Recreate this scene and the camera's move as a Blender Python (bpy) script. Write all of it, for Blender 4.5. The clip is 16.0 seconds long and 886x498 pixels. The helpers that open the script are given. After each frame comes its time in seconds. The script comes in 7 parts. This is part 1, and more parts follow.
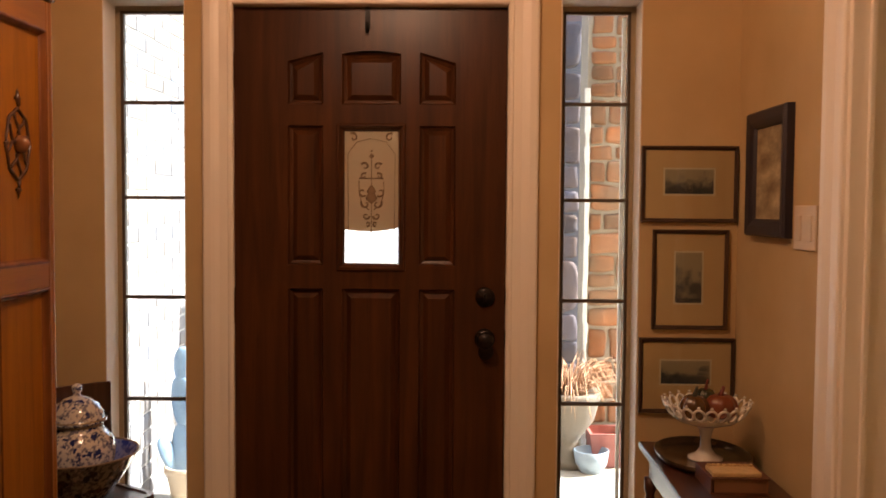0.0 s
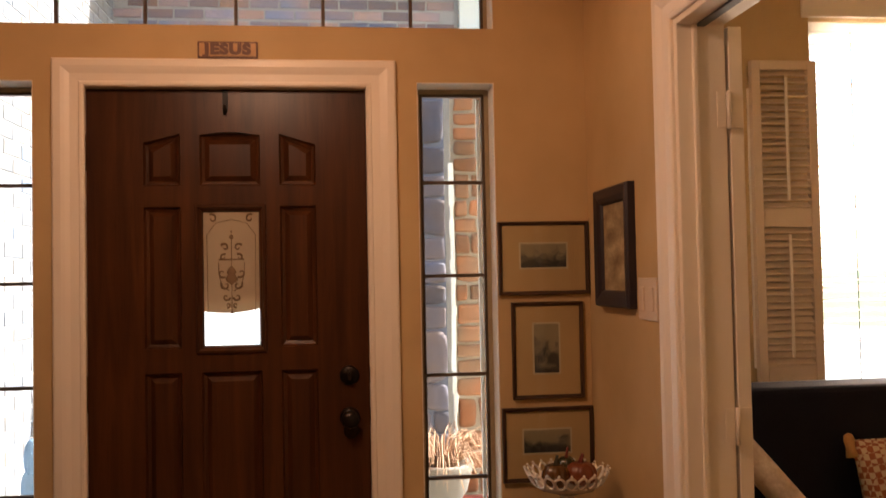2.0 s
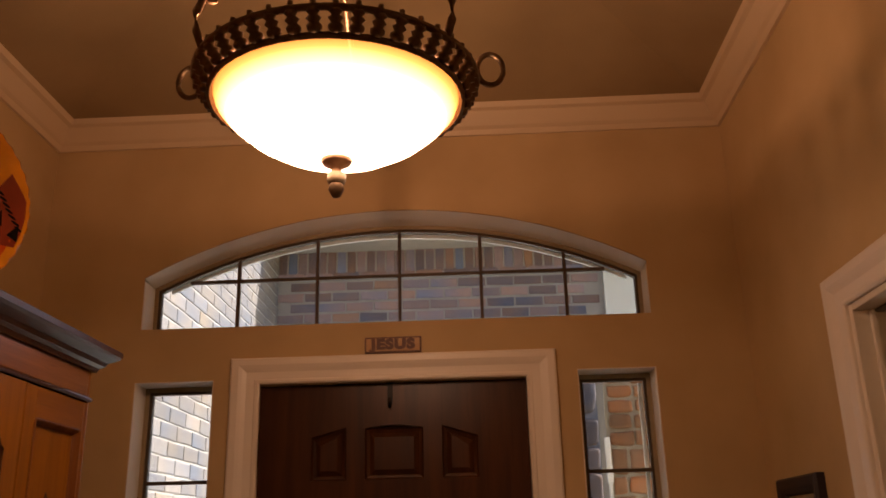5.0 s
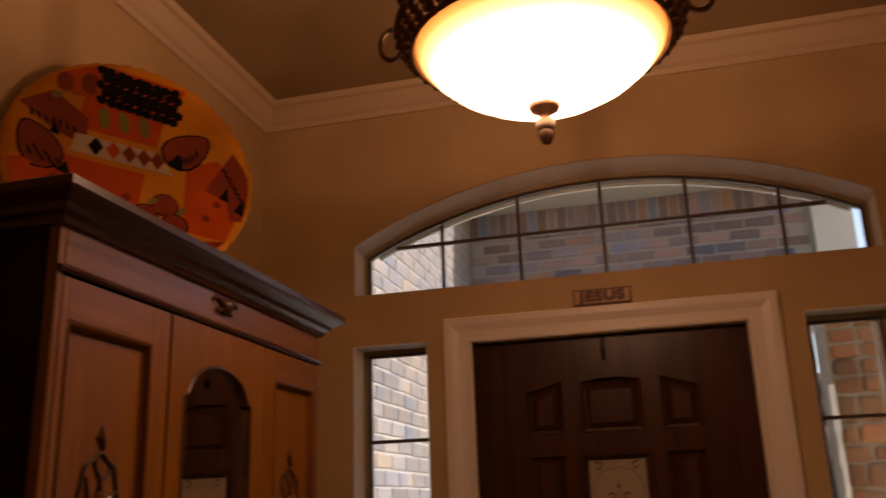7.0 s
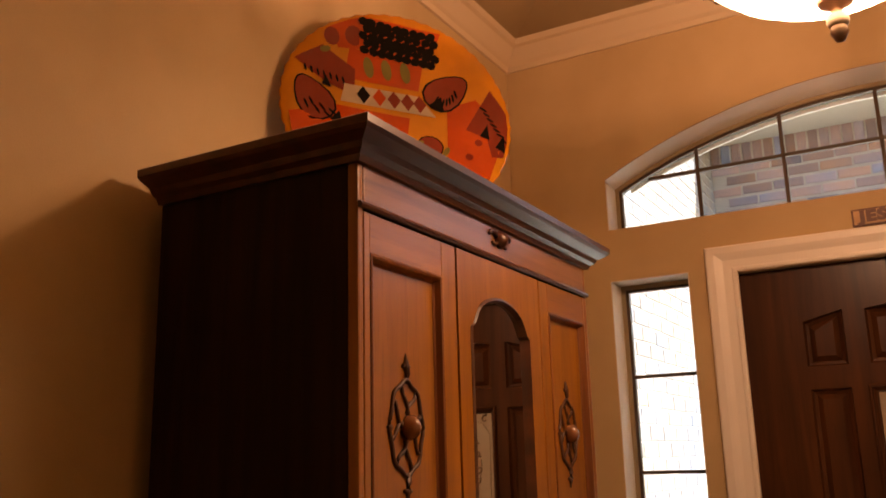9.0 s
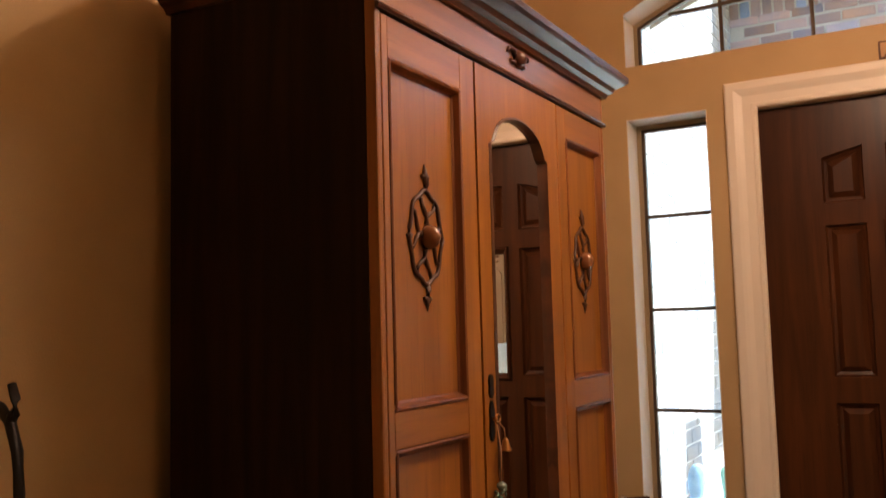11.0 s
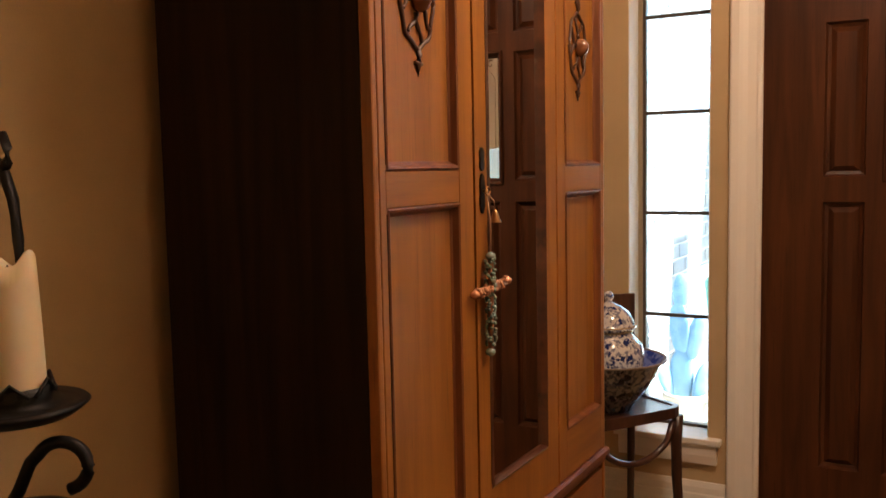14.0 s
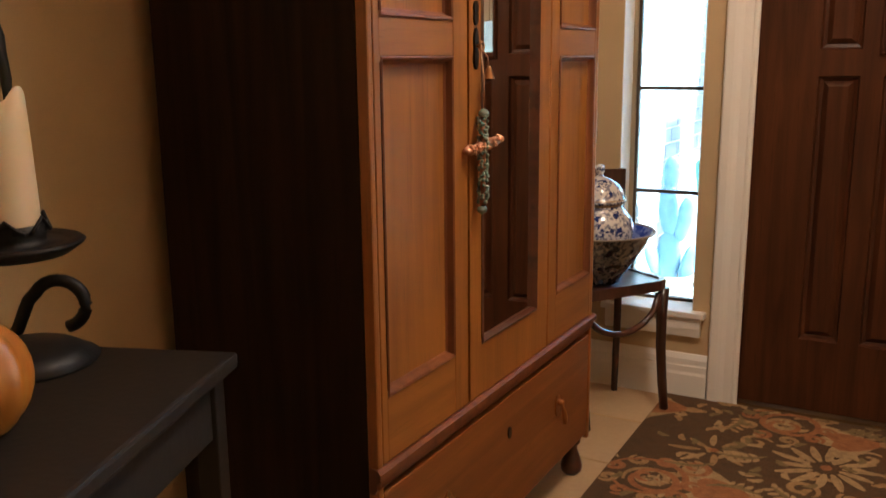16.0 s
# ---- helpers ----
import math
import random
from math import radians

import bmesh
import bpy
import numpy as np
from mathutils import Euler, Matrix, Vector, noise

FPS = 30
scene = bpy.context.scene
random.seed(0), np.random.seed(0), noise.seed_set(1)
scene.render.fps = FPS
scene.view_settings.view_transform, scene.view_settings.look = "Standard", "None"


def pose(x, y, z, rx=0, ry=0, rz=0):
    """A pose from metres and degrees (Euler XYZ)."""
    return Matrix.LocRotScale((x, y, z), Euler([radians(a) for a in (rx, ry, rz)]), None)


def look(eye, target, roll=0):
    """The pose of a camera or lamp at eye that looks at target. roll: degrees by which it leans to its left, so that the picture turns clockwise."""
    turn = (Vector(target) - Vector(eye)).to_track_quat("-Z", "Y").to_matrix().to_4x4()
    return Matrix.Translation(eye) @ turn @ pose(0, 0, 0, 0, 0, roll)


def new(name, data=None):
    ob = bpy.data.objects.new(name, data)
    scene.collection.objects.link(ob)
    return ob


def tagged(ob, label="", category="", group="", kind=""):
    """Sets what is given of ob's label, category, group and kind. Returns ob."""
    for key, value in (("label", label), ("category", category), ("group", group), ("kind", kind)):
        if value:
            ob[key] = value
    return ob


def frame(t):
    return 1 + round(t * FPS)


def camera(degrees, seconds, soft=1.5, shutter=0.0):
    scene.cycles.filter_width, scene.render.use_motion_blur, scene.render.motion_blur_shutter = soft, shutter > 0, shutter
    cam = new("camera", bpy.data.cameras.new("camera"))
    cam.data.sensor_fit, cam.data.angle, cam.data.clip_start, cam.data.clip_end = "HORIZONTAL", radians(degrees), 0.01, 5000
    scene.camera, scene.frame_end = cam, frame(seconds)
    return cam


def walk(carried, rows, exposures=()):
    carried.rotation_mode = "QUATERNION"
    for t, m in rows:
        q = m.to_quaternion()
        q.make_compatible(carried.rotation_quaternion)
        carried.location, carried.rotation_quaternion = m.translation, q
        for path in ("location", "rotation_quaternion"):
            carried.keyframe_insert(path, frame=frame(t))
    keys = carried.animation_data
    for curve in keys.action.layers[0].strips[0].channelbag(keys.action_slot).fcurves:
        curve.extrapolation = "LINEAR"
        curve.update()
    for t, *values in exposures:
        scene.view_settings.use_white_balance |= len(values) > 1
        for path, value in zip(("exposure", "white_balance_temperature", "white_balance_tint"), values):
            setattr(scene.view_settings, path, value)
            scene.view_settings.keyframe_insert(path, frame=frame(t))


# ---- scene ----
cam = camera(53.4, 16.0, shutter=0.5)
PATH = [
    (0, (0.317, -2.93, 1.38), (0.27, -0.933, 1.287), 0.4),
    (0.5, (0.334, -2.942, 1.395), (0.338, -0.943, 1.349), -0.7),
    (1, (0.351, -2.947, 1.399), (0.433, -0.949, 1.382), -0.6),
    (1.5, (0.378, -2.952, 1.406), (0.556, -0.96, 1.423), -0.8),
    (2, (0.364, -2.966, 1.412), (0.597, -0.98, 1.471), -1.1),
    (2.5, (0.343, -2.976, 1.434), (0.564, -0.996, 1.615), -1.4),
    (3, (0.353, -2.976, 1.469), (0.533, -1.008, 1.774), -1.5),
    (3.5, (0.333, -2.985, 1.482), (0.481, -1.026, 1.857), -1.8),
    (4, (0.312, -2.993, 1.505), (0.378, -1.056, 1.997), -1.7),
    (4.2, (0.313, -2.991, 1.517), (0.342, -1.064, 2.052), -1.5),
    (6.3, (0.243, -2.978, 1.517), (-0.007, -1.11, 2.186), -1.5),
    (6.5, (0.244, -2.977, 1.514), (-0.063, -1.105, 2.147), -1.3),
    (7, (0.212, -2.953, 1.501), (-0.264, -1.095, 2.066), -2.0),
    (7.5, (0.18, -2.962, 1.501), (-0.501, -1.162, 2.044), -3.0),
    (8, (0.136, -2.975, 1.504), (-0.684, -1.236, 2.055), -2.8),
    (8.2, (0.122, -2.972, 1.5), (-0.743, -1.252, 2.042), -2.7),
    (10.3, (0.067, -2.959, 1.404), (-0.931, -1.251, 1.703), -1.8),
    (10.5, (0.058, -2.95, 1.393), (-0.937, -1.236, 1.662), -1.7),
    (11, (0.051, -2.942, 1.368), (-0.942, -1.214, 1.545), -1.5),
    (11.5, (0.044, -2.94, 1.34), (-0.947, -1.205, 1.433), -1.4),
    (12, (0.044, -2.944, 1.319), (-0.955, -1.212, 1.341), -1.6),
    (12.5, (0.05, -2.94, 1.3), (-0.946, -1.206, 1.27), -1.8),
    (13, (0.049, -2.937, 1.277), (-0.947, -1.204, 1.198), -1.9),
    (13.5, (0.054, -2.942, 1.258), (-0.938, -1.211, 1.116), -1.5),
    (14, (0.055, -2.943, 1.239), (-0.933, -1.214, 1.053), -1.2),
    (14.5, (0.06, -2.945, 1.223), (-0.919, -1.218, 0.981), -0.9),
    (15, (0.06, -2.95, 1.209), (-0.903, -1.22, 0.922), -0.7),
    (15.5, (0.057, -2.953, 1.186), (-0.901, -1.232, 0.835), -0.8),
    (16, (0.058, -2.959, 1.164), (-0.896, -1.252, 0.745), -0.6),
]
EXPOSURE = [(0.0, 3.72, 6800, 14), (2.0, 3.62, 6600, 13), (3.0, 3.25, 6950, 17), (3.5, 3.12, 6950, 17), (4.2, 2.87, 7150, 18), (6.3, 1.92, 7300, 23), (7.0, 2.04, 7700, 26), (8.2, 3.04, 7900, 23), (10.3, 3.97, 6350, 9), (11.0, 4.05, 5850, 4), (12.5, 4.28, 5350, -1), (14.0, 4.48, 5250, -4), (16.0, 4.68, 4600, -10)]
walk(cam, [(t, look(eye, target, roll)) for t, eye, target, roll in PATH], EXPOSURE)


# ---- light ----
world = bpy.data.worlds.new("world")
scene.world = world
world.use_nodes = True
SUN_EL, SUN_AZ = 40.0, 10.0   # degrees; azimuth from +x towards +y
sky = world.node_tree.nodes.new("ShaderNodeTexSky")
sky.sky_type, sky.sun_disc = "NISHITA", False
sky.sun_elevation, sky.sun_rotation = radians(SUN_EL), radians(90 - SUN_AZ)
world.node_tree.nodes["Background"].inputs["Strength"].default_value = 0.07
world.node_tree.links.new(sky.outputs[0], world.node_tree.nodes["Background"].inputs["Color"])
sun = new("sun", bpy.data.lights.new("sun", "SUN"))
sun.data.energy, sun.data.angle, sun.data.color = 2.0, radians(0.5), (1.0, 0.98, 0.95)
_d = Vector((math.cos(radians(SUN_AZ)) * math.cos(radians(SUN_EL)), math.sin(radians(SUN_AZ)) * math.cos(radians(SUN_EL)), math.sin(radians(SUN_EL))))
sun.matrix_world = look(_d * 30, (0, 0, 0))
LAMP = Vector((0.012, -1.29, 0.0))
WARM = (1.0, 0.54, 0.34)
bulb = new("bulb_light", bpy.data.lights.new("bulb_light", "POINT"))
bulb.data.energy, bulb.data.color, bulb.data.shadow_soft_size = 3.0, WARM, 0.025
bulb.location = (LAMP.x, LAMP.y, 2.44)
# daylight in the side room's window opening
day = new("window_daylight", bpy.data.lights.new("window_daylight", "AREA"))
day.data.shape, day.data.size, day.data.size_y = "RECTANGLE", 1.36, 1.36
day.data.energy, day.data.color = 14.0, (1.0, 0.75, 0.56)


# ---- materials ----
def mat(name, base, rough=0.5, metal=0.0, spec=0.5, vary=0.0, vscale=6.0, grain=0.0, gscale=80.0, bump=0.0, bscale=150.0,
        stretch=(1, 1, 1), second=None, coat=0.0, random_v=0.0):
    """Principled material with broad variation, fine grain and bump, in object space metres."""
    m = bpy.data.materials.new(name)
    m.use_nodes = True
    nt = m.node_tree
    N, L = nt.nodes, nt.links
    b = N["Principled BSDF"]
    b.inputs["Roughness"].default_value, b.inputs["Metallic"].default_value = rough, metal
    b.inputs["Specular IOR Level"].default_value = spec
    b.inputs["Coat Weight"].default_value = coat
    b.inputs["Coat Roughness"].default_value = 0.15
    col = tuple(base) + (1,)
    b.inputs["Base Color"].default_value = col
    if vary or grain or bump or random_v:
        tc, mp = N.new("ShaderNodeTexCoord"), N.new("ShaderNodeMapping")
        mp.inputs["Scale"].default_value = stretch
        L.new(tc.outputs["Object"], mp.inputs[0])
        two = tuple(second) + (1,) if second else tuple(c * 0.55 for c in base) + (1,)
        n1, n2 = N.new("ShaderNodeTexNoise"), N.new("ShaderNodeTexNoise")
        n1.inputs["Scale"].default_value, n1.inputs["Detail"].default_value = vscale, 4
        n2.inputs["Scale"].default_value, n2.inputs["Detail"].default_value = gscale, 3
        L.new(mp.outputs[0], n1.inputs["Vector"]), L.new(mp.outputs[0], n2.inputs["Vector"])
        r1, r2 = N.new("ShaderNodeMapRange"), N.new("ShaderNodeMapRange")
        for r, n, k in ((r1, n1, vary), (r2, n2, grain)):
            r.inputs["From Min"].default_value, r.inputs["From Max"].default_value = 0.3, 0.7
            r.inputs["To Max"].default_value = k
            L.new(n.outputs["Fac"], r.inputs["Value"])
        mx1, mx2 = N.new("ShaderNodeMixRGB"), N.new("ShaderNodeMixRGB")
        mx1.inputs[1].default_value, mx1.inputs[2].default_value = col, two
        mx2.inputs[2].default_value = tuple(c * 0.6 for c in two[:3]) + (1,)
        L.new(r1.outputs[0], mx1.inputs[0]), L.new(r2.outputs[0], mx2.inputs[0]), L.new(mx1.outputs[0], mx2.inputs[1])
        out = mx2.outputs[0]
        if random_v:
            oi, hs, mr, mu = N.new("ShaderNodeObjectInfo"), N.new("ShaderNodeHueSaturation"), N.new("ShaderNodeMapRange"), N.new("ShaderNodeMath")
            mu.operation, mu.inputs[1].default_value = "MULTIPLY", 60.0
            L.new(oi.outputs["Random"], mu.inputs[0]), L.new(mu.outputs[0], mp.inputs["Location"])
            mr.inputs["To Min"].default_value, mr.inputs["To Max"].default_value = 1 - random_v, 1 + random_v
            L.new(oi.outputs["Random"], mr.inputs["Value"]), L.new(mr.outputs[0], hs.inputs["Value"])
            L.new(out, hs.inputs["Color"])
            out = hs.outputs[0]
        L.new(out, b.inputs["Base Color"])
        if bump:
            n3, bp = N.new("ShaderNodeTexNoise"), N.new("ShaderNodeBump")
            n3.inputs["Scale"].default_value, n3.inputs["Detail"].default_value = bscale, 4
            bp.inputs["Strength"].default_value, bp.inputs["Distance"].default_value = bump, 0.004
            L.new(mp.outputs[0], n3.inputs["Vector"]), L.new(n3.outputs["Fac"], bp.inputs["Height"])
            L.new(bp.outputs[0], b.inputs["Normal"])
    return m


def wood(name, base, dark, rough=0.35, axis="z", coat=0.2, scale=1.0, spec=0.4):
    """Stained wood: long grain along one axis, pores and broad tone changes."""
    m = bpy.data.materials.new(name)
    m.use_nodes = True
    N, L = m.node_tree.nodes, m.node_tree.links
    b = N["Principled BSDF"]
    b.inputs["Coat Weight"].default_value, b.inputs["Coat Roughness"].default_value = coat, 0.36
    b.inputs["Specular IOR Level"].default_value = spec
    tc, mp = N.new("ShaderNodeTexCoord"), N.new("ShaderNodeMapping")
    s = {"z": (1, 1, 0.06), "y": (1, 0.06, 1), "x": (0.06, 1, 1)}[axis]
    mp.inputs["Scale"].default_value = tuple(k * scale for k in s)
    L.new(tc.outputs["Object"], mp.inputs[0])
    n1, n2, n3 = (N.new("ShaderNodeTexNoise") for _ in range(3))
    n1.inputs["Scale"].default_value, n1.inputs["Detail"].default_value, n1.inputs["Distortion"].default_value = 26, 5, 0.6
    n2.inputs["Scale"].default_value, n2.inputs["Detail"].default_value = 170, 3
    n3.inputs["Scale"].default_value, n3.inputs["Detail"].default_value = 2.6, 2
    L.new(mp.outputs[0], n1.inputs["Vector"]), L.new(mp.outputs[0], n2.inputs["Vector"]), L.new(tc.outputs["Object"], n3.inputs["Vector"])
    ramp = N.new("ShaderNodeValToRGB")
    ramp.color_ramp.elements[0].position, ramp.color_ramp.elements[1].position = 0.34, 0.66
    ramp.color_ramp.elements[0].color, ramp.color_ramp.elements[1].color = (*dark, 1), (*base, 1)
    L.new(n1.outputs["Fac"], ramp.inputs[0])
    r2, r3 = N.new("ShaderNodeMapRange"), N.new("ShaderNodeMapRange")
    r2.inputs["From Min"].default_value, r2.inputs["From Max"].default_value, r2.inputs["To Max"].default_value = 0.56, 0.74, 0.35
    r3.inputs["From Min"].default_value, r3.inputs["From Max"].default_value, r3.inputs["To Max"].default_value = 0.35, 0.75, 0.45
    L.new(n2.outputs["Fac"], r2.inputs["Value"]), L.new(n3.outputs["Fac"], r3.inputs["Value"])
    a, c = N.new("ShaderNodeMixRGB"), N.new("ShaderNodeMixRGB")
    a.inputs[2].default_value = (*(k * 0.35 for k in dark), 1)
    c.inputs[2].default_value = (*(k * 0.7 for k in dark), 1)
    L.new(r2.outputs[0], a.inputs[0]), L.new(ramp.outputs[0], a.inputs[1])
    L.new(r3.outputs[0], c.inputs[0]), L.new(a.outputs[0], c.inputs[1])
    L.new(c.outputs[0], b.inputs["Base Color"])
    rr = N.new("ShaderNodeMapRange")
    rr.inputs["To Min"].default_value, rr.inputs["To Max"].default_value = rough - 0.08, rough + 0.12
    L.new(n3.outputs["Fac"], rr.inputs["Value"]), L.new(rr.outputs[0], b.inputs["Roughness"])
    bp = N.new("ShaderNodeBump")
    bp.inputs["Strength"].default_value, bp.inputs["Distance"].default_value = 0.12, 0.002
    L.new(n1.outputs["Fac"], bp.inputs["Height"]), L.new(bp.outputs[0], b.inputs["Normal"])
    return m


def glass_pane(name, tint=(0.95, 0.98, 0.97), gloss=0.06, wavy=0.0):
    """Thin window glass: clear, with a slight reflection."""
    m = bpy.data.materials.new(name)
    m.use_nodes = True
    N, L = m.node_tree.nodes, m.node_tree.links
    t, g, mix, fr = N.new("ShaderNodeBsdfTransparent"), N.new("ShaderNodeBsdfGlossy"), N.new("ShaderNodeMixShader"), N.new("ShaderNodeFresnel")
    t.inputs[0].default_value = (*tint, 1)
    g.inputs["Roughness"].default_value = 0.03
    fr.inputs[0].default_value = 1.45
    L.new(fr.outputs[0], mix.inputs[0]), L.new(t.outputs[0], mix.inputs[1]), L.new(g.outputs[0], mix.inputs[2])
    L.new(mix.outputs[0], N["Material Output"].inputs[0])
    return m


WALL = mat("wall_paint", (0.61, 0.45, 0.24), 0.7, vary=0.75, vscale=3.0, second=(0.47, 0.33, 0.16), grain=0.05, gscale=240, bump=0.12, bscale=260)
CROWNPAINT = mat("crown_paint", (0.66, 0.525, 0.345), 0.5, vary=0.2, vscale=4, second=(0.57, 0.44, 0.28), bump=0.05, bscale=90)
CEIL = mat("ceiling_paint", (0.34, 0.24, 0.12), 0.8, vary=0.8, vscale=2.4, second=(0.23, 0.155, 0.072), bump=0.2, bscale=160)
TRIM = mat("trim_white", (0.84, 0.78, 0.69), 0.42, vary=0.14, vscale=5, second=(0.75, 0.69, 0.60), bump=0.05, bscale=90, coat=0.04)
REVEAL = mat("reveal_paint", (0.82, 0.78, 0.69), 0.6, vary=0.15, vscale=8, second=(0.72, 0.68, 0.58))
BRONZE = mat("window_bronze", (0.10, 0.075, 0.05), 0.45, metal=0.3, vary=0.3, vscale=30)
DOORWOOD = wood("door_mahogany", (0.088, 0.0305, 0.0095), (0.044, 0.0145, 0.0050), 0.30, "z", coat=0.08, spec=0.25)
OAK = wood("wardrobe_oak", (0.355, 0.135, 0.0135), (0.245, 0.087, 0.0088), 0.34, "z", coat=0.22)
OAKH = wood("wardrobe_oak_cross", (0.355, 0.135, 0.0135), (0.245, 0.087, 0.0088), 0.34, "y", coat=0.22)
# oak of the unlit sides and boards, shade put in as near-black
OAKSHADED = wood("wardrobe_oak_shaded", (0.030, 0.014, 0.008), (0.012, 0.006, 0.0035), 0.62, "z", coat=0.0, spec=0.15)
OAKEDGE = wood("wardrobe_moulding", (0.10, 0.032, 0.012), (0.04, 0.013, 0.006), 0.3, "y", coat=0.3)
OAKMID = wood("wardrobe_panel_edge", (0.23, 0.076, 0.014), (0.12, 0.036, 0.007), 0.45, "z", coat=0.08)
TRIMFLAT = mat("trim_satin", (0.78, 0.72, 0.62), 0.6, vary=0.15, vscale=5, second=(0.68, 0.62, 0.52), bump=0.05, bscale=90, spec=0.3)
CARVED = mat("carved_dark", (0.07, 0.028, 0.012), 0.4, vary=0.5, vscale=60)
BRASS = mat("old_brass", (0.50, 0.27, 0.10), 0.28, metal=1.0, vary=0.4, vscale=40)
BLACKMETAL = mat("black_iron", (0.012, 0.011, 0.011), 0.5, metal=0.4, vary=0.4, vscale=50, bump=0.2, bscale=220)
DARKBRONZE = mat("oil_rubbed_bronze", (0.030, 0.024, 0.022), 0.35, metal=0.8, vary=0.4, vscale=40)
MIRROR = mat("mirror_silver", (0.86, 0.84, 0.80), 0.015, metal=1.0)
GLASS = glass_pane("window_glass")


# ---- mesh helpers ----
def bm_new():
    return bmesh.new()


def add_box(bm, x0, x1, y0, y1, z0, z1, bevel=0.0, seg=2, rot=None):
    """A box with optional rounded edges, joined into bm."""
    r = bmesh.ops.create_cube(bm, size=1.0)
    vs = r["verts"]
    for v in vs:
        v.co = Vector(((x0 + x1) / 2 + v.co.x * (x1 - x0), (y0 + y1) / 2 + v.co.y * (y1 - y0), (z0 + z1) / 2 + v.co.z * (z1 - z0)))
    if rot is not None:
        for v in vs:
            v.co = rot @ v.co
    if bevel:
        es = list({e for v in vs for e in v.link_edges})
        bmesh.ops.bevel(bm, geom=es, offset=bevel, segments=seg, profile=0.6, affect="EDGES")
    return bm


def add_lathe(bm, profile, n=32, centre=(0, 0, 0), cap=True, m=None):
    """Turns a list of (radius, height) about the vertical axis."""
    rings = []
    c = Vector(centre)
    for r, z in profile:
        ring = []
        for i in range(n):
            a = 2 * math.pi * i / n
            p = Vector((r * math.cos(a), r * math.sin(a), z))
            ring.append(bm.verts.new((m @ p if m else p) + c))
        rings.append(ring)
    for a, b in zip(rings, rings[1:]):
        for i in range(n):
            f = bm.faces.new((a[i], a[(i + 1) % n], b[(i + 1) % n], b[i]))
            f.smooth = True
    if cap:
        if profile[0][0] > 1e-4:
            bm.faces.new(list(reversed(rings[0])))
        if profile[-1][0] > 1e-4:
            bm.faces.new(rings[-1])
    return bm


def add_tube(bm, pts, radius, n=8, taper=None, flat=1.0):
    """A round bar along points; taper gives a radius factor for each point."""
    pts = [Vector(p) for p in pts]
    rings = []
    up = Vector((0, 0, 1))
    for i, p in enumerate(pts):
        d = (pts[min(i + 1, len(pts) - 1)] - pts[max(i - 1, 0)]).normalized()
        s = d.cross(up)
        if s.length < 0.05:
            s = d.cross(Vector((0, 1, 0)))
        s.normalize()
        u = s.cross(d).normalized()
        k = radius * (taper[i] if taper else 1.0)
        rings.append([bm.verts.new(p + s * (k * math.cos(2 * math.pi * j / n)) + u * (k * flat * math.sin(2 * math.pi * j / n))) for j in range(n)])
    for a, b in zip(rings, rings[1:]):
        for j in range(n):
            f = bm.faces.new((a[j], a[(j + 1) % n], b[(j + 1) % n], b[j]))
            f.smooth = True
    bm.faces.new(list(reversed(rings[0])))
    bm.faces.new(rings[-1])
    return bm


def add_prism(bm, outline, depth, to3d):
    """Extrudes a closed 2D outline; to3d(u, v, w) places it, w from 0 to depth."""
    a = [bm.verts.new(to3d(u, v, 0)) for u, v in outline]
    b = [bm.verts.new(to3d(u, v, depth)) for u, v in outline]
    bm.faces.new(a)
    bm.faces.new(list(reversed(b)))
    n = len(outline)
    for i in range(n):
        bm.faces.new((a[i], b[i], b[(i + 1) % n], a[(i + 1) % n]))
    return bm


def add_profile(bm, profile, path):
    """Sweeps a closed (out, up) profile along corner frames: each path entry is (point, out vector, up vector)."""
    rings = [[bm.verts.new(Vector(p) + Vector(o) * a + Vector(u) * b) for a, b in profile] for p, o, u in path]
    n = len(profile)
    for r, s in zip(rings, rings[1:]):
        for i in range(n):
            bm.faces.new((r[i], r[(i + 1) % n], s[(i + 1) % n], s[i]))
    bm.faces.new(list(reversed(rings[0])))
    bm.faces.new(rings[-1])
    return bm


def add_grid_ring(bm, outer, inner, to3d, w0, w1):
    """A plate with a hole: outer and inner closed outlines with the same number of points, thickness from w0 to w1."""
    n = len(outer)
    V = [[bm.verts.new(to3d(u, v, w)) for u, v in o] for o in (outer, inner) for w in (w0, w1)]
    o0, o1, i0, i1 = V
    for k in range(n):
        j = (k + 1) % n
        bm.faces.new((o0[k], o0[j], i0[j], i0[k]))
        bm.faces.new((o1[k], i1[k], i1[j], o1[j]))
        bm.faces.new((o0[k], o1[k], o1[j], o0[j]))
        bm.faces.new((i0[k], i0[j], i1[j], i1[k]))
    return bm


def part(name, bm, material, parent=None, label="", smooth=False):
    """Links a bmesh as one mesh object, under a thing or part when given."""
    me = bpy.data.meshes.new(name)
    bmesh.ops.recalc_face_normals(bm, faces=bm.faces)
    bm.to_mesh(me)
    bm.free()
    if smooth:
        me.polygons.foreach_set("use_smooth", [True] * len(me.polygons))
    for mm in material if isinstance(material, (list, tuple)) else [material]:
        me.materials.append(mm)
    ob = new(name, me)
    if parent:
        ob.parent = parent
        ob.matrix_parent_inverse = parent.matrix_basis.inverted()
    if label:
        ob["label"] = label
    return ob


def thing(name, loc, label, category, group="", kind=""):
    ob = new(name)
    ob.location = loc
    ob.empty_display_size = 0.1
    return tagged(ob, label, category, group, kind)


def box(name, x0, x1, y0, y1, z0, z1, material, parent=None, bevel=0.0, label="", seg=2):
    return part(name, add_box(bm_new(), x0, x1, y0, y1, z0, z1, bevel, seg), material, parent, label)


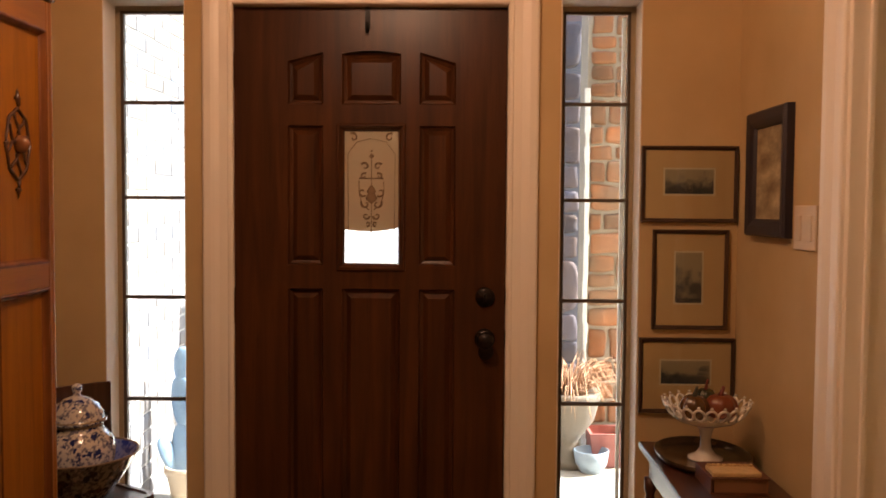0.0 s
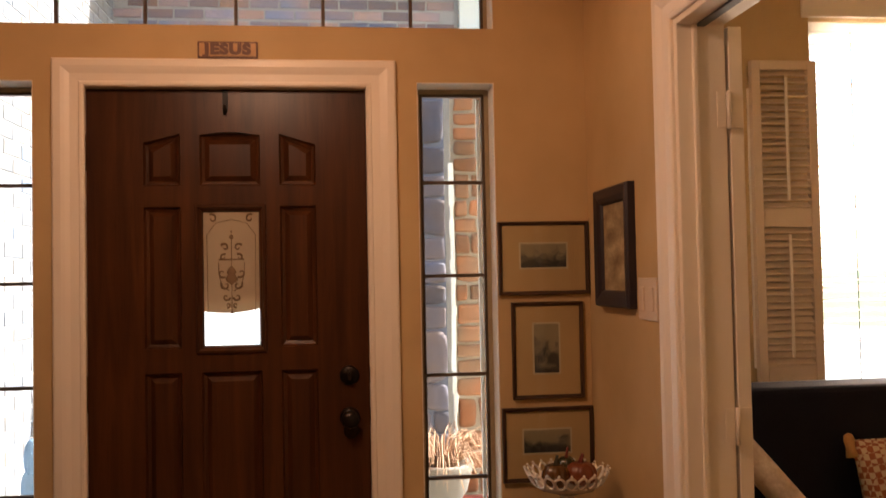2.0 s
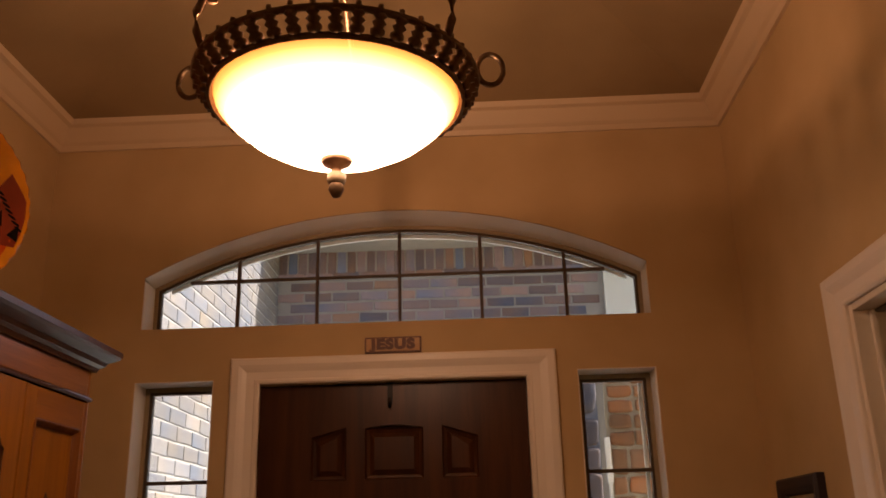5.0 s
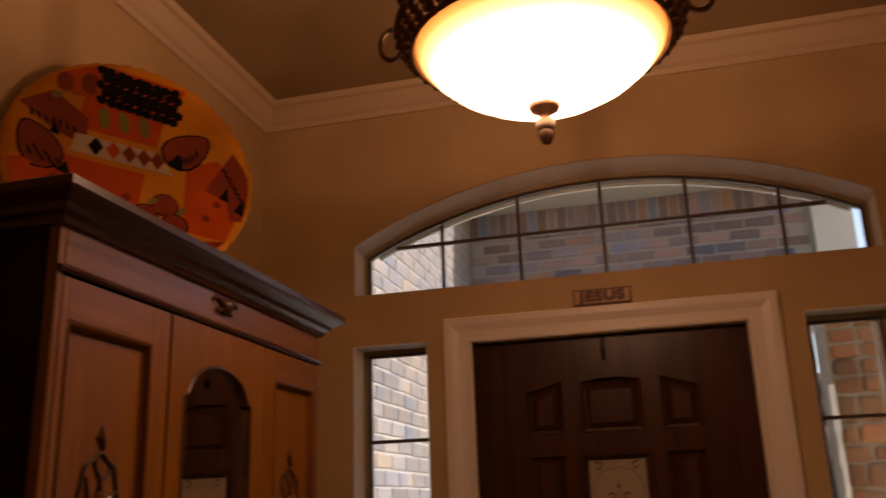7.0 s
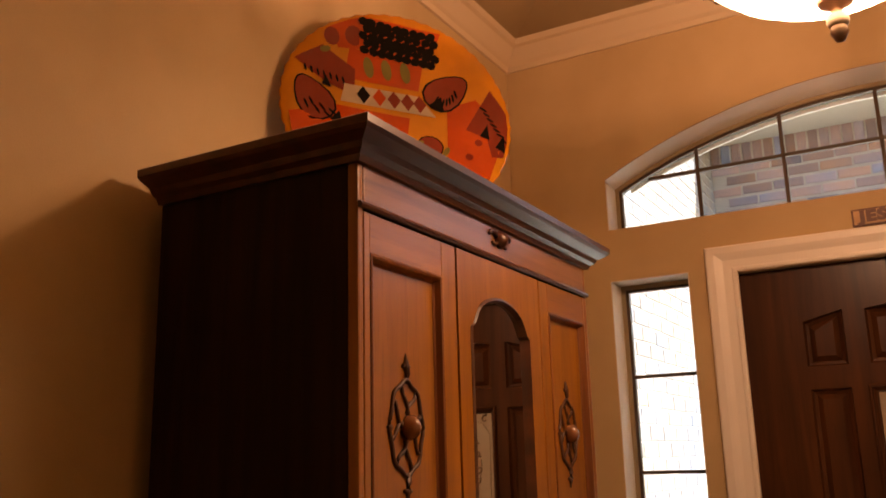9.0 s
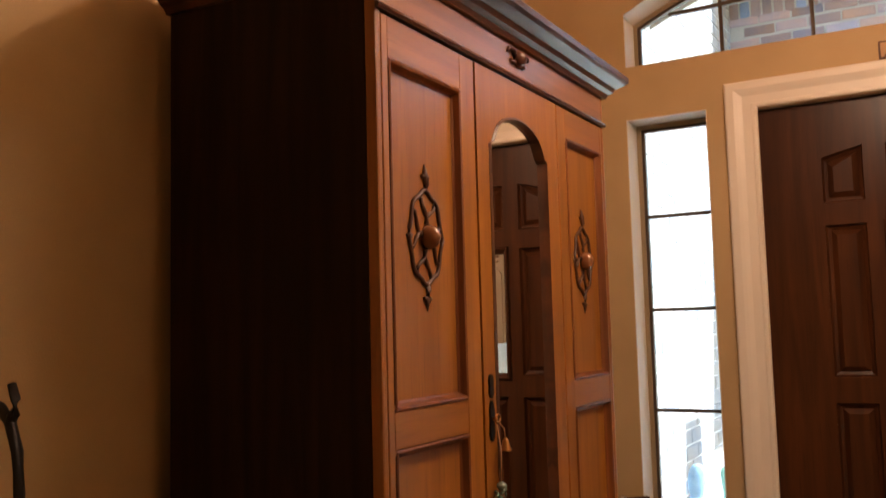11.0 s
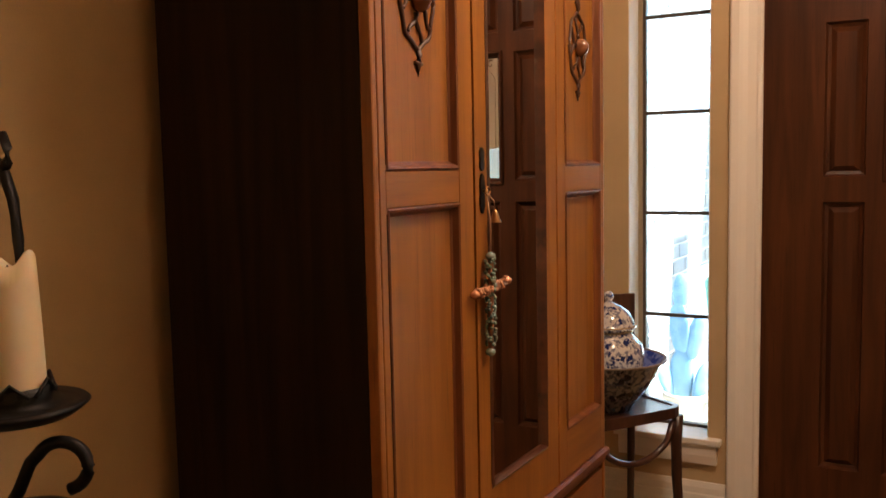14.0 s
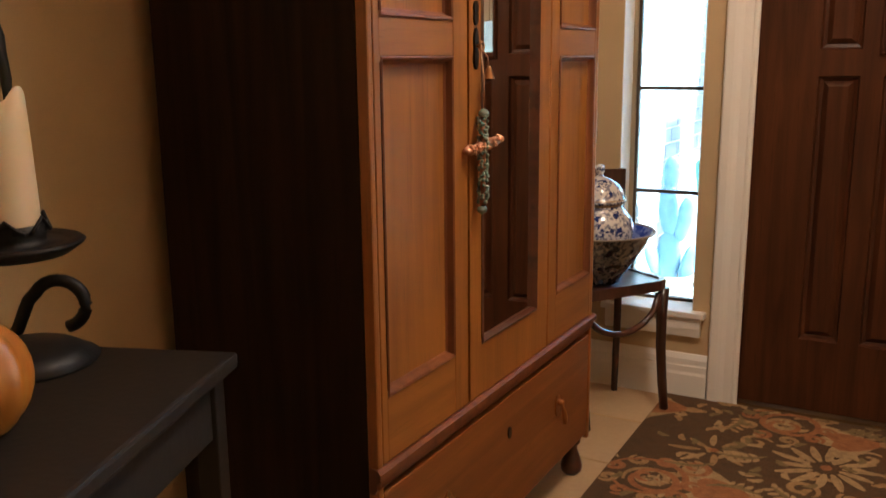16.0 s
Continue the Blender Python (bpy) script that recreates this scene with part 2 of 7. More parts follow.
# ---- structure ----
XL, XR = -1.258, 1.22          # side walls' inner faces
YB = -4.7                     # wall behind
WT = 0.12                     # inner wall thickness
ZC = 3.05                     # ceiling at the crown
YW = 0.20                     # outer face of front wall
SX = 4.4                      # side room's far wall


def wall_with_holes(name, u0, u1, z0, z1, holes, place, label=""):
    """A wall from strips round rectangular holes (u0, u1, z0, z1); place(u0, u1, z0, z1) gives box bounds."""
    bm = bm_new()
    us = sorted({u0, u1, *(h[0] for h in holes), *(h[1] for h in holes)})
    for a, b in zip(us, us[1:]):
        zs = [z0]
        for h in sorted((h for h in holes if h[0] <= a + 1e-6 and h[1] >= b - 1e-6), key=lambda h: h[2]):
            zs += [h[2], h[3]]
        zs.append(z1)
        for i in range(0, len(zs), 2):
            if zs[i + 1] - zs[i] > 1e-4:
                add_box(bm, *place(a, b, zs[i], zs[i + 1]))
    ob = part(name, bm, WALL)
    return tagged(ob, label or "tan painted plaster wall", "wall", kind="structure")


# front wall: door, two sidelights; arched transom above
T0, T1, TZ0, TSP, TAP = -0.885, 0.900, 2.255, 2.435, 2.648   # transom opening: sides, sill, spring, crown
S_LEFT, S_RIGHT = (-0.890, -0.615), (0.632, 0.898)
SZ0, SZ1 = 0.295, 2.068
DX = 0.475
wall_with_holes("wall_front", XL - WT, XR + 0.30, -0.1, TZ0, [(S_LEFT[0], S_LEFT[1], SZ0, SZ1), (-DX, DX, -0.1, 2.063), (S_RIGHT[0], S_RIGHT[1], SZ0, SZ1)],
                lambda a, b, c, d: (a, b, 0.0, YW, c, d))


def arc_z(x, x0, x1, spring, crown):
    """Height of a segmental arch at x."""
    half, mid, rise = (x1 - x0) / 2, (x0 + x1) / 2, crown - spring
    rad = (half * half + rise * rise) / (2 * rise)
    return crown - rad + math.sqrt(max(rad * rad - (x - mid) ** 2, 0))


bm = bm_new()
NA = 36
xs = [T0 + (T1 - T0) * i / NA for i in range(NA + 1)]
for (xa, xb) in ((XL - WT, T0), (T1, XR + 0.30)):
    add_box(bm, xa, xb, 0.0, YW, TZ0, 3.45)
for xa, xb in zip(xs, xs[1:]):
    za, zb = arc_z(xa, T0, T1, TSP + 0.010, TAP + 0.022), arc_z(xb, T0, T1, TSP + 0.010, TAP + 0.022)   # opening a little larger than its window
    v = [bm.verts.new(p) for p in ((xa, 0, za), (xb, 0, zb), (xb, 0, 3.45), (xa, 0, 3.45), (xa, YW, za), (xb, YW, zb), (xb, YW, 3.45), (xa, YW, 3.45))]
    for q in ((0, 1, 2, 3), (4, 7, 6, 5), (0, 4, 5, 1)):
        bm.faces.new([v[i] for i in q])
tagged(part("wall_front_upper", bm, WALL), "tan plaster wall above the entrance with an arched opening", "wall", kind="structure")

# right wall with the cased opening to the side room
OY0, OY1, OZ = -2.42, -0.825, 2.052
wall_with_holes("wall_right", YB, 0.0, -0.1, 3.45, [(OY0, OY1, -0.1, OZ)], lambda a, b, c, d: (XR, XR + WT, a, b, c, d))
wall_with_holes("wall_left", YB, 0.0, -0.1, 3.45, [], lambda a, b, c, d: (XL - WT, XL, a, b, c, d))
wall_with_holes("wall_back", XL - WT, SX + 0.1, -0.1, 3.45, [], lambda a, b, c, d: (a, b, YB - WT, YB, c, d))
# side room
SW = (2.185, 3.70, 0.93, 2.384)   # its window
SWY = 0.24
wall_with_holes("wall_side_front", XR + 0.30, SX, -0.1, 3.45, [SW], lambda a, b, c, d: (a, b, SWY, SWY + 0.15, c, d))
wall_with_holes("wall_side_far", YB, SWY + 0.15, -0.1, 3.45, [], lambda a, b, c, d: (SX, SX + WT, a, b, c, d))

# floor: screed with beige ceramic tiles
floor = box("floor", XL - WT, SX + WT, YB - WT, SWY + 0.1, -0.14, -0.008, mat("grout", (0.30, 0.24, 0.17), 0.9, vary=0.3, vscale=20))
tagged(floor, "beige ceramic tile floor with thin sandy grout joints", "floor", kind="structure")

# tray ceiling: flat border, sloped sides, raised flat middle
bm = bm_new()
TY1, TY0 = -0.085, -2.62
cx0, cx1 = XL + 0.085, XR - 0.085
ix0, ix1, iy1, iy0 = -0.665, 0.645, -0.575, -2.12
ZT = 3.215
o = [bm.verts.new(p) for p in ((cx0, TY0, ZC), (cx1, TY0, ZC), (cx1, TY1, ZC), (cx0, TY1, ZC))]
q = [bm.verts.new(p) for p in ((ix0, iy0, ZT), (ix1, iy0, ZT), (ix1, iy1, ZT), (ix0, iy1, ZT))]
e = [bm.verts.new(p) for p in ((XL, YB, ZC), (XR, YB, ZC), (XR, 0, ZC), (XL, 0, ZC))]
for i in range(4):
    j = (i + 1) % 4
    bm.faces.new((o[i], o[j], q[j], q[i]))
    bm.faces.new((e[i], e[j], o[j], o[i]))
bm.faces.new(q)
add_box(bm, XL, XR, YB, 0, 3.40, 3.45)
add_box(bm, XR + WT, SX, YB, SWY, 2.75, 2.85)
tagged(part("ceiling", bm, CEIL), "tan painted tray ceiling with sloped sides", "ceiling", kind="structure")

# crown moulding round the foyer
CROWN = [(0, 0), (0.012, 0.0), (0.018, 0.018), (0.03, 0.028), (0.062, 0.072), (0.078, 0.078), (0.085, 0.098), (0, 0.098)]


def trim_run(name, profile, a, b, out, up=(0, 0, 1), miter=(0, 0), label="", material=None, cat="trim"):
    """A straight length of moulding from a to b, its ends mitred by shift per metre of projection."""
    a, b, out, up = Vector(a), Vector(b), Vector(out), Vector(up)
    d = (b - a).normalized()
    ob = part(name, add_profile(bm_new(), profile, [(a, out + d * miter[0], up), (b, out - d * miter[1], up)]), material or TRIM)
    return tagged(ob, label or "white painted moulding", cat, kind="structure")


zc = ZC - 0.098
trim_run("trim_crown_front", CROWN, (XL, 0, zc), (XR, 0, zc), (0, -1, 0), miter=(1, 1), label="cream painted crown moulding", material=CROWNPAINT)
trim_run("trim_crown_left", CROWN, (XL, YB, zc), (XL, 0, zc), (1, 0, 0), miter=(0, 1), label="cream painted crown moulding", material=CROWNPAINT)
trim_run("trim_crown_right", CROWN, (XR, YB, zc), (XR, 0, zc), (-1, 0, 0), miter=(0, 1), label="cream painted crown moulding", material=CROWNPAINT)

# baseboards
BASE = [(0, 0), (0.016, 0), (0.016, 0.085), (0.013, 0.095), (0.013, 0.115), (0.010, 0.120), (0.010, 0.140), (0.004, 0.158), (0, 0.160)]
for nm, a, b, out in (("baseboard_front_left", (XL, 0, 0), (-0.556, 0, 0), (0, -1, 0)), ("baseboard_front_right", (0.566, 0, 0), (XR, 0, 0), (0, -1, 0)),
                      ("baseboard_left", (XL, YB, 0), (XL, 0, 0), (1, 0, 0)), ("baseboard_right", (XR, OY1 + 0.105, 0), (XR, 0, 0), (-1, 0, 0)),
                      ("baseboard_side_room", (XR + 0.3, SWY, 0), (SX, SWY, 0), (0, -1, 0))):
    trim_run(nm, BASE, a, b, out, label="white stepped wooden baseboard", cat="baseboard")

# casing profile: out from the wall, across from the opening
CASE = [(0, 0), (0.012, 0.0), (0.016, 0.006), (0.016, 0.014), (0.013, 0.018), (0.014, 0.045), (0.019, 0.060), (0.022, 0.072), (0.022, 0.094), (0.018, 0.100), (0, 0.100)]


def casing(name, pts, out, inward, label):
    """Door casing round three sides: pts are the opening's corners from one foot over the head to the other."""
    path = []
    n = len(pts)
    for i, p in enumerate(pts):
        path.append((Vector(p), Vector(out), Vector(inward[i])))
    return tagged(part(name, add_profile(bm_new(), CASE, path), TRIM), label, "trim", kind="structure")


casing("trim_entrance", [(-0.452, 0, 0), (-0.452, 0, 2.048), (0.460, 0, 2.048), (0.460, 0, 0)], (0, -1, 0),
       [(-1, 0, 0), (-1, 0, 0.9), (1, 0, 0.9), (1, 0, 0)], "white fluted wooden casing round the entrance door")
CASE = [(a, b * 1.12) for a, b in CASE]
casing("trim_opening", [(XR, OY1, 0), (XR, OY1, OZ), (XR, OY0, OZ), (XR, OY0, 0)], (-1, 0, 0),
       [(0, 1, 0), (0, 1, 0.8), (0, -1, 0.8), (0, -1, 0)], "white wooden casing round the side room opening")
# jamb linings of the side opening, with a stop bead and head track
box("trim_jamb_far", XR - 0.004, XR + WT + 0.004, OY1 - 0.018, OY1 + 0.002, 0, OZ, TRIM, bevel=0.003)
box("trim_jamb_near", XR - 0.004, XR + WT + 0.004, OY0 - 0.002, OY0 + 0.018, 0, OZ, TRIM, bevel=0.003)
box("trim_jamb_head", XR - 0.004, XR + WT + 0.004, OY0 + 0.018, OY1 - 0.018, OZ - 0.018, OZ, TRIMFLAT, bevel=0.003)
box("trim_jamb_stop", XR + 0.035, XR + 0.048, OY1 - 0.030, OY1 - 0.018, 0, OZ - 0.018, TRIM, bevel=0.003)
box("trim_head_stop", XR + 0.046, XR + 0.072, OY0 + 0.018, OY1 - 0.018, OZ - 0.024, OZ - 0.018, mat("track_grey", (0.12, 0.14, 0.16), 0.5, metal=0.5, vary=0.3), bevel=0.002)
for n_ in ("trim_jamb_far", "trim_jamb_near", "trim_jamb_head", "trim_jamb_stop", "trim_head_stop"):
    tagged(bpy.data.objects[n_], "dark metal track under the opening's head" if "head_stop" in n_ else "white painted wooden jamb lining", "trim", kind="structure")
# door frame of the entrance
for nm, b in (("trim_door_jamb_left", (-DX, -0.457 - 0.002, 0.0, 0.16, 0, 2.063)), ("trim_door_jamb_right", (0.459, DX, 0.0, 0.16, 0, 2.063)), ("trim_door_head", (-0.459, 0.459, 0.0, 0.16, 2.047, 2.063))):
    tagged(box(nm, *b, TRIM), "white painted door jamb", "trim", kind="structure")
# dark strips added behind the leaf so no daylight leaks round its edges
STRIP = mat("dark_gap_strip", (0.02, 0.016, 0.014), 0.7, vary=0.3, vscale=20)
for nm, b in (("trim_stop_left", (-0.459, -0.440, 0.077, 0.100, 0, 2.047)), ("trim_stop_right", (0.440, 0.459, 0.077, 0.100, 0, 2.047)), ("trim_stop_head", (-0.440, 0.440, 0.077, 0.100, 2.030, 2.047))):
    tagged(box(nm, *b, STRIP), "dark stop strip added to block light through the door gap", "trim", kind="structure")
tagged(box("trim_threshold", -0.459, 0.459, 0.0, 0.20, -0.01, 0.012, mat("threshold_brass", (0.25, 0.16, 0.07), 0.4, metal=0.8, vary=0.4)), "worn brass threshold under the entrance door", "threshold", kind="structure")


# ---- windows ----
def outline_frame(bm, outer, width, y0, y1):
    """Frame bars of given width inside a closed convex outline in x, z."""
    n = len(outer)
    cx, cz = sum(p[0] for p in outer) / n, sum(p[1] for p in outer) / n
    inner = []
    for i, p in enumerate(outer):
        a, b = Vector((*outer[i - 1],)), Vector((*outer[(i + 1) % n],))
        p = Vector(p)
        d1, d2 = (p - a).normalized(), (b - p).normalized()
        n1, n2 = Vector((-d1.y, d1.x)), Vector((-d2.y, d2.x))
        if n1.dot(Vector((cx, cz)) - p) < 0:
            n1 = -n1
        if n2.dot(Vector((cx, cz)) - p) < 0:
            n2 = -n2
        bis = (n1 + n2).normalized()
        inner.append(tuple(p + bis * (width / max(bis.dot(n1), 0.3))))
    add_grid_ring(bm, outer, inner, lambda u, v, w: (u, w, v), y0, y1)
    return inner


SASH = mat("sash_tan", (0.36, 0.29, 0.18), 0.5, vary=0.25, vscale=25)
GY = 0.115


def sidelight(name, x0, x1, label):
    w = thing(name, ((x0 + x1) / 2, GY, SZ0), label, "window", "sidelights", "structure")
    # plaster reveal skins in cream
    bm = bm_new()
    for b in ((x0, x0 + 0.003, 0.001, GY - 0.012, SZ0 + 0.02, SZ1), (x1 - 0.003, x1, 0.001, GY - 0.012, SZ0 + 0.02, SZ1), (x0 + 0.003, x1 - 0.003, 0.001, GY - 0.012, SZ1 - 0.003, SZ1)):
        add_box(bm, *b)
    part("reveal", bm, REVEAL, w, "cream painted window reveal")
    bm = bm_new()
    outline_frame(bm, [(x0, SZ0), (x1, SZ0), (x1, SZ1), (x0, SZ1)], 0.018, GY - 0.012, GY + 0.03)
    part("window_frame", bm, SASH, w)
    bm = bm_new()
    outline_frame(bm, [(x0 + 0.018, SZ0 + 0.018), (x1 - 0.018, SZ0 + 0.018), (x1 - 0.018, SZ1 - 0.018), (x0 + 0.018, SZ1 - 0.018)], 0.010, GY - 0.006, GY + 0.016)
    part("sash", bm, BRONZE, w, "dark bronze glazing bead")
    for z in (0.703, 1.062, 1.409, 1.737):
        box("muntin", x0 + 0.028, x1 - 0.028, GY - 0.005, GY + 0.010, z - 0.006, z + 0.006, BRONZE, w)
    zz = [SZ0 + 0.028, 0.703, 1.062, 1.409, 1.737, SZ1 - 0.028]
    for a, b in zip(zz, zz[1:]):
        p = box("pane", x0 + 0.026, x1 - 0.026, GY + 0.001, GY + 0.004, a + 0.006, b - 0.006, GLASS, w)
        p.visible_shadow = False
    # sill board and apron
    box("window_sill", x0 - 0.045, x1 + 0.045, -0.035, GY - 0.012, SZ0 - 0.002, SZ0 + 0.020, TRIM, w, bevel=0.005)
    bm = bm_new()
    add_profile(bm, [(0, 0), (0.018, 0.0), (0.024, 0.03), (0.024, 0.066), (0, 0.066)], [((x0 - 0.03, 0, SZ0 - 0.070), (0, -1, 0), (0, 0, 1)), ((x1 + 0.03, 0, SZ0 - 0.070), (0, -1, 0), (0, 0, 1))])
    part("apron", bm, TRIM, w)
    return w


# near-white stands for sun on the outer edge of the window frames
BEADLIT = mat("outer_bead_sunlit", (0.86, 0.88, 0.86), 0.5, vary=0.1, vscale=20)
sidelight("window_1", *S_LEFT, "tall narrow sidelight with dark bronze bars")
sidelight("window_2", *S_RIGHT, "tall narrow sidelight with dark bronze bars and view of stone")

w2 = bpy.data.objects["window_2"]
box("outer_bead", S_RIGHT[1] - 0.040, S_RIGHT[1] - 0.028, GY + 0.034, GY + 0.046, SZ0 + 0.03, SZ1 - 0.03, BEADLIT, w2, label="outer bead along the glass, sunlit edge put into its white")
tw = thing("window_3", ((T0 + T1) / 2, GY, TZ0), "arched transom window with bronze glazing bars", "window", "", "structure")
arch = [(T0, TZ0), (T1, TZ0)] + [(x, arc_z(x, T0, T1, TSP, TAP)) for x in reversed(xs)]
bm = bm_new()
for (p, q) in zip(arch[1:], arch[2:] + arch[:1]):
    c0, c1 = Vector((p[0], 0, p[1])), Vector((q[0], 0, q[1]))
    d0, d1 = (Vector((0, 0, arc_z(e_.x, T0, T1, TSP + 0.010, TAP + 0.022) - arc_z(e_.x, T0, T1, TSP, TAP) if e_.z > TZ0 + 0.01 else 0)) for e_ in (c0, c1))
    v = [bm.verts.new(c) for c in (c0 + d0 + Vector((0, 0.001, -0.002)), c1 + d1 + Vector((0, 0.001, -0.002)), c1 + Vector((0, GY - 0.012, -0.002)), c0 + Vector((0, GY - 0.012, -0.002)))]
    bm.faces.new(v)
for x_, s in ((T0 + 0.002, 0), (T1 - 0.002, 0)):
    add_box(bm, x_ - 0.0015, x_ + 0.0015, 0.001, GY - 0.012, TZ0, TSP - 0.004)
part("reveal", bm, REVEAL, tw, "cream painted arched reveal")
bm = bm_new()
inner = outline_frame(bm, arch, 0.016, GY - 0.012, GY + 0.03)
part("window_frame", bm, SASH, tw)
bm = bm_new()
outline_frame(bm, inner, 0.010, GY - 0.006, GY + 0.016)
part("sash", bm, BRONZE, tw, "dark bronze glazing bead")
bm = bm_new()
for xa, xb in zip(xs, xs[1:]):
    if xa > T0 + 0.03 and xb < T1 - 0.03:
        za, zb = arc_z(xa, T0, T1, TSP, TAP), arc_z(xb, T0, T1, TSP, TAP)
        add_prism(bm, [(xa, za - 0.035), (xb, zb - 0.035), (xb, zb - 0.020), (xa, za - 0.020)], 0.012, lambda u, v, w: (u, GY + 0.034 + w, v))
part("outer_bead", bm, BEADLIT, tw, "outer bead along the arch, sunlit edge put into its white")
MUNX = [-0.575, -0.283, 0.021, 0.319, 0.625]
for x in MUNX:
    box("muntin", x - 0.006, x + 0.006, GY - 0.005, GY + 0.010, TZ0 + 0.024, arc_z(x, T0, T1, TSP, TAP) - 0.026, BRONZE, tw)
ztm = 2.455
cells = [T0 + 0.02] + MUNX + [T1 - 0.02]
for a, b in zip(cells, cells[1:]):
    lo = max(a + 0.006, T0 + 0.13 if a < -0.8 else a + 0.006)
    hi = min(b - 0.006, T1 - 0.13 if b > 0.8 else b - 0.006)
    box("muntin", lo, hi, GY - 0.005, GY + 0.010, ztm - 0.006, ztm + 0.006, BRONZE, tw)
for a, b in zip(cells, cells[1:]):
    bm = bm_new()
    k = 6
    top = [(a + (b - a) * i / k, arc_z(a + (b - a) * i / k, T0, T1, TSP, TAP) - 0.02) for i in range(k + 1)]
    add_prism(bm, [(a, TZ0 + 0.02), (b, TZ0 + 0.02)] + list(reversed(top)), 0.003, lambda u, v, w: (u, GY + 0.001 + w, v))
    p = part("pane", bm, GLASS, tw)
    p.visible_shadow = False


# ---- entrance door ----
door = thing("door_1", (-0.457, 0.05, 0.014), "dark mahogany panelled entrance door with a small glass light", "door", "", "structure")
DY = 0.030
COLS = [(-0.277, -0.158), (-0.095, 0.103), (0.166, 0.287)]
ROWZ = [(0.255, 1.105), (1.184, 1.654), (1.724, 1.903)]
GL = (-0.112, 0.120, 1.166, 1.661)
holes = [(COLS[c][0], COLS[c][1], *ROWZ[r]) for c in (0, 2) for r in range(3)] + [(COLS[1][0], COLS[1][1], *ROWZ[0]), (GL[0], GL[1], GL[2], GL[3]), (COLS[1][0], COLS[1][1], *ROWZ[2])]
bm = bm_new()
us = sorted({-0.457, 0.457, *(h[0] for h in holes), *(h[1] for h in holes)})
for a, b in zip(us, us[1:]):
    zs = [0.014]
    for h in sorted((h for h in holes if h[0] <= a + 1e-6 and h[1] >= b - 1e-6), key=lambda h: h[2]):
        zs += [h[2], h[3]]
    zs.append(2.045)
    for i in range(0, len(zs), 2):
        add_box(bm, a, b, DY, DY + 0.044, zs[i], zs[i + 1])
# slanted heads of the outer top panels and the slight arch of the middle one
add_prism(bm, [(COLS[0][0], 1.868), (COLS[0][1], 1.898), (COLS[0][1], 1.903), (COLS[0][0], 1.903)], 0.03, lambda u, v, w: (u, DY + w, v))
add_prism(bm, [(COLS[2][0], 1.898), (COLS[2][1], 1.862), (COLS[2][1], 1.903), (COLS[2][0], 1.903)], 0.03, lambda u, v, w: (u, DY + w, v))
for s in (-1, 1):
    xm = (COLS[1][0] + COLS[1][1]) / 2
    xe = COLS[1][0] if s < 0 else COLS[1][1]
    add_prism(bm, [(xe, 1.893), (xm + s * 0.03, 1.9025), (xm, 1.903), (xe, 1.903)], 0.03, lambda u, v, w: (u, DY + w, v))
for h in holes:
    if h[:2] != (GL[0], GL[1]):
        add_box(bm, h[0] - 0.004, h[1] + 0.004, DY + 0.022, DY + 0.040, h[2] - 0.004, h[3] + 0.004)
part("door_leaf", bm, DOORWOOD, door)


def door_panel(x0, x1, z0, z1, tl=0.0, tr=0.0):
    """Raised panel: sunk moulding, bevel and field."""
    bm = bm_new()
    prof = [(0.0, 0.001), (0.006, 0.012), (0.012, 0.014), (0.016, 0.016), (0.032, 0.004), (0.036, 0.004)]
    rings = []
    for inset, dep in prof:
        rings.append([bm.verts.new((x, DY + dep, z)) for x, z in ((x0 + inset, z0 + inset), (x1 - inset, z0 + inset), (x1 - inset, z1 - inset - tr), (x0 + inset, z1 - inset - tl))])
    for a, b in zip(rings, rings[1:]):
        for i in range(4):
            bm.faces.new((a[i], a[(i + 1) % 4], b[(i + 1) % 4], b[i]))
    bm.faces.new(rings[-1])
    part("door_panel", bm, DOORWOOD, door)


for c in range(3):
    for r in range(3):
        if (c, r) == (1, 1):
            continue
        tl, tr = ((0.035, 0.005) if c == 0 else (0.005, 0.041) if c == 2 else (0.008, 0.008)) if r == 2 else (0, 0)
        door_panel(*COLS[c], *ROWZ[r], tl, tr)
bm = bm_new()
prof = [(0.0, 0.0), (0.0, -0.006), (0.004, -0.010), (0.010, -0.010), (0.015, -0.002), (0.020, 0.002), (0.026, 0.016)]
rings = [[bm.verts.new((x, DY + d, z)) for x, z in ((GL[0] + i, GL[2] + i), (GL[1] - i, GL[2] + i), (GL[1] - i, GL[3] - i), (GL[0] + i, GL[3] - i))] for i, d in prof]
for a, b in zip(rings, rings[1:]):
    for i in range(4):
        bm.faces.new((a[i], a[(i + 1) % 4], b[(i + 1) % 4], b[i]))
part("glass_moulding", bm, DOORWOOD, door, "dark moulded wooden frame round the door glass")
dg = box("door_glass", GL[0] + 0.022, GL[1] - 0.022, DY + 0.014, DY + 0.018, GL[2] + 0.022, GL[3] - 0.022, GLASS, door, label="clear bevelled glass with an etched ornament")
dg.visible_shadow = False
FROST = bpy.data.materials.new("frosted_glass")
FROST.use_nodes = True
N, L = FROST.node_tree.nodes, FROST.node_tree.links
t1, t2, t3, m1, m2, nz, rm = (N.new("ShaderNode" + k) for k in ("BsdfTransparent", "BsdfTranslucent", "BsdfDiffuse", "MixShader", "MixShader", "TexNoise", "MapRange"))
nz.inputs["Scale"].default_value, nz.inputs["Detail"].default_value = 9, 4
rm.inputs["To Min"].default_value, rm.inputs["To Max"].default_value = 0.25, 0.55
L.new(nz.outputs["Fac"], rm.inputs["Value"]), L.new(rm.outputs[0], m1.inputs[0])
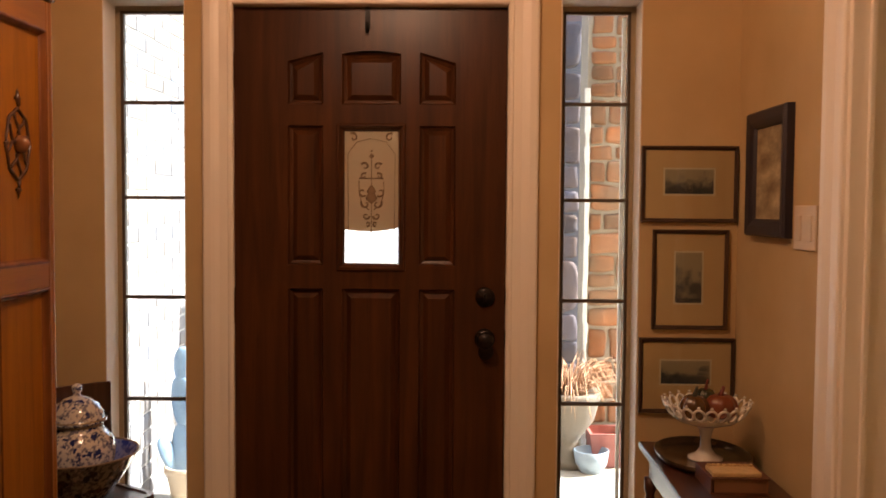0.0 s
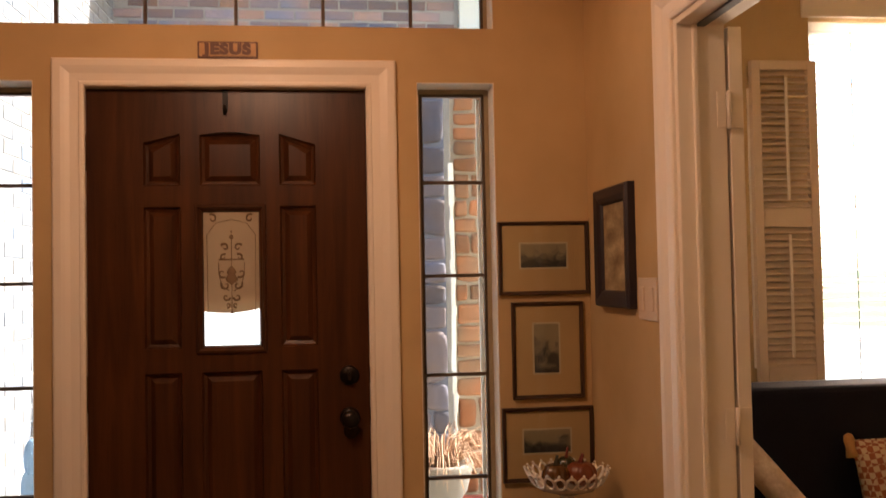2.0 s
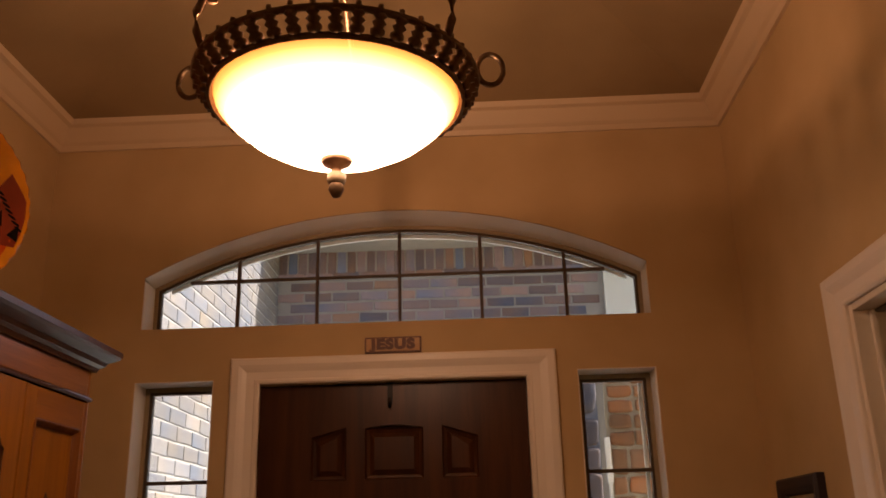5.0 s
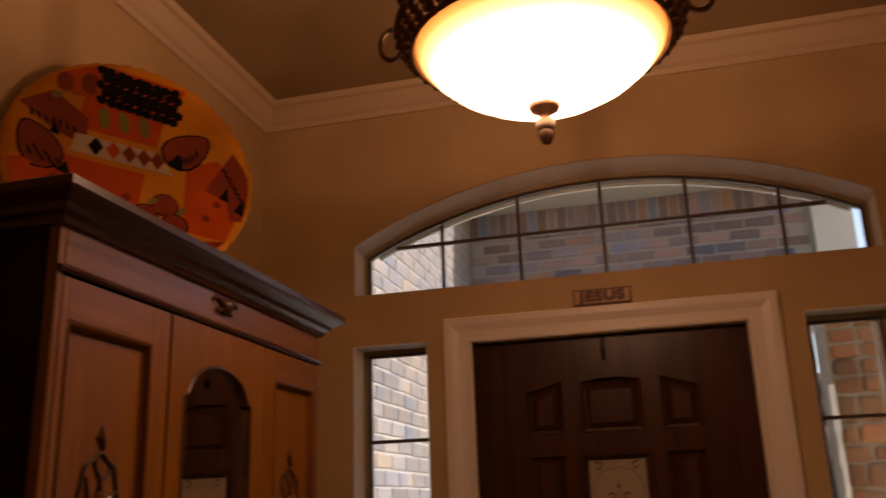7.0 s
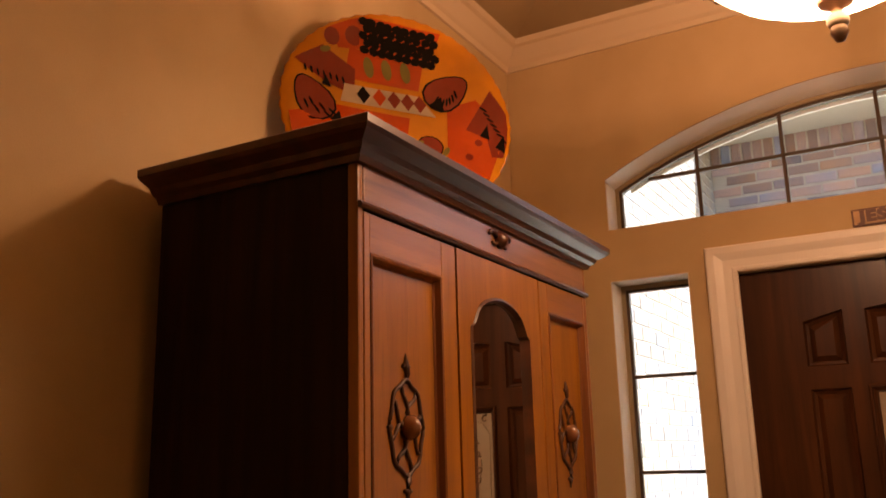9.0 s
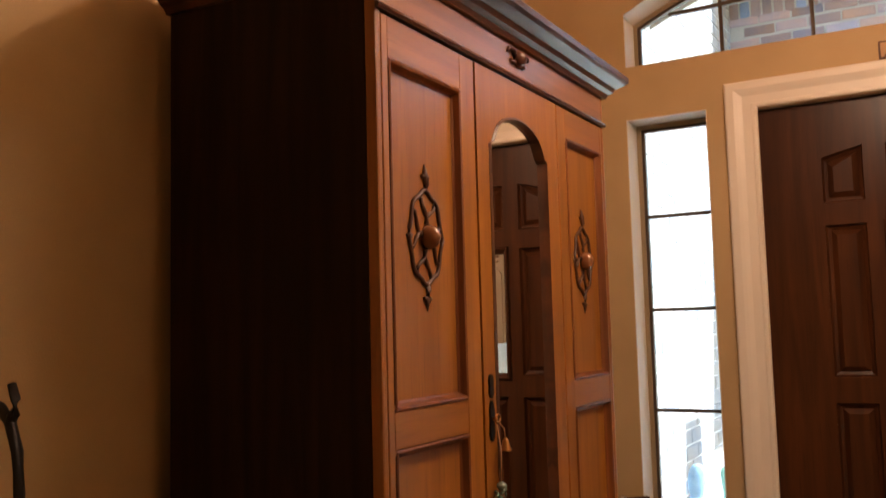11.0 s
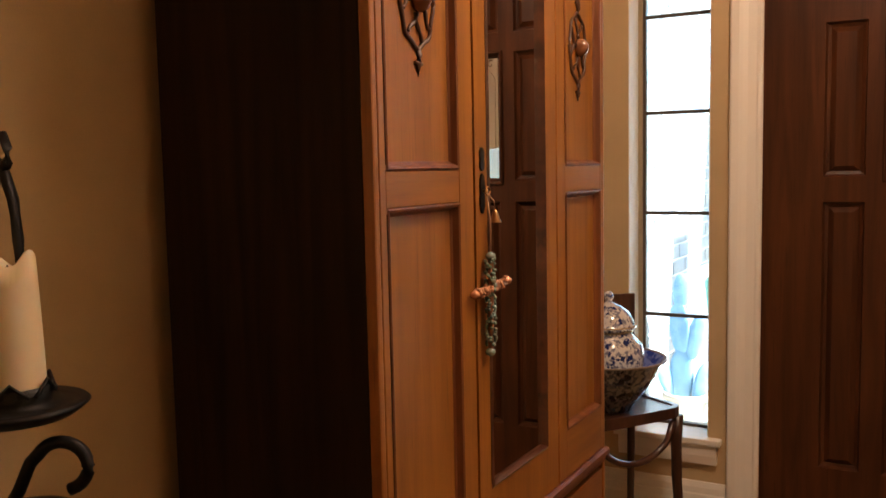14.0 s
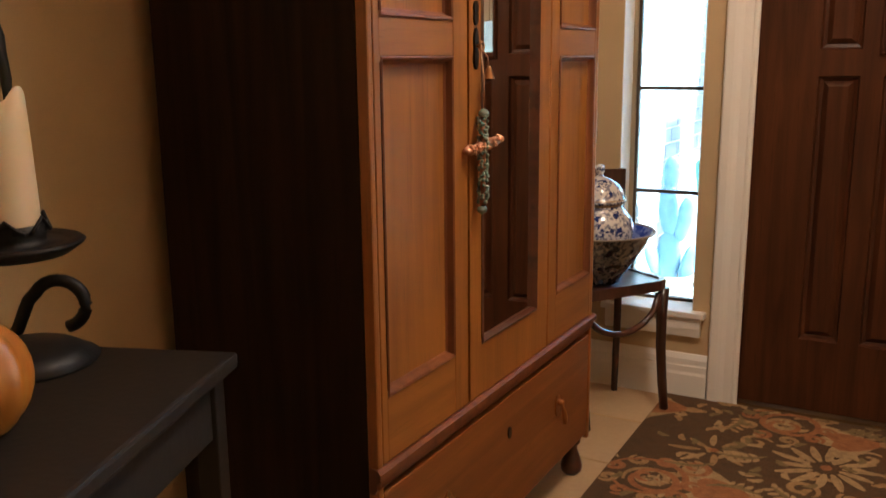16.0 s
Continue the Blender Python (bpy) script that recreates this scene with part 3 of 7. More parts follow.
t1.inputs[0].default_value, t2.inputs[0].default_value, t3.inputs[0].default_value = (0.60, 0.48, 0.34, 1), (0.62, 0.46, 0.32, 1), (0.62, 0.46, 0.32, 1)
m2.inputs[0].default_value = 0.70
L.new(t2.outputs[0], m1.inputs[1]), L.new(t3.outputs[0], m1.inputs[2])
L.new(t1.outputs[0], m2.inputs[1]), L.new(m1.outputs[0], m2.inputs[2])
L.new(m2.outputs[0], N["Material Output"].inputs[0])
bm = bm_new()
gx0, gx1 = GL[0] + 0.024, GL[1] - 0.024
low_ = [(gx0 + (gx1 - gx0) * i / 10, 1.296 + 0.010 * (2 * i / 10 - 1) ** 2 + 0.006 * i / 10) for i in range(11)]
add_prism(bm, low_ + [(gx1, GL[3] - 0.024), (gx0, GL[3] - 0.024)], 0.0008, lambda u, v, w: (u, DY + 0.0131 + w, v))
part("frosted_field", bm, FROST, dg, "tan frosted field of the door glass")
# etched ornament: scrolls, urn and drops
ETCH = mat("etched_glass", (0.20, 0.12, 0.06), 0.6, vary=0.3, vscale=80)
bm = bm_new()
GXC = (GL[0] + GL[1]) / 2


def scroll(bm, cx, cz, r, start, turns, y, w=0.0040, flip=1, n=18):
    pts = []
    for i in range(n + 1):
        t = i / n
        a = start + turns * 2 * math.pi * t
        rr = r * (1 - 0.8 * t)
        pts.append((cx + flip * rr * math.cos(a), y, cz + rr * math.sin(a)))
    add_tube(bm, pts, w, 5, [1 - 0.5 * i / n for i in range(n + 1)])


ye = DY + 0.0125
for f in (-1, 1):
    for (dx, z, r, st, tu) in ((0.022, 1.518, 0.014, 0.5, 0.9), (0.026, 1.485, 0.012, 2.2, -0.9), (0.030, 1.432, 0.016, 4.0, 0.8), (0.020, 1.392, 0.016, 0.6, -0.9), (0.018, 1.352, 0.013, 3.2, 0.9), (0.013, 1.325, 0.009, 5.0, -0.9), (0.062, 1.615, 0.016, 1.0, 0.9)):
        scroll(bm, GXC + f * dx, z, r, st, tu, ye, flip=f)
    add_tube(bm, [(GXC + f * 0.042, ye, 1.468), (GXC + f * 0.042, ye, 1.428), (GXC + f * 0.030, ye, 1.388), (GXC + f * 0.008, ye, 1.372)], 0.0015, 5)
    add_tube(bm, [(GXC + f * 0.078, ye, 1.30), (GXC + f * 0.080, ye, 1.56), (GXC + f * 0.050, ye, 1.60), (GXC, ye, 1.612)], 0.0012, 5)
for z, r in ((1.552, 0.008), (1.570, 0.004), (1.435, 0.016), (1.412, 0.020), (1.30, 0.005)):
    add_lathe(bm, [(0.0, -r), (r * 0.8, -r * 0.4), (r, 0), (r * 0.6, r * 0.7), (0, r * 1.4)], 10, (GXC, ye, z), False, Matrix.Diagonal((1, 0.15, 1)))
add_tube(bm, [(GXC - 0.042, ye, 1.478), (GXC + 0.042, ye, 1.478)], 0.0025, 6)
add_tube(bm, [(GXC, ye, 1.56), (GXC, ye, 1.30)], 0.0014, 5)
part("etching", bm, ETCH, dg, "brownish etched scroll and urn ornament")

# handleset, deadbolt, hinges, wreath hook
RX = Matrix.Rotation(radians(90), 3, "X")
bm = bm_new()
add_lathe(bm, [(0.0, 0.0), (0.033, 0.0), (0.033, 0.006), (0.027, 0.012), (0.016, 0.014), (0.014, 0.022), (0, 0.024)], 28, (0.390, DY, 1.081), True, RX)
add_box(bm, 0.385, 0.395, DY - 0.040, DY - 0.018, 1.066, 1.096, 0.003)
part("deadbolt", bm, DARKBRONZE, door, "black round deadbolt with thumb turn")
bm = bm_new()
add_lathe(bm, [(0.0, 0.0), (0.034, 0.0), (0.034, 0.006), (0.024, 0.012), (0.012, 0.016), (0.012, 0.030), (0.024, 0.040), (0.030, 0.052), (0.026, 0.064), (0.012, 0.070), (0, 0.071)], 28, (0.390, DY, 0.940), True, RX)
add_lathe(bm, [(0.0, 0.0), (0.026, 0.0), (0.026, 0.005), (0.016, 0.008), (0, 0.009)], 20, (0.394, DY, 0.895), True, RX)
part("door_knob", bm, DARKBRONZE, door, "black door knob on a long rosette")
for z in (1.081, 0.940):
    box("strike_plate", 0.4562, 0.4600, DY - 0.004, DY + 0.030, z - 0.028, z + 0.028, DARKBRONZE, door)
for z in (1.835, 1.045, 0.250):
    bm = bm_new()
    add_lathe(bm, [(0.0, -0.062), (0.004, -0.060), (0.006, -0.056), (0.006, 0.056), (0.004, 0.060), (0, 0.063)], 12, (-0.4605, DY - 0.007, z))
    add_box(bm, -0.4625, -0.4590, DY - 0.004, DY + 0.02, z - 0.055, z + 0.055)
    part("hinge", bm, mat("hinge_bronze", (0.16, 0.10, 0.05), 0.4, metal=0.9) if z > 1.8 else bpy.data.materials["hinge_bronze"], door, "dark bronze butt hinge")
bm = bm_new()
add_box(bm, -0.018, 0.0, DY - 0.003, DY - 0.0005, 1.972, 2.0465, 0.001)
add_tube(bm, [(-0.009, DY - 0.003, 1.985), (-0.009, DY - 0.006, 1.970), (-0.009, DY - 0.018, 1.963), (-0.009, DY - 0.026, 1.975), (-0.009, DY - 0.027, 1.99)], 0.005, 8)
wh = part("wreath_hook", bm, BLACKMETAL)
tagged(wh, "black metal wreath hook hung over the door's top", "hook")

# ---- wardrobe ----
WX, WB, WY0, WY1 = -0.735, -1.205, -1.778, -0.690
ward = thing("wardrobe", (-0.98, -1.235, 0), "antique oak wardrobe with arched mirror door and carved ornaments", "wardrobe")
bm = bm_new()
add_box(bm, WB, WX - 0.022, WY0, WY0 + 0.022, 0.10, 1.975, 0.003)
part("side_panel", bm, OAKSHADED, ward, "side panel, its shade put into a nearly black colour")
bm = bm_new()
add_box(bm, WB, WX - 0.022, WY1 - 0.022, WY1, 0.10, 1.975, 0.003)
part("side_panel", bm, OAKSHADED, ward)
box("back_panel", WB, WB + 0.012, WY0 + 0.022, WY1 - 0.022, 0.12, 1.96, OAKSHADED, ward)
box("interior_floor", WB + 0.012, WX - 0.03, WY0 + 0.022, WY1 - 0.022, 0.40, 0.42, OAKSHADED, ward)
box("top_board", WB, WX, WY0, WY1, 1.975, 1.987, OAKSHADED, ward)
# front posts
for y0, y1 in ((WY0, WY0 + 0.016), (WY1 - 0.016, WY1)):
    box("corner_post", WX - 0.022, WX, y0, y1, 0.10, 1.975, OAK, ward, bevel=0.004)
# cornice: stepped profile swept round three sides
CORN = [(0, 0), (0.010, 0.0), (0.016, 0.010), (0.028, 0.016), (0.034, 0.026), (0.058, 0.036), (0.066, 0.042), (0.066, 0.056), (0.060, 0.060), (0, 0.060)]
bm = bm_new()
zc0 = 1.972
add_profile(bm, CORN, [((WB, WY0, zc0), (0, -1, 0), (0, 0, 1)), ((WX, WY0, zc0), (1, -1, 0), (0, 0, 1)), ((WX, WY1, zc0), (1, 0.55, 0), (0, 0, 1)), ((WB, WY1, zc0), (0, 0.55, 0), (0, 0, 1))])
add_box(bm, WB, WX + 0.002, WY0 - 0.002, WY1 + 0.002, zc0 + 0.050, zc0 + 0.058)
part("cornice", bm, OAKEDGE, ward, "dark stepped overhanging cornice")
# frieze with lower bead
box("frieze", WX - 0.022, WX + 0.001, WY0 + 0.016, WY1 - 0.016, 1.905, 1.975, wood("frieze_oak", (0.30, 0.12, 0.04), (0.16, 0.06, 0.02), 0.3, "y", coat=0.4), ward, bevel=0.003)
bm = bm_new()
add_profile(bm, [(0, 0), (0.006, 0.0), (0.010, 0.005), (0.006, 0.011), (0, 0.012)], [((WX, WY0, 1.893), (1, 0, 0), (0, 0, 1)), ((WX, WY1, 1.893), (1, 0, 0), (0, 0, 1))])
part("frieze_bead", bm, OAKEDGE, ward)


def shell(bm, y, z):
    """Small carved crest on the frieze: a boss between leaves."""
    add_lathe(bm, [(0.0, 0.0), (0.020, 0.0), (0.019, 0.010), (0.012, 0.020), (0, 0.024)], 16, (WX, y, z), False, Matrix.Rotation(radians(90), 3, "Y"))
    for s in (-1, 1):
        add_tube(bm, [(WX + 0.004, y + s * 0.014, z + 0.004), (WX + 0.006, y + s * 0.030, z + 0.014), (WX + 0.005, y + s * 0.046, z + 0.012), (WX + 0.004, y + s * 0.052, z + 0.004)], 0.006, 8, [1, 1, 0.8, 0.5])
        add_tube(bm, [(WX + 0.004, y + s * 0.012, z - 0.008), (WX + 0.005, y + s * 0.028, z - 0.014), (WX + 0.004, y + s * 0.038, z - 0.010)], 0.005, 8, [1, 0.9, 0.5])


bm = bm_new()
shell(bm, -1.232, 1.945)
part("carved_crest", bm, OAKEDGE, ward, "glossy carved crest")


def add_frame_ring(bm, y0, y1, z0, z1, prof, x=WX):
    """Nested rectangles stepping inwards: prof is (inset, height out)."""
    rings = [[bm.verts.new((x + d, yy, zz)) for yy, zz in ((y0 + i, z0 + i), (y1 - i, z0 + i), (y1 - i, z1 - i), (y0 + i, z1 - i))] for i, d in prof]
    for a, b in zip(rings, rings[1:]):
        for k in range(4):
            bm.faces.new((a[k], a[(k + 1) % 4], b[(k + 1) % 4], b[k]))
    return rings


def side_door(name, y0, y1, py0, py1):
    """Wardrobe door: stiles and rails, two sunk panels with a moulded edge."""
    z0, z1 = 0.470, 1.890
    up, lo = (1.234, 1.818), (0.588, 1.172)
    bm = bm_new()
    add_box(bm, WX - 0.024, WX - 0.0205, y0, y1, z0, z1)
    d = part(name, bm, OAK, ward)
    for a, b in ((y0, py0), (py1, y1)):
        box("stile", WX - 0.0205, WX, a, b, z0, z1, OAK, d, bevel=0.0015, seg=1)
    for c, e_ in ((z0, lo[0]), (lo[1], up[0]), (up[1], z1)):
        box("rail", WX - 0.0205, WX - 0.0003, py0 - 0.001, py1 + 0.001, c, e_, OAKH, d, bevel=0.0015, seg=1)
    for zz in (up, lo):
        bm = bm_new()
        rings = add_frame_ring(bm, py0, py1, zz[0], zz[1], [(0.0, 0.001), (0.003, 0.003), (0.007, 0.001), (0.011, -0.010), (0.015, -0.014)])
        part("panel_moulding", bm, OAKMID, d, "darker moulded panel edge")
        box("door_panel", WX - 0.020, WX - 0.0145, py0 + 0.013, py1 - 0.013, zz[0] + 0.013, zz[1] - 0.013, OAK, d)
    return d


def ornament(d, y, z, h=0.262, w=0.118):
    """Carved oval openwork: pointed finials, ring and curling spokes round a domed boss."""
    bm = bm_new()
    x = WX - 0.0125
    n = 40
    ring = []
    for i in range(n + 1):
        a = 2 * math.pi * i / n
        k = 1 + 0.045 * math.cos(8 * a)
        ring.append((x, y + 0.46 * w * k * math.cos(a), z + 0.31 * h * k * math.sin(a)))
    add_tube(bm, ring, 0.0042, 6)
    for s in (-1, 1):
        add_tube(bm, [(x, y, z + s * 0.30 * h), (x, y + 0.005, z + s * 0.36 * h), (x, y, z + s * 0.42 * h), (x, y, z + s * 0.5 * h)], 0.008, 6, [0.6, 0.8, 0.9, 0.15])
        add_tube(bm, [(x, y - 0.012, z + s * 0.415 * h), (x, y + 0.012, z + s * 0.415 * h)], 0.004, 6)
        add_tube(bm, [(x, y + s * 0.44 * w, z), (x, y + s * 0.54 * w, z)], 0.006, 6, [1, 0.3])
    part("carved_ornament", bm, CARVED, d, "dark carved openwork oval")
    for i in range(8):
        bm = bm_new()
        a = 2 * math.pi * (i + 0.5) / 8 if i % 2 else 2 * math.pi * i / 8
        pts = []
        for t in (0.30, 0.45, 0.6, 0.75, 0.9, 1.0):
            aa = a + 0.30 * math.sin(t * 5.5) * (1 if i % 2 else -1)
            pts.append((x, y + 0.45 * w * t * math.cos(aa), z + 0.30 * h * t * math.sin(aa)))
        add_tube(bm, pts, 0.0045, 6, [1.1, 0.7, 1.0, 0.7, 0.9, 0.5])
        part("carved_spoke", bm, CARVED, d)
    bm = bm_new()
    add_lathe(bm, [(0.0, 0.0), (0.016, 0.0), (0.0168, 0.008), (0.0135, 0.020), (0.0075, 0.027), (0, 0.030)], 20, (x, y, z), False, Matrix.Rotation(radians(90), 3, "Y") @ Matrix.Diagonal((1.35, 1, 1)))
    part("boss", bm, mat("boss_wood", (0.22, 0.085, 0.03), 0.18, vary=0.4, vscale=40, coat=0.7), d, "glossy domed wooden boss", smooth=True)


ld = side_door("left_door", WY0 + 0.017, -1.437, -1.742, -1.494)
ornament(ld, -1.612, 1.527)
rd = side_door("right_door", -1.016, WY1 - 0.017, -0.966, -0.722)
ornament(rd, -0.846, 1.525)

# mirror door with a shouldered arch
MY0, MY1, MZ0, MZS, MZ1 = -1.380, -1.086, 0.580, 1.735, 1.812
dy0, dy1, dz0, dz1 = -1.430, -1.023, 0.470, 1.890
mc = (MY0 + MY1) / 2


def arch_pts(inset=0.0, n=22):
    """Mirror outline: straight sides, hollow shoulders, then a rounded crown."""
    a, b = MY0 + inset, MY1 - inset
    pts = [(a, MZ0 + inset), (b, MZ0 + inset), (b, MZS - 0.012)]
    for i in range(n + 1):
        u = 1 - 2 * i / n
        f = math.sqrt(1 - (u / 0.9) ** 2) if abs(u) < 0.8 else 0.458 * ((1 - abs(u)) / 0.2) ** 2
        pts.append((mc + u * (b - a) / 2, MZS + (MZ1 - inset - MZS) * f))
    pts.append((a, MZS - 0.012))
    return pts


inner = arch_pts()
outer = []
for (y, z) in inner:
    outer.append((dy0 if y < mc - 0.02 and z < MZS + 0.01 else dy1 if y > mc + 0.02 and z < MZS + 0.01 else min(max(mc + (y - mc) * 1.42, dy0), dy1), dz0 if z < MZ0 + 0.05 else z if z < MZS + 0.001 else dz1))
bm = bm_new()
add_grid_ring(bm, outer, inner, lambda u, v, w: (w, u, v), WX - 0.022, WX)
md = part("mirror_door", bm, OAK, ward)
bm = bm_new()
i0, i1, i2 = inner, arch_pts(0.006), arch_pts(0.011)
R = [[bm.verts.new((WX + d, u, v)) for u, v in o] for o, d in ((i0, 0.001), (i1, 0.004), (i2, -0.010))]
for a, b in zip(R, R[1:]):
    for k in range(len(a)):
        bm.faces.new((a[k], a[(k + 1) % len(a)], b[(k + 1) % len(a)], b[k]))
part("mirror_bead", bm, OAKEDGE, md, "dark rounded bead round the mirror")
bm = bm_new()
add_prism(bm, arch_pts(0.008), 0.004, lambda u, v, w: (WX - 0.013 + w, u, v))
part("mirror_glass", bm, MIRROR, md, "arched silvered mirror")
# lock plates and key
for z, h in ((1.252, 0.046), (1.185, 0.078)):
    bm = bm_new()
    add_prism(bm, [(-1.405 + 0.011 * math.cos(t) * (0.6 + 0.4 * abs(math.sin(2 * t))), z + h / 2 * math.sin(t)) for t in [2 * math.pi * i / 20 for i in range(20)]], 0.004, lambda u, v, w: (WX + w, u, v))
    part("lock_plate", bm, DARKBRONZE, md, "dark bronze escutcheon")
# waist moulding, drawer, apron and feet
bm = bm_new()
add_profile(bm, [(0, 0), (0.012, 0.0), (0.020, 0.010), (0.020, 0.022), (0.030, 0.030), (0.030, 0.042), (0.022, 0.048), (0, 0.048)], [((WX - 0.02, WY0, 0.420), (1, -0.3, 0), (0, 0, 1)), ((WX - 0.02, WY1, 0.420), (1, 0.3, 0), (0, 0, 1))])
part("waist_moulding", bm, OAKMID, ward)
dr = box("drawer", WX - 0.02, WX - 0.001, WY0 + 0.020, WY1 - 0.020, 0.118, 0.414, wood("drawer_oak", (0.27, 0.090, 0.010), (0.175, 0.055, 0.0065), 0.36, "y", coat=0.2), ward, bevel=0.004)
for y in (-1.53, -0.94):
    bm = bm_new()
    add_prism(bm, [(y + 0.016 * math.cos(t), 0.285 + 0.030 * math.sin(t)) for t in [2 * math.pi * i / 16 for i in range(16)]], 0.004, lambda u, v, w: (WX - 0.001 + w, u, v))
    add_lathe(bm, [(0.0, 0.0), (0.009, 0.0), (0.009, 0.014), (0.004, 0.018), (0, 0.019)], 12, (WX, y, 0.295), False, Matrix.Rotation(radians(90), 3, "Y"))
    add_tube(bm, [(WX + 0.012, y, 0.292), (WX + 0.018, y, 0.275), (WX + 0.022, y, 0.256), (WX + 0.022, y, 0.240)], 0.006, 8, [0.6, 0.8, 1.3, 1.0])
    part("drop_handle", bm, BRASS, dr, "tarnished brass drop handle")
bm = bm_new()
add_prism(bm, [(-1.235 + 0.009 * math.cos(t), 0.325 + 0.014 * math.sin(t)) for t in [2 * math.pi * i / 12 for i in range(12)]], 0.003, lambda u, v, w: (WX - 0.001 + w, u, v))
part("keyhole", bm, DARKBRONZE, dr)
for (fx, fy) in ((WX - 0.035, WY0 + 0.045), (WX - 0.035, WY1 - 0.045), (WB + 0.04, WY0 + 0.045), (WB + 0.04, WY1 - 0.045)):
    bm = bm_new()
    add_lathe(bm, [(0.0, 0.0), (0.020, 0.0), (0.029, 0.010), (0.031, 0.026), (0.024, 0.052), (0.016, 0.074), (0.016, 0.086), (0.024, 0.094), (0.026, 0.118), (0, 0.118)], 20, (fx, fy, 0))
    part("foot", bm, OAKEDGE, ward)
box("bottom_board", WB, WX - 0.021, WY0 + 0.022, WY1 - 0.022, 0.102, 0.116, OAKSHADED, ward)

# ---- hanging lamp ----
lamp = thing("ceiling_lamp", (LAMP.x, LAMP.y, 2.2), "lit alabaster bowl ceiling lamp with ornate bronze ring", "ceiling lamp")
ALAB = bpy.data.materials.new("lit_alabaster")
ALAB.use_nodes = True
N, L = ALAB.node_tree.nodes, ALAB.node_tree.links
em, tr, mx, geo, sep, mr, rp = (N.new("ShaderNode" + k) for k in ("Emission", "BsdfTransparent", "MixShader", "TexCoord", "SeparateXYZ", "MapRange", "ValToRGB"))
L.new(geo.outputs["Object"], sep.inputs[0])
mr.inputs["From Min"].default_value, mr.inputs["From Max"].default_value = 2.286, 2.426
L.new(sep.outputs["Z"], mr.inputs["Value"]), L.new(mr.outputs[0], rp.inputs[0])
cr = rp.color_ramp
cr.elements[0].color, cr.elements[0].position = (1.0, 0.68, 0.46, 1), 0.0
cr.elements[1].color, cr.elements[1].position = (0.13, 0.036, 0.006, 1), 1.0
cr.elements.new(0.88).color = (0.25, 0.088, 0.020, 1)
cr.elements.new(0.72).color = (0.50, 0.25, 0.10, 1)
cr.elements.new(0.50).color = (1.0, 0.66, 0.44, 1)
L.new(rp.outputs[0], em.inputs[0])
em.inputs[1].default_value = 2.8
mx.inputs[0].default_value = 0.34
L.new(em.outputs[0], mx.inputs[1]), L.new(tr.outputs[0], mx.inputs[2])
L.new(mx.outputs[0], N["Material Output"].inputs[0])
AB = mat("antique_bronze", (0.12, 0.072, 0.042), 0.38, metal=0.75, vary=0.6, vscale=60, second=(0.26, 0.16, 0.09))
bowl = [(0.004, 2.290), (0.045, 2.292), (0.098, 2.304), (0.147, 2.323), (0.195, 2.351), (0.234, 2.384), (0.257, 2.411), (0.262, 2.426)]
bm = bm_new()
add_lathe(bm, bowl + [(0.256, 2.426)], 48, (LAMP.x, LAMP.y, 0), False)
part("bowl", bm, ALAB, lamp, "glowing cream alabaster bowl", smooth=True)
bm = bm_new()
add_lathe(bm, [(0.268, 2.416), (0.276, 2.419), (0.276, 2.427), (0.268, 2.430), (0.262, 2.426), (0.268, 2.416)], 48, (LAMP.x, LAMP.y, 0), False)
add_lathe(bm, [(0.296, 2.458), (0.306, 2.460), (0.309, 2.467), (0.302, 2.472), (0.293, 2.467), (0.296, 2.458)], 48, (LAMP.x, LAMP.y, 0), False)
part("ring", bm, AB, lamp, smooth=True)
for i in range(44):
    a = 2 * math.pi * i / 44
    u = Vector((math.cos(a), math.sin(a), 0))
    c = Vector((LAMP.x, LAMP.y, 0))
    if i == 0:
        bm = bm_new()
        add_tube(bm, [c + u * (0.271 + 0.030 * q) + Vector((0, 0, 2.427 + 0.036 * q)) for q in (0.0, 0.14, 0.30, 0.42, 0.58, 0.72, 0.84, 1.0)], 0.0150, 8, [0.6, 1.0, 1.0, 0.6, 1.0, 0.55, 0.9, 0.6])
        add_lathe(bm, [(0.0, -0.008), (0.006, -0.004), (0.006, 0.004), (0, 0.008)], 8, c + u * 0.300 + Vector((0, 0, 2.475)), False)
        first = part("ornament_leaf", bm, AB, lamp, smooth=True)
    else:
        o = first.copy()
        scene.collection.objects.link(o)
        o.parent, o.matrix_parent_inverse = lamp, first.matrix_parent_inverse
        o.matrix_basis = Matrix.Translation(c) @ Matrix.Rotation(a, 4, "Z") @ Matrix.Translation(-c)
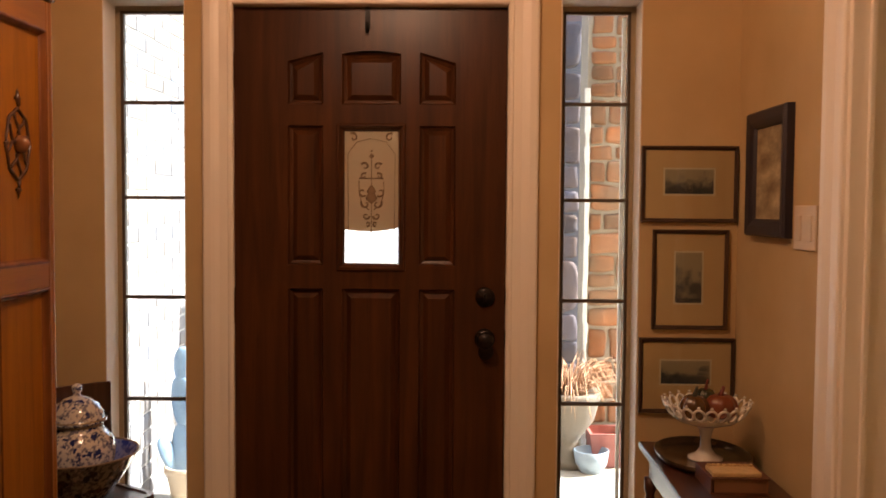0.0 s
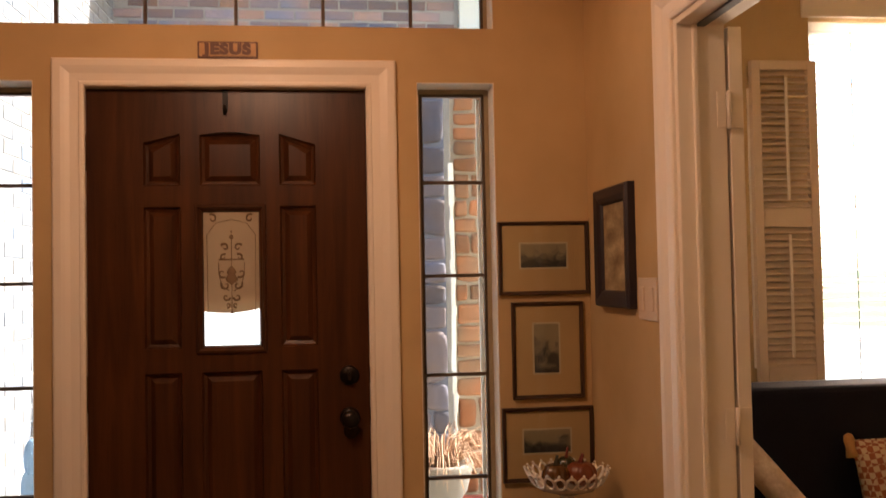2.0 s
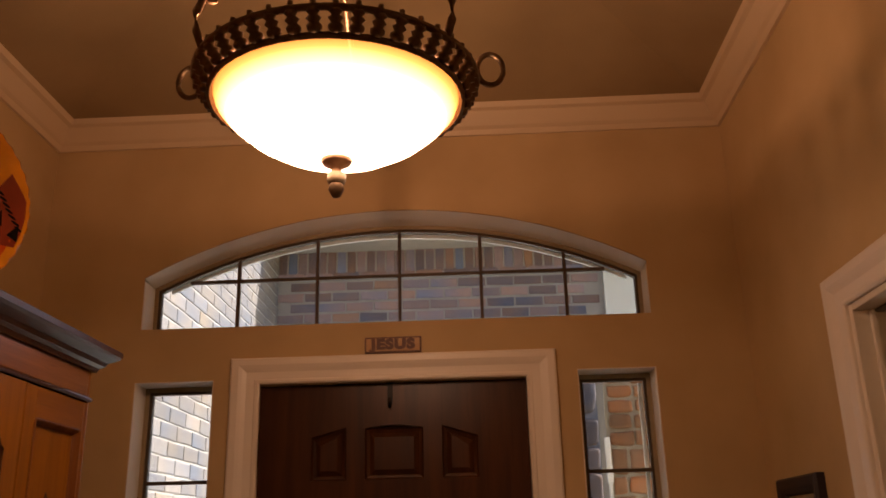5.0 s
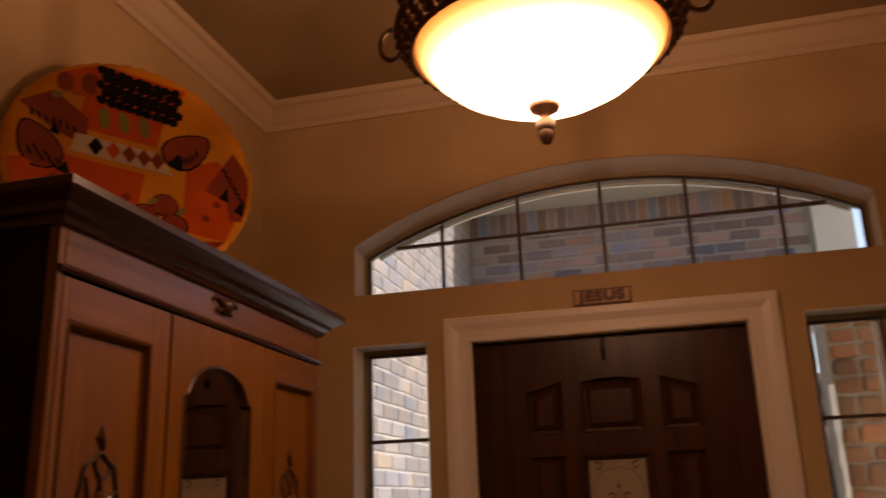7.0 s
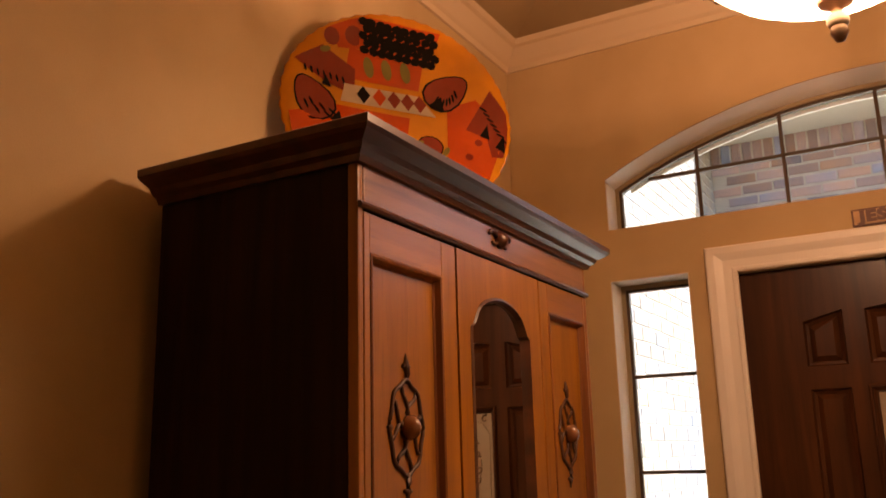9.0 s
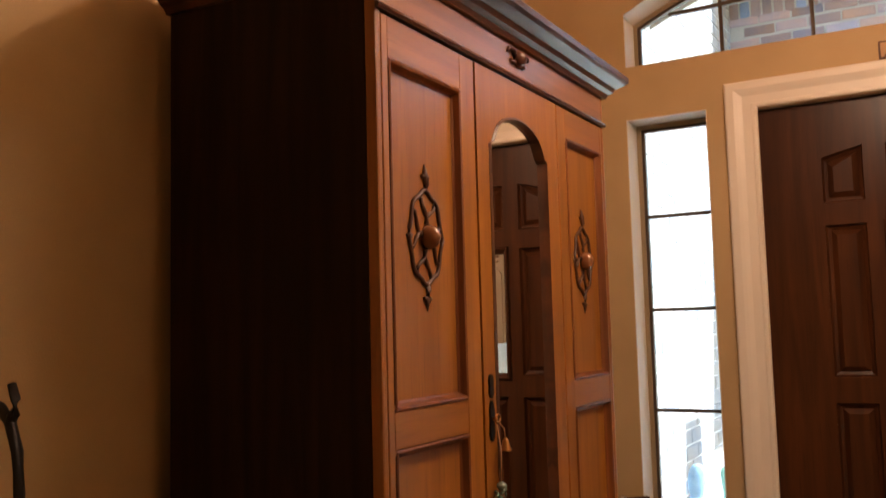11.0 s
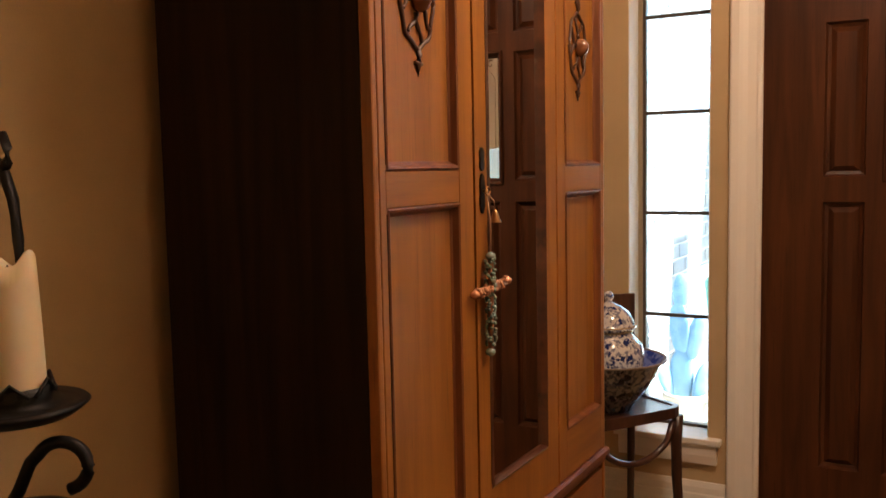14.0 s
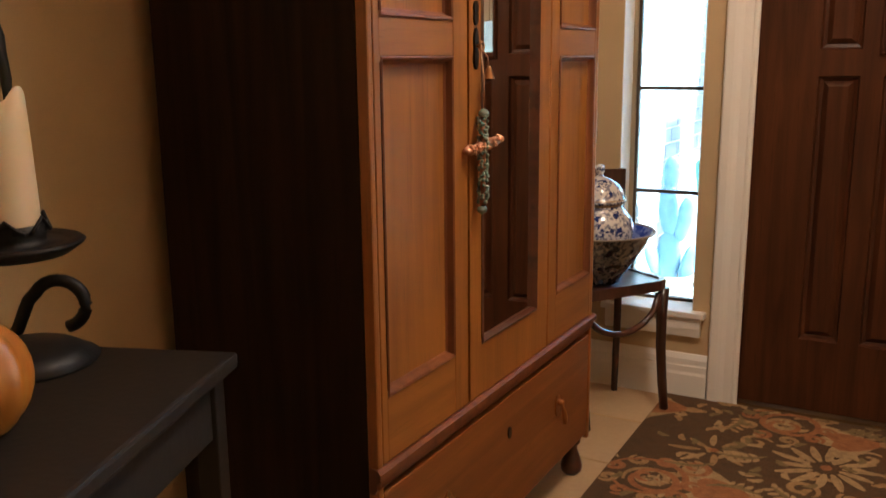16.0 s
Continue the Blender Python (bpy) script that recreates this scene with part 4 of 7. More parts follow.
for aa, s in ((radians(4), 0), (radians(176), 0), (radians(90), 60), (radians(216), 60), (radians(324), 60)):
    u = Vector((math.cos(aa), math.sin(aa), 0))
    c = Vector((LAMP.x, LAMP.y, 0))
    bm = bm_new()
    if s == 0:
        pts = [c + u * (0.333 - 0.029 * math.cos(t)) + Vector((0, 0, 2.502 + 0.038 * math.sin(t))) for t in [2 * math.pi * i / 24 for i in range(25)]]
        add_tube(bm, pts, 0.0065, 10)
        part("handle_loop", bm, AB, lamp, smooth=True)
    else:
        pts = [c + u * r_ + Vector((0, 0, z_)) for r_, z_ in ((0.302, 2.466), (0.316, 2.500), (0.318, 2.540), (0.304, 2.582), (0.268, 2.622), (0.210, 2.650), (0.150, 2.680), (0.100, 2.725), (0.055, 2.765), (0.025, 2.78))]
        add_tube(bm, pts, 0.0085, 8, [1.1, 1, 1, 1, 1, 1, 0.95, 0.9, 0.9, 0.9])
        # inward curl beside the foot of the arm
        add_tube(bm, [c + u * (0.296 + 0.026 * (1 - 0.75 * k / 14) * math.cos(0.3 + k * 0.55)) + Vector((0, 0, 2.588 + 0.026 * (1 - 0.75 * k / 14) * math.sin(0.3 + k * 0.55))) for k in range(15)], 0.006, 8)
        part("arm", bm, AB, lamp, smooth=True)
bm = bm_new()
add_lathe(bm, [(0.0, 2.70), (0.012, 2.70), (0.030, 2.735), (0.036, 2.76), (0.030, 2.79), (0.014, 2.82), (0.010, 2.86), (0.010, 3.10), (0.020, 3.13), (0.055, 3.165), (0.070, 3.20), (0.070, 3.2145), (0, 3.2145)], 24, (LAMP.x, LAMP.y, 0))
part("stem", bm, AB, lamp, smooth=True)
bm = bm_new()
add_lathe(bm, [(0.020, 2.252), (0.010, 2.260), (0.012, 2.270), (0.030, 2.280), (0.034, 2.288), (0.0, 2.292)], 18, (LAMP.x, LAMP.y, 0), False)
fin = part("finial", bm, mat("finial_bronze", (0.36, 0.19, 0.10), 0.45, metal=0.5, vary=0.5, vscale=60, second=(0.20, 0.10, 0.05)), lamp, "light bronze turned finial", smooth=True)
bm = bm_new()
add_lathe(bm, [(0.0, 2.203), (0.0085, 2.206), (0.0167, 2.222), (0.0140, 2.2345)], 18, (LAMP.x, LAMP.y, 0), False)
part("finial_tip", bm, AB, fin, "dark bronze tip", smooth=True)
bm = bm_new()
add_lathe(bm, [(0.0, 2.234), (0.016, 2.234), (0.0205, 2.243), (0.019, 2.257), (0.0, 2.259)], 18, (LAMP.x, LAMP.y, 0))
part("finial_band", bm, mat("finial_cream", (0.55, 0.42, 0.28), 0.4, vary=0.4, vscale=60), fin, "cream glazed finial band", smooth=True)


# ---- pictures, plaque, switch ----
MATBOARD = mat("mat_board", (0.58, 0.37, 0.165), 0.8, vary=0.15, vscale=12, second=(0.50, 0.315, 0.14))
FRAMEWOOD = wood("picture_frame_wood", (0.075, 0.035, 0.016), (0.035, 0.016, 0.008), 0.4, "z")
MATLINE = mat("mat_bevel", (0.62, 0.50, 0.32), 0.7)


def engraving(name, seed):
    """Faded engraving: pale sky, dark blotchy ground and trees."""
    m = bpy.data.materials.new(name)
    m.use_nodes = True
    N, L = m.node_tree.nodes, m.node_tree.links
    b = N["Principled BSDF"]
    b.inputs["Roughness"].default_value = 0.6
    tc, mp, n1, n2, sep, ad, rp = (N.new("ShaderNode" + k) for k in ("TexCoord", "Mapping", "TexNoise", "TexNoise", "SeparateXYZ", "Math", "ValToRGB"))
    mp.inputs["Location"].default_value = (seed * 3.1, seed * 1.7, seed)
    L.new(tc.outputs["Object"], mp.inputs[0])
    L.new(mp.outputs[0], n1.inputs["Vector"]), L.new(mp.outputs[0], n2.inputs["Vector"])
    n1.inputs["Scale"].default_value, n1.inputs["Detail"].default_value = 26, 6
    n2.inputs["Scale"].default_value, n2.inputs["Detail"].default_value = 160, 3
    L.new(tc.outputs["Generated"], sep.inputs[0])
    ad.operation, ad.use_clamp = "MULTIPLY_ADD", True
    ad.inputs[1].default_value = -0.55
    L.new(sep.outputs["Z"], ad.inputs[0]), L.new(n1.outputs["Fac"], ad.inputs[2])
    a2 = N.new("ShaderNodeMath")
    a2.operation = "MULTIPLY_ADD"
    a2.inputs[1].default_value = 0.25
    L.new(n2.outputs["Fac"], a2.inputs[0]), L.new(ad.outputs[0], a2.inputs[2])
    L.new(a2.outputs[0], rp.inputs[0])
    e = rp.color_ramp.elements
    e[0].position, e[0].color, e[1].position, e[1].color = 0.24, (0.34, 0.27, 0.16, 1), 0.52, (0.045, 0.04, 0.035, 1)
    rp.color_ramp.elements.new(0.38).color = (0.16, 0.13, 0.09, 1)
    L.new(rp.outputs[0], b.inputs["Base Color"])
    return m


def framed_print(x0, x1, z0, z1, ix0, ix1, iz0, iz1, seed, label):
    """Small framed engraving flat on the front wall."""
    p = thing("framed_print", ((x0 + x1) / 2, 0, (z0 + z1) / 2), label, "picture", "framed prints by the door")
    bm = bm_new()
    w = 0.013
    prof = [(0, 0.0), (0.0, -0.014), (0.003, -0.018), (0.009, -0.016), (w, -0.010), (w, -0.004)]
    rings = [[bm.verts.new((x, d, z)) for x, z in ((x0 + i, z0 + i), (x1 - i, z0 + i), (x1 - i, z1 - i), (x0 + i, z1 - i))] for i, d in prof]
    for a, b in zip(rings, rings[1:]):
        for k in range(4):
            bm.faces.new((a[k], a[(k + 1) % 4], b[(k + 1) % 4], b[k]))
    part("frame", bm, FRAMEWOOD, p, "thin dark wooden frame")
    box("mat_board", x0 + w - 0.002, x1 - w + 0.002, -0.0062, -0.003, z0 + w - 0.002, z1 - w + 0.002, MATBOARD, p, label="olive tan mat board")
    box("mat_line", ix0 - 0.006, ix1 + 0.006, -0.0068, -0.0062, iz0 - 0.006, iz1 + 0.006, MATLINE, p)
    box("engraving", ix0, ix1, -0.0076, -0.0069, iz0, iz1, engraving("engraving_%d" % seed, seed), p, label="faded landscape engraving")
    g = box("glass", x0 + w - 0.002, x1 - w + 0.002, -0.0100, -0.0085, z0 + w - 0.002, z1 - w + 0.002, GLASS, p)
    g.visible_shadow = False


framed_print(0.900, 1.216, 1.338, 1.589, 0.978, 1.137, 1.432, 1.512, 1, "landscape engraving in a thin dark wooden frame")
framed_print(0.941, 1.190, 0.984, 1.314, 1.018, 1.104, 1.072, 1.238, 2, "upright engraving in a thin dark wooden frame")
framed_print(0.902, 1.218, 0.704, 0.955, 0.976, 1.137, 0.802, 0.878, 3, "landscape engraving in a dark frame behind the fruit stand")

pic = thing("framed_picture", (XR, -0.335, 1.49), "painting in a thick dark navy wooden frame", "picture")
y0, y1, z0, z1 = -0.488, -0.158, 1.302, 1.676
bm = bm_new()
prof = [(0, 0.0), (0.0, -0.022), (0.006, -0.030), (0.030, -0.026), (0.046, -0.020), (0.052, -0.012), (0.052, -0.006)]
rings = [[bm.verts.new((XR + d, y, z)) for y, z in ((y0 + i, z0 + i), (y1 - i, z0 + i), (y1 - i, z1 - i), (y0 + i, z1 - i))] for i, d in prof]
for a, b in zip(rings, rings[1:]):
    for k in range(4):
        bm.faces.new((a[k], a[(k + 1) % 4], b[(k + 1) % 4], b[k]))
part("frame", bm, mat("navy_frame", (0.018, 0.014, 0.024), 0.45, vary=0.4, vscale=20, second=(0.03, 0.015, 0.012)), pic, "wide dark navy frame")
PAINT = mat("painting", (0.56, 0.46, 0.28), 0.6, vary=1.0, vscale=9, second=(0.17, 0.12, 0.06), grain=0.3, gscale=60, stretch=(1, 1, 2.2))
box("canvas", XR - 0.010, XR - 0.004, y0 + 0.050, y1 - 0.050, z0 + 0.050, z1 - 0.050, PAINT, pic, label="muted brown and green painting")

sign = thing("word_plaque", (0.005, 0, 2.17), "small wooden plaque with dark block letters", "sign")
box("plaque_board", -0.092, 0.104, -0.008, 0.0, 2.143, 2.199, wood("plaque_edge", (0.16, 0.06, 0.025), (0.09, 0.03, 0.012), 0.5, "x"), sign, bevel=0.002, label="dark brown backing board")
box("plaque_face", -0.086, 0.098, -0.0105, -0.0078, 2.149, 2.193, wood("plaque_wood", (0.66, 0.40, 0.18), (0.50, 0.27, 0.10), 0.5, "x"), sign, bevel=0.001, label="light tan wooden face")
cu = bpy.data.curves.new("letters", "FONT")
cu.body, cu.size, cu.extrude, cu.align_x, cu.align_y = "JESUS", 0.050, 0.0018, "CENTER", "CENTER"
cu.offset, cu.space_character = 0.0034, 1.14
tmp = bpy.data.objects.new("letters", cu)
scene.collection.objects.link(tmp)
bpy.context.view_layer.update()
me = bpy.data.meshes.new_from_object(tmp)
bpy.data.objects.remove(tmp)
me.transform(Matrix.Translation((0.006, -0.0118, 2.171)) @ Matrix.Rotation(radians(90), 4, "X") @ Matrix.Diagonal((1.12, 0.92, 1, 1)))
me.materials.append(mat("letter_brown", (0.12, 0.04, 0.015), 0.5, vary=0.3))
lt = new("letters", me)
lt.parent, lt.matrix_parent_inverse = sign, sign.matrix_basis.inverted()

sw = thing("light_switch", (XR, -0.585, 1.335), "cream double light switch plate", "light switch")
CREAM = mat("switch_cream", (0.70, 0.58, 0.44), 0.35, vary=0.1, vscale=30)
box("plate", XR - 0.006, XR, -0.660, -0.512, 1.275, 1.393, CREAM, sw, bevel=0.003)
for y in (-0.623, -0.549):
    box("rocker", XR - 0.010, XR - 0.005, y - 0.017, y + 0.017, 1.300, 1.368, CREAM, sw, bevel=0.002)

# ---- hall table with fruit stand ----
MAHO = wood("table_mahogany", (0.085, 0.026, 0.012), (0.035, 0.010, 0.006), 0.30, "y", coat=0.3)
tb = thing("hall_table", (1.05, -0.36, 0), "dark polished side table with turned legs", "table")
tx0, tx1, ty0, ty1, tz = 0.893, 1.195, -0.690, -0.062, 0.622
box("tabletop", tx0, tx1, ty0, ty1, tz - 0.022, tz, MAHO, tb, bevel=0.006, seg=3)
box("apron", tx0 + 0.03, tx1 - 0.02, ty0 + 0.03, ty1 - 0.03, tz - 0.11, tz - 0.022, MAHO, tb, bevel=0.003)
for lx in (tx0 + 0.035, tx1 - 0.030):
    for ly in (ty0 + 0.035, ty1 - 0.035):
        bm = bm_new()
        pr = [(0.0, 0.0), (0.014, 0.0), (0.018, 0.02), (0.012, 0.04)] + [(0.013 + 0.007 * (1 if i % 2 else 0), 0.06 + 0.022 * i) for i in range(20)] + [(0.020, tz - 0.11), (0, tz - 0.11)]
        add_lathe(bm, pr, 16, (lx, ly, 0))
        part("leg", bm, MAHO, tb, smooth=True)

tray = thing("oval_tray", (1.055, -0.28, tz), "dark oval tray with a raised rim", "tray")
bm = bm_new()
add_lathe(bm, [(0.0, 0.004), (0.120, 0.004), (0.140, 0.012), (0.150, 0.026), (0.154, 0.026), (0.145, 0.008), (0.125, 0.0), (0.0, 0.0)], 40, (1.045, -0.28, tz), False, Matrix.Diagonal((0.92, 1.25, 1)))
part("tray_dish", bm, mat("tray_lacquer", (0.030, 0.018, 0.012), 0.16, vary=0.6, vscale=9, second=(0.10, 0.055, 0.018), coat=0.6), tray, smooth=True)

MILK = mat("milk_glass", (0.76, 0.72, 0.64), 0.18, vary=0.06, vscale=20, coat=0.4)
fs = thing("fruit_stand", (1.055, -0.27, tz), "white milk glass pedestal bowl with pierced lace rim", "fruit stand")
FC = (1.055, -0.27, tz + 0.004)
bm = bm_new()
add_lathe(bm, [(0.0, 0.0), (0.052, 0.0), (0.052, 0.006), (0.030, 0.016), (0.018, 0.034), (0.015, 0.060), (0.020, 0.088), (0.030, 0.104), (0.0, 0.106)], 28, FC)
part("pedestal", bm, MILK, fs, smooth=True)
bm = bm_new()
add_lathe(bm, [(0.0, 0.104), (0.050, 0.106), (0.088, 0.118), (0.102, 0.132), (0.098, 0.134), (0.084, 0.122), (0.048, 0.111), (0.0, 0.110)], 36, FC, False)
part("bowl", bm, MILK, fs, smooth=True)
bm = bm_new()
NL = 22
for i in range(NL):
    a = 2 * math.pi * i / NL
    u, tg = Vector((math.cos(a), math.sin(a), 0)), Vector((-math.sin(a), math.cos(a), 0))
    c = Vector(FC) + u * 0.117 + Vector((0, 0, 0.154))
    sl = (u * 0.5 + Vector((0, 0, 0.85))).normalized()
    add_tube(bm, [c + tg * (0.0155 * math.cos(t)) + sl * (0.022 * math.sin(t)) for t in [2 * math.pi * k / 10 for k in range(11)]], 0.0042, 6)
    c2 = Vector(FC) + u * 0.131 + Vector((0, 0, 0.180))
    add_lathe(bm, [(0.0, -0.005), (0.006, 0), (0.0, 0.005)], 6, c2, False)
part("lace_rim", bm, MILK, fs, "pierced openwork rim of milk glass", smooth=True)


def gourd(name, c, r, h, colour, label, ribs=9, stem=True, rough=0.15, stemcol=(0.05, 0.05, 0.03)):
    """Ribbed pumpkin with a curved stem."""
    g = thing(name, (c[0], c[1], c[2]), label, "pumpkin")
    bm = bm_new()
    n, mrows = ribs * 6, 14
    rows = []
    for j in range(mrows + 1):
        p = math.pi * j / mrows
        row = []
        for i in range(n):
            a = 2 * math.pi * i / n
            k = 1 - 0.10 * abs(math.cos(a * ribs / 2)) ** 3
            rr = r * math.sin(p) ** 0.8 * k
            row.append(bm.verts.new((c[0] + rr * math.cos(a), c[1] + rr * math.sin(a), c[2] + h / 2 - h / 2 * math.cos(p) * (1 - 0.16 * math.exp(-(math.sin(p) * 3) ** 2)))))
        rows.append(row)
    for a, b in zip(rows, rows[1:]):
        for i in range(n):
            f = bm.faces.new((a[i], a[(i + 1) % n], b[(i + 1) % n], b[i]))
            f.smooth = True
    bmesh.ops.remove_doubles(bm, verts=bm.verts, dist=1e-5)
    part("body", bm, mat(name + "_skin", colour, rough, vary=0.5, vscale=14, second=tuple(k * 0.6 for k in colour), coat=0.3), g)
    if stem:
        bm = bm_new()
        add_tube(bm, [(c[0], c[1], c[2] + h * 0.86), (c[0] + r * 0.05, c[1], c[2] + h * 1.05), (c[0] + r * 0.16, c[1] - r * 0.05, c[2] + h * 1.28)], r * 0.14, 8, [1.5, 0.9, 0.7])
        part("stem", bm, mat(name + "_stem", stemcol, 0.6, vary=0.4, vscale=60), g)
    return g


gourd("glass_pumpkin", (1.015, -0.285, tz + 0.122), 0.044, 0.082, (0.10, 0.045, 0.012), "shiny brown glass pumpkin in the fruit stand", rough=0.08)
gourd("small_pumpkin", (1.100, -0.262, tz + 0.124), 0.052, 0.078, (0.20, 0.050, 0.018), "small dark red pumpkin in the fruit stand", rough=0.35, stemcol=(0.16, 0.03, 0.02))
gourd("green_gourd", (1.062, -0.235, tz + 0.125), 0.034, 0.090, (0.03, 0.035, 0.015), "small dark green gourd in the fruit stand", rough=0.2, stemcol=(0.18, 0.03, 0.02))

bk = thing("book", (1.08, -0.52, tz), "thick red-brown leather book with worn page edges", "book")
LEATHER = mat("book_leather", (0.12, 0.042, 0.018), 0.45, vary=0.5, vscale=18, bump=0.2, bscale=120)
PAGES = mat("book_pages", (0.26, 0.12, 0.05), 0.8, vary=0.3, vscale=40, stretch=(1, 1, 30))
box("back_cover", 0.985, 1.138, -0.600, -0.440, tz, tz + 0.004, LEATHER, bk, bevel=0.001)
box("page_block", 0.990, 1.134, -0.596, -0.444, tz + 0.004, tz + 0.040, PAGES, bk, bevel=0.002)
box("front_cover", 0.985, 1.138, -0.600, -0.440, tz + 0.040, tz + 0.044, LEATHER, bk, bevel=0.001)
box("spine", 0.980, 0.985, -0.600, -0.440, tz, tz + 0.044, LEATHER, bk, bevel=0.001)
sc = thing("carved_box", (1.07, -0.45, tz + 0.044), "small cream carved box lying on the book", "box")
bm = bm_new()
add_box(bm, 0.988, 1.118, -0.590, -0.510, tz + 0.044, tz + 0.056, 0.003)
for i in range(9):
    add_lathe(bm, [(0.0, 0.0), (0.008, 0.0), (0.007, 0.004), (0, 0.006)], 8, (0.997 + i * 0.0140, -0.520, tz + 0.056), False)
part("lid", bm, mat("carved_cream", (0.60, 0.42, 0.20), 0.5, vary=0.4, vscale=50), sc)

# ---- bentwood chair with jar and bowl ----
BENT = wood("bentwood", (0.085, 0.032, 0.014), (0.035, 0.012, 0.006), 0.22, "z", coat=0.5)
ch = thing("bentwood_chair", (-0.86, -0.24, 0), "dark bentwood chair with a rounded seat", "chair")
FR, FL_, BR_, BL_ = Vector((-0.662, -0.165, 0)), Vector((-0.850, -0.455, 0)), Vector((-0.868, -0.050, 0)), Vector((-1.075, -0.270, 0))


def seat_outline(k=1.0, n=40):
    """Rounded trapezoid through the four corners."""
    c = (FR + FL_ + BR_ + BL_) / 4
    quad = [FR, BR_, BL_, FL_]
    pts = []
    for i in range(4):
        a, b = quad[i], quad[(i + 1) % 4]
        for j in range(n // 4):
            pts.append(a.lerp(b, j / (n // 4)))
    for _ in range(3):
        pts = [(pts[i - 1] + pts[i] * 2 + pts[(i + 1) % len(pts)]) / 4 for i in range(len(pts))]
    return [((c + (p - c) * k * 1.06).x, (c + (p - c) * k * 1.06).y) for p in pts]


bm = bm_new()
add_prism(bm, seat_outline(), 0.030, lambda u, v, w: (u, v, 0.424 + w))
st = part("seat", bm, BENT, ch)
bm = bm_new()
o1, o2 = seat_outline(1.0), seat_outline(0.90)
add_grid_ring(bm, o1, o2, lambda u, v, w: (u, v, w), 0.454, 0.459)
part("seat_rim", bm, BENT, st)
for p, s in ((FR, 1), (FL_, 1)):
    bm = bm_new()
    q = Vector((p.x - 0.012 * (1 if p is FR else -0.6), p.y - 0.004, 0))
    add_tube(bm, [q + Vector((0.0, 0.0, 0.428)), q + Vector((-0.004, 0.0, 0.34)), q + Vector((-0.002, 0.0, 0.22)), q + Vector((0.006, 0.002, 0.11)), q + Vector((0.016, 0.004, 0.009))], 0.017, 10, [1.1, 1.05, 1, 0.95, 0.85])
    part("leg", bm, BENT, ch, smooth=True)
for p in (BR_, BL_):
    bm = bm_new()
    add_tube(bm, [p + Vector((0, -0.004, 0.0)), p + Vector((0.004, -0.006, 0.22)), p + Vector((0.006, -0.008, 0.44)), p + Vector((0.006, -0.006, 0.62)), p + Vector((0.0, -0.004, 0.79))], 0.013, 10, [0.9, 1, 1.05, 1, 0.9])
    part("leg", bm, BENT, ch, smooth=True)
bm = bm_new()
m0, m1 = BR_ + Vector((0.012, -0.010, 0)), BL_ + Vector((0.012, -0.010, 0))
rows = []
for i in range(11):
    t = i / 10
    p = m0.lerp(m1, t) + Vector((-0.72, 0.62, 0)) * (0.035 * math.sin(math.pi * t)) * 0.5
    rows.append(p)
v = [[bm.verts.new((p.x + ox, p.y + oy, z)) for p in rows] for ox, oy, z in ((0, 0, 0.700), (0, 0, 0.800), (0.010, -0.009, 0.700), (0.010, -0.009, 0.800))]
for i in range(10):
    for a, b in ((0, 1), (1, 3), (3, 2), (2, 0)):
        bm.faces.new((v[a][i], v[a][i + 1], v[b][i + 1], v[b][i]))
part("backrest", bm, BENT, ch, "dark flat top rail")
# curved brace under the seat
bm = bm_new()
qa, qb = FR + Vector((-0.018, -0.012, 0)), FL_ + Vector((0.0, 0.012, 0))
pts = []
for i in range(17):
    t = i / 16
    k = math.sin(math.pi * t) ** 0.45
    pts.append(qa.lerp(qb, 0.03 + 0.94 * t) + Vector((0, 0, 0.412 - 0.115 * k)))
add_tube(bm, pts, 0.0105, 8)
part("brace", bm, BENT, ch, "bent hoop brace under the seat", smooth=True)


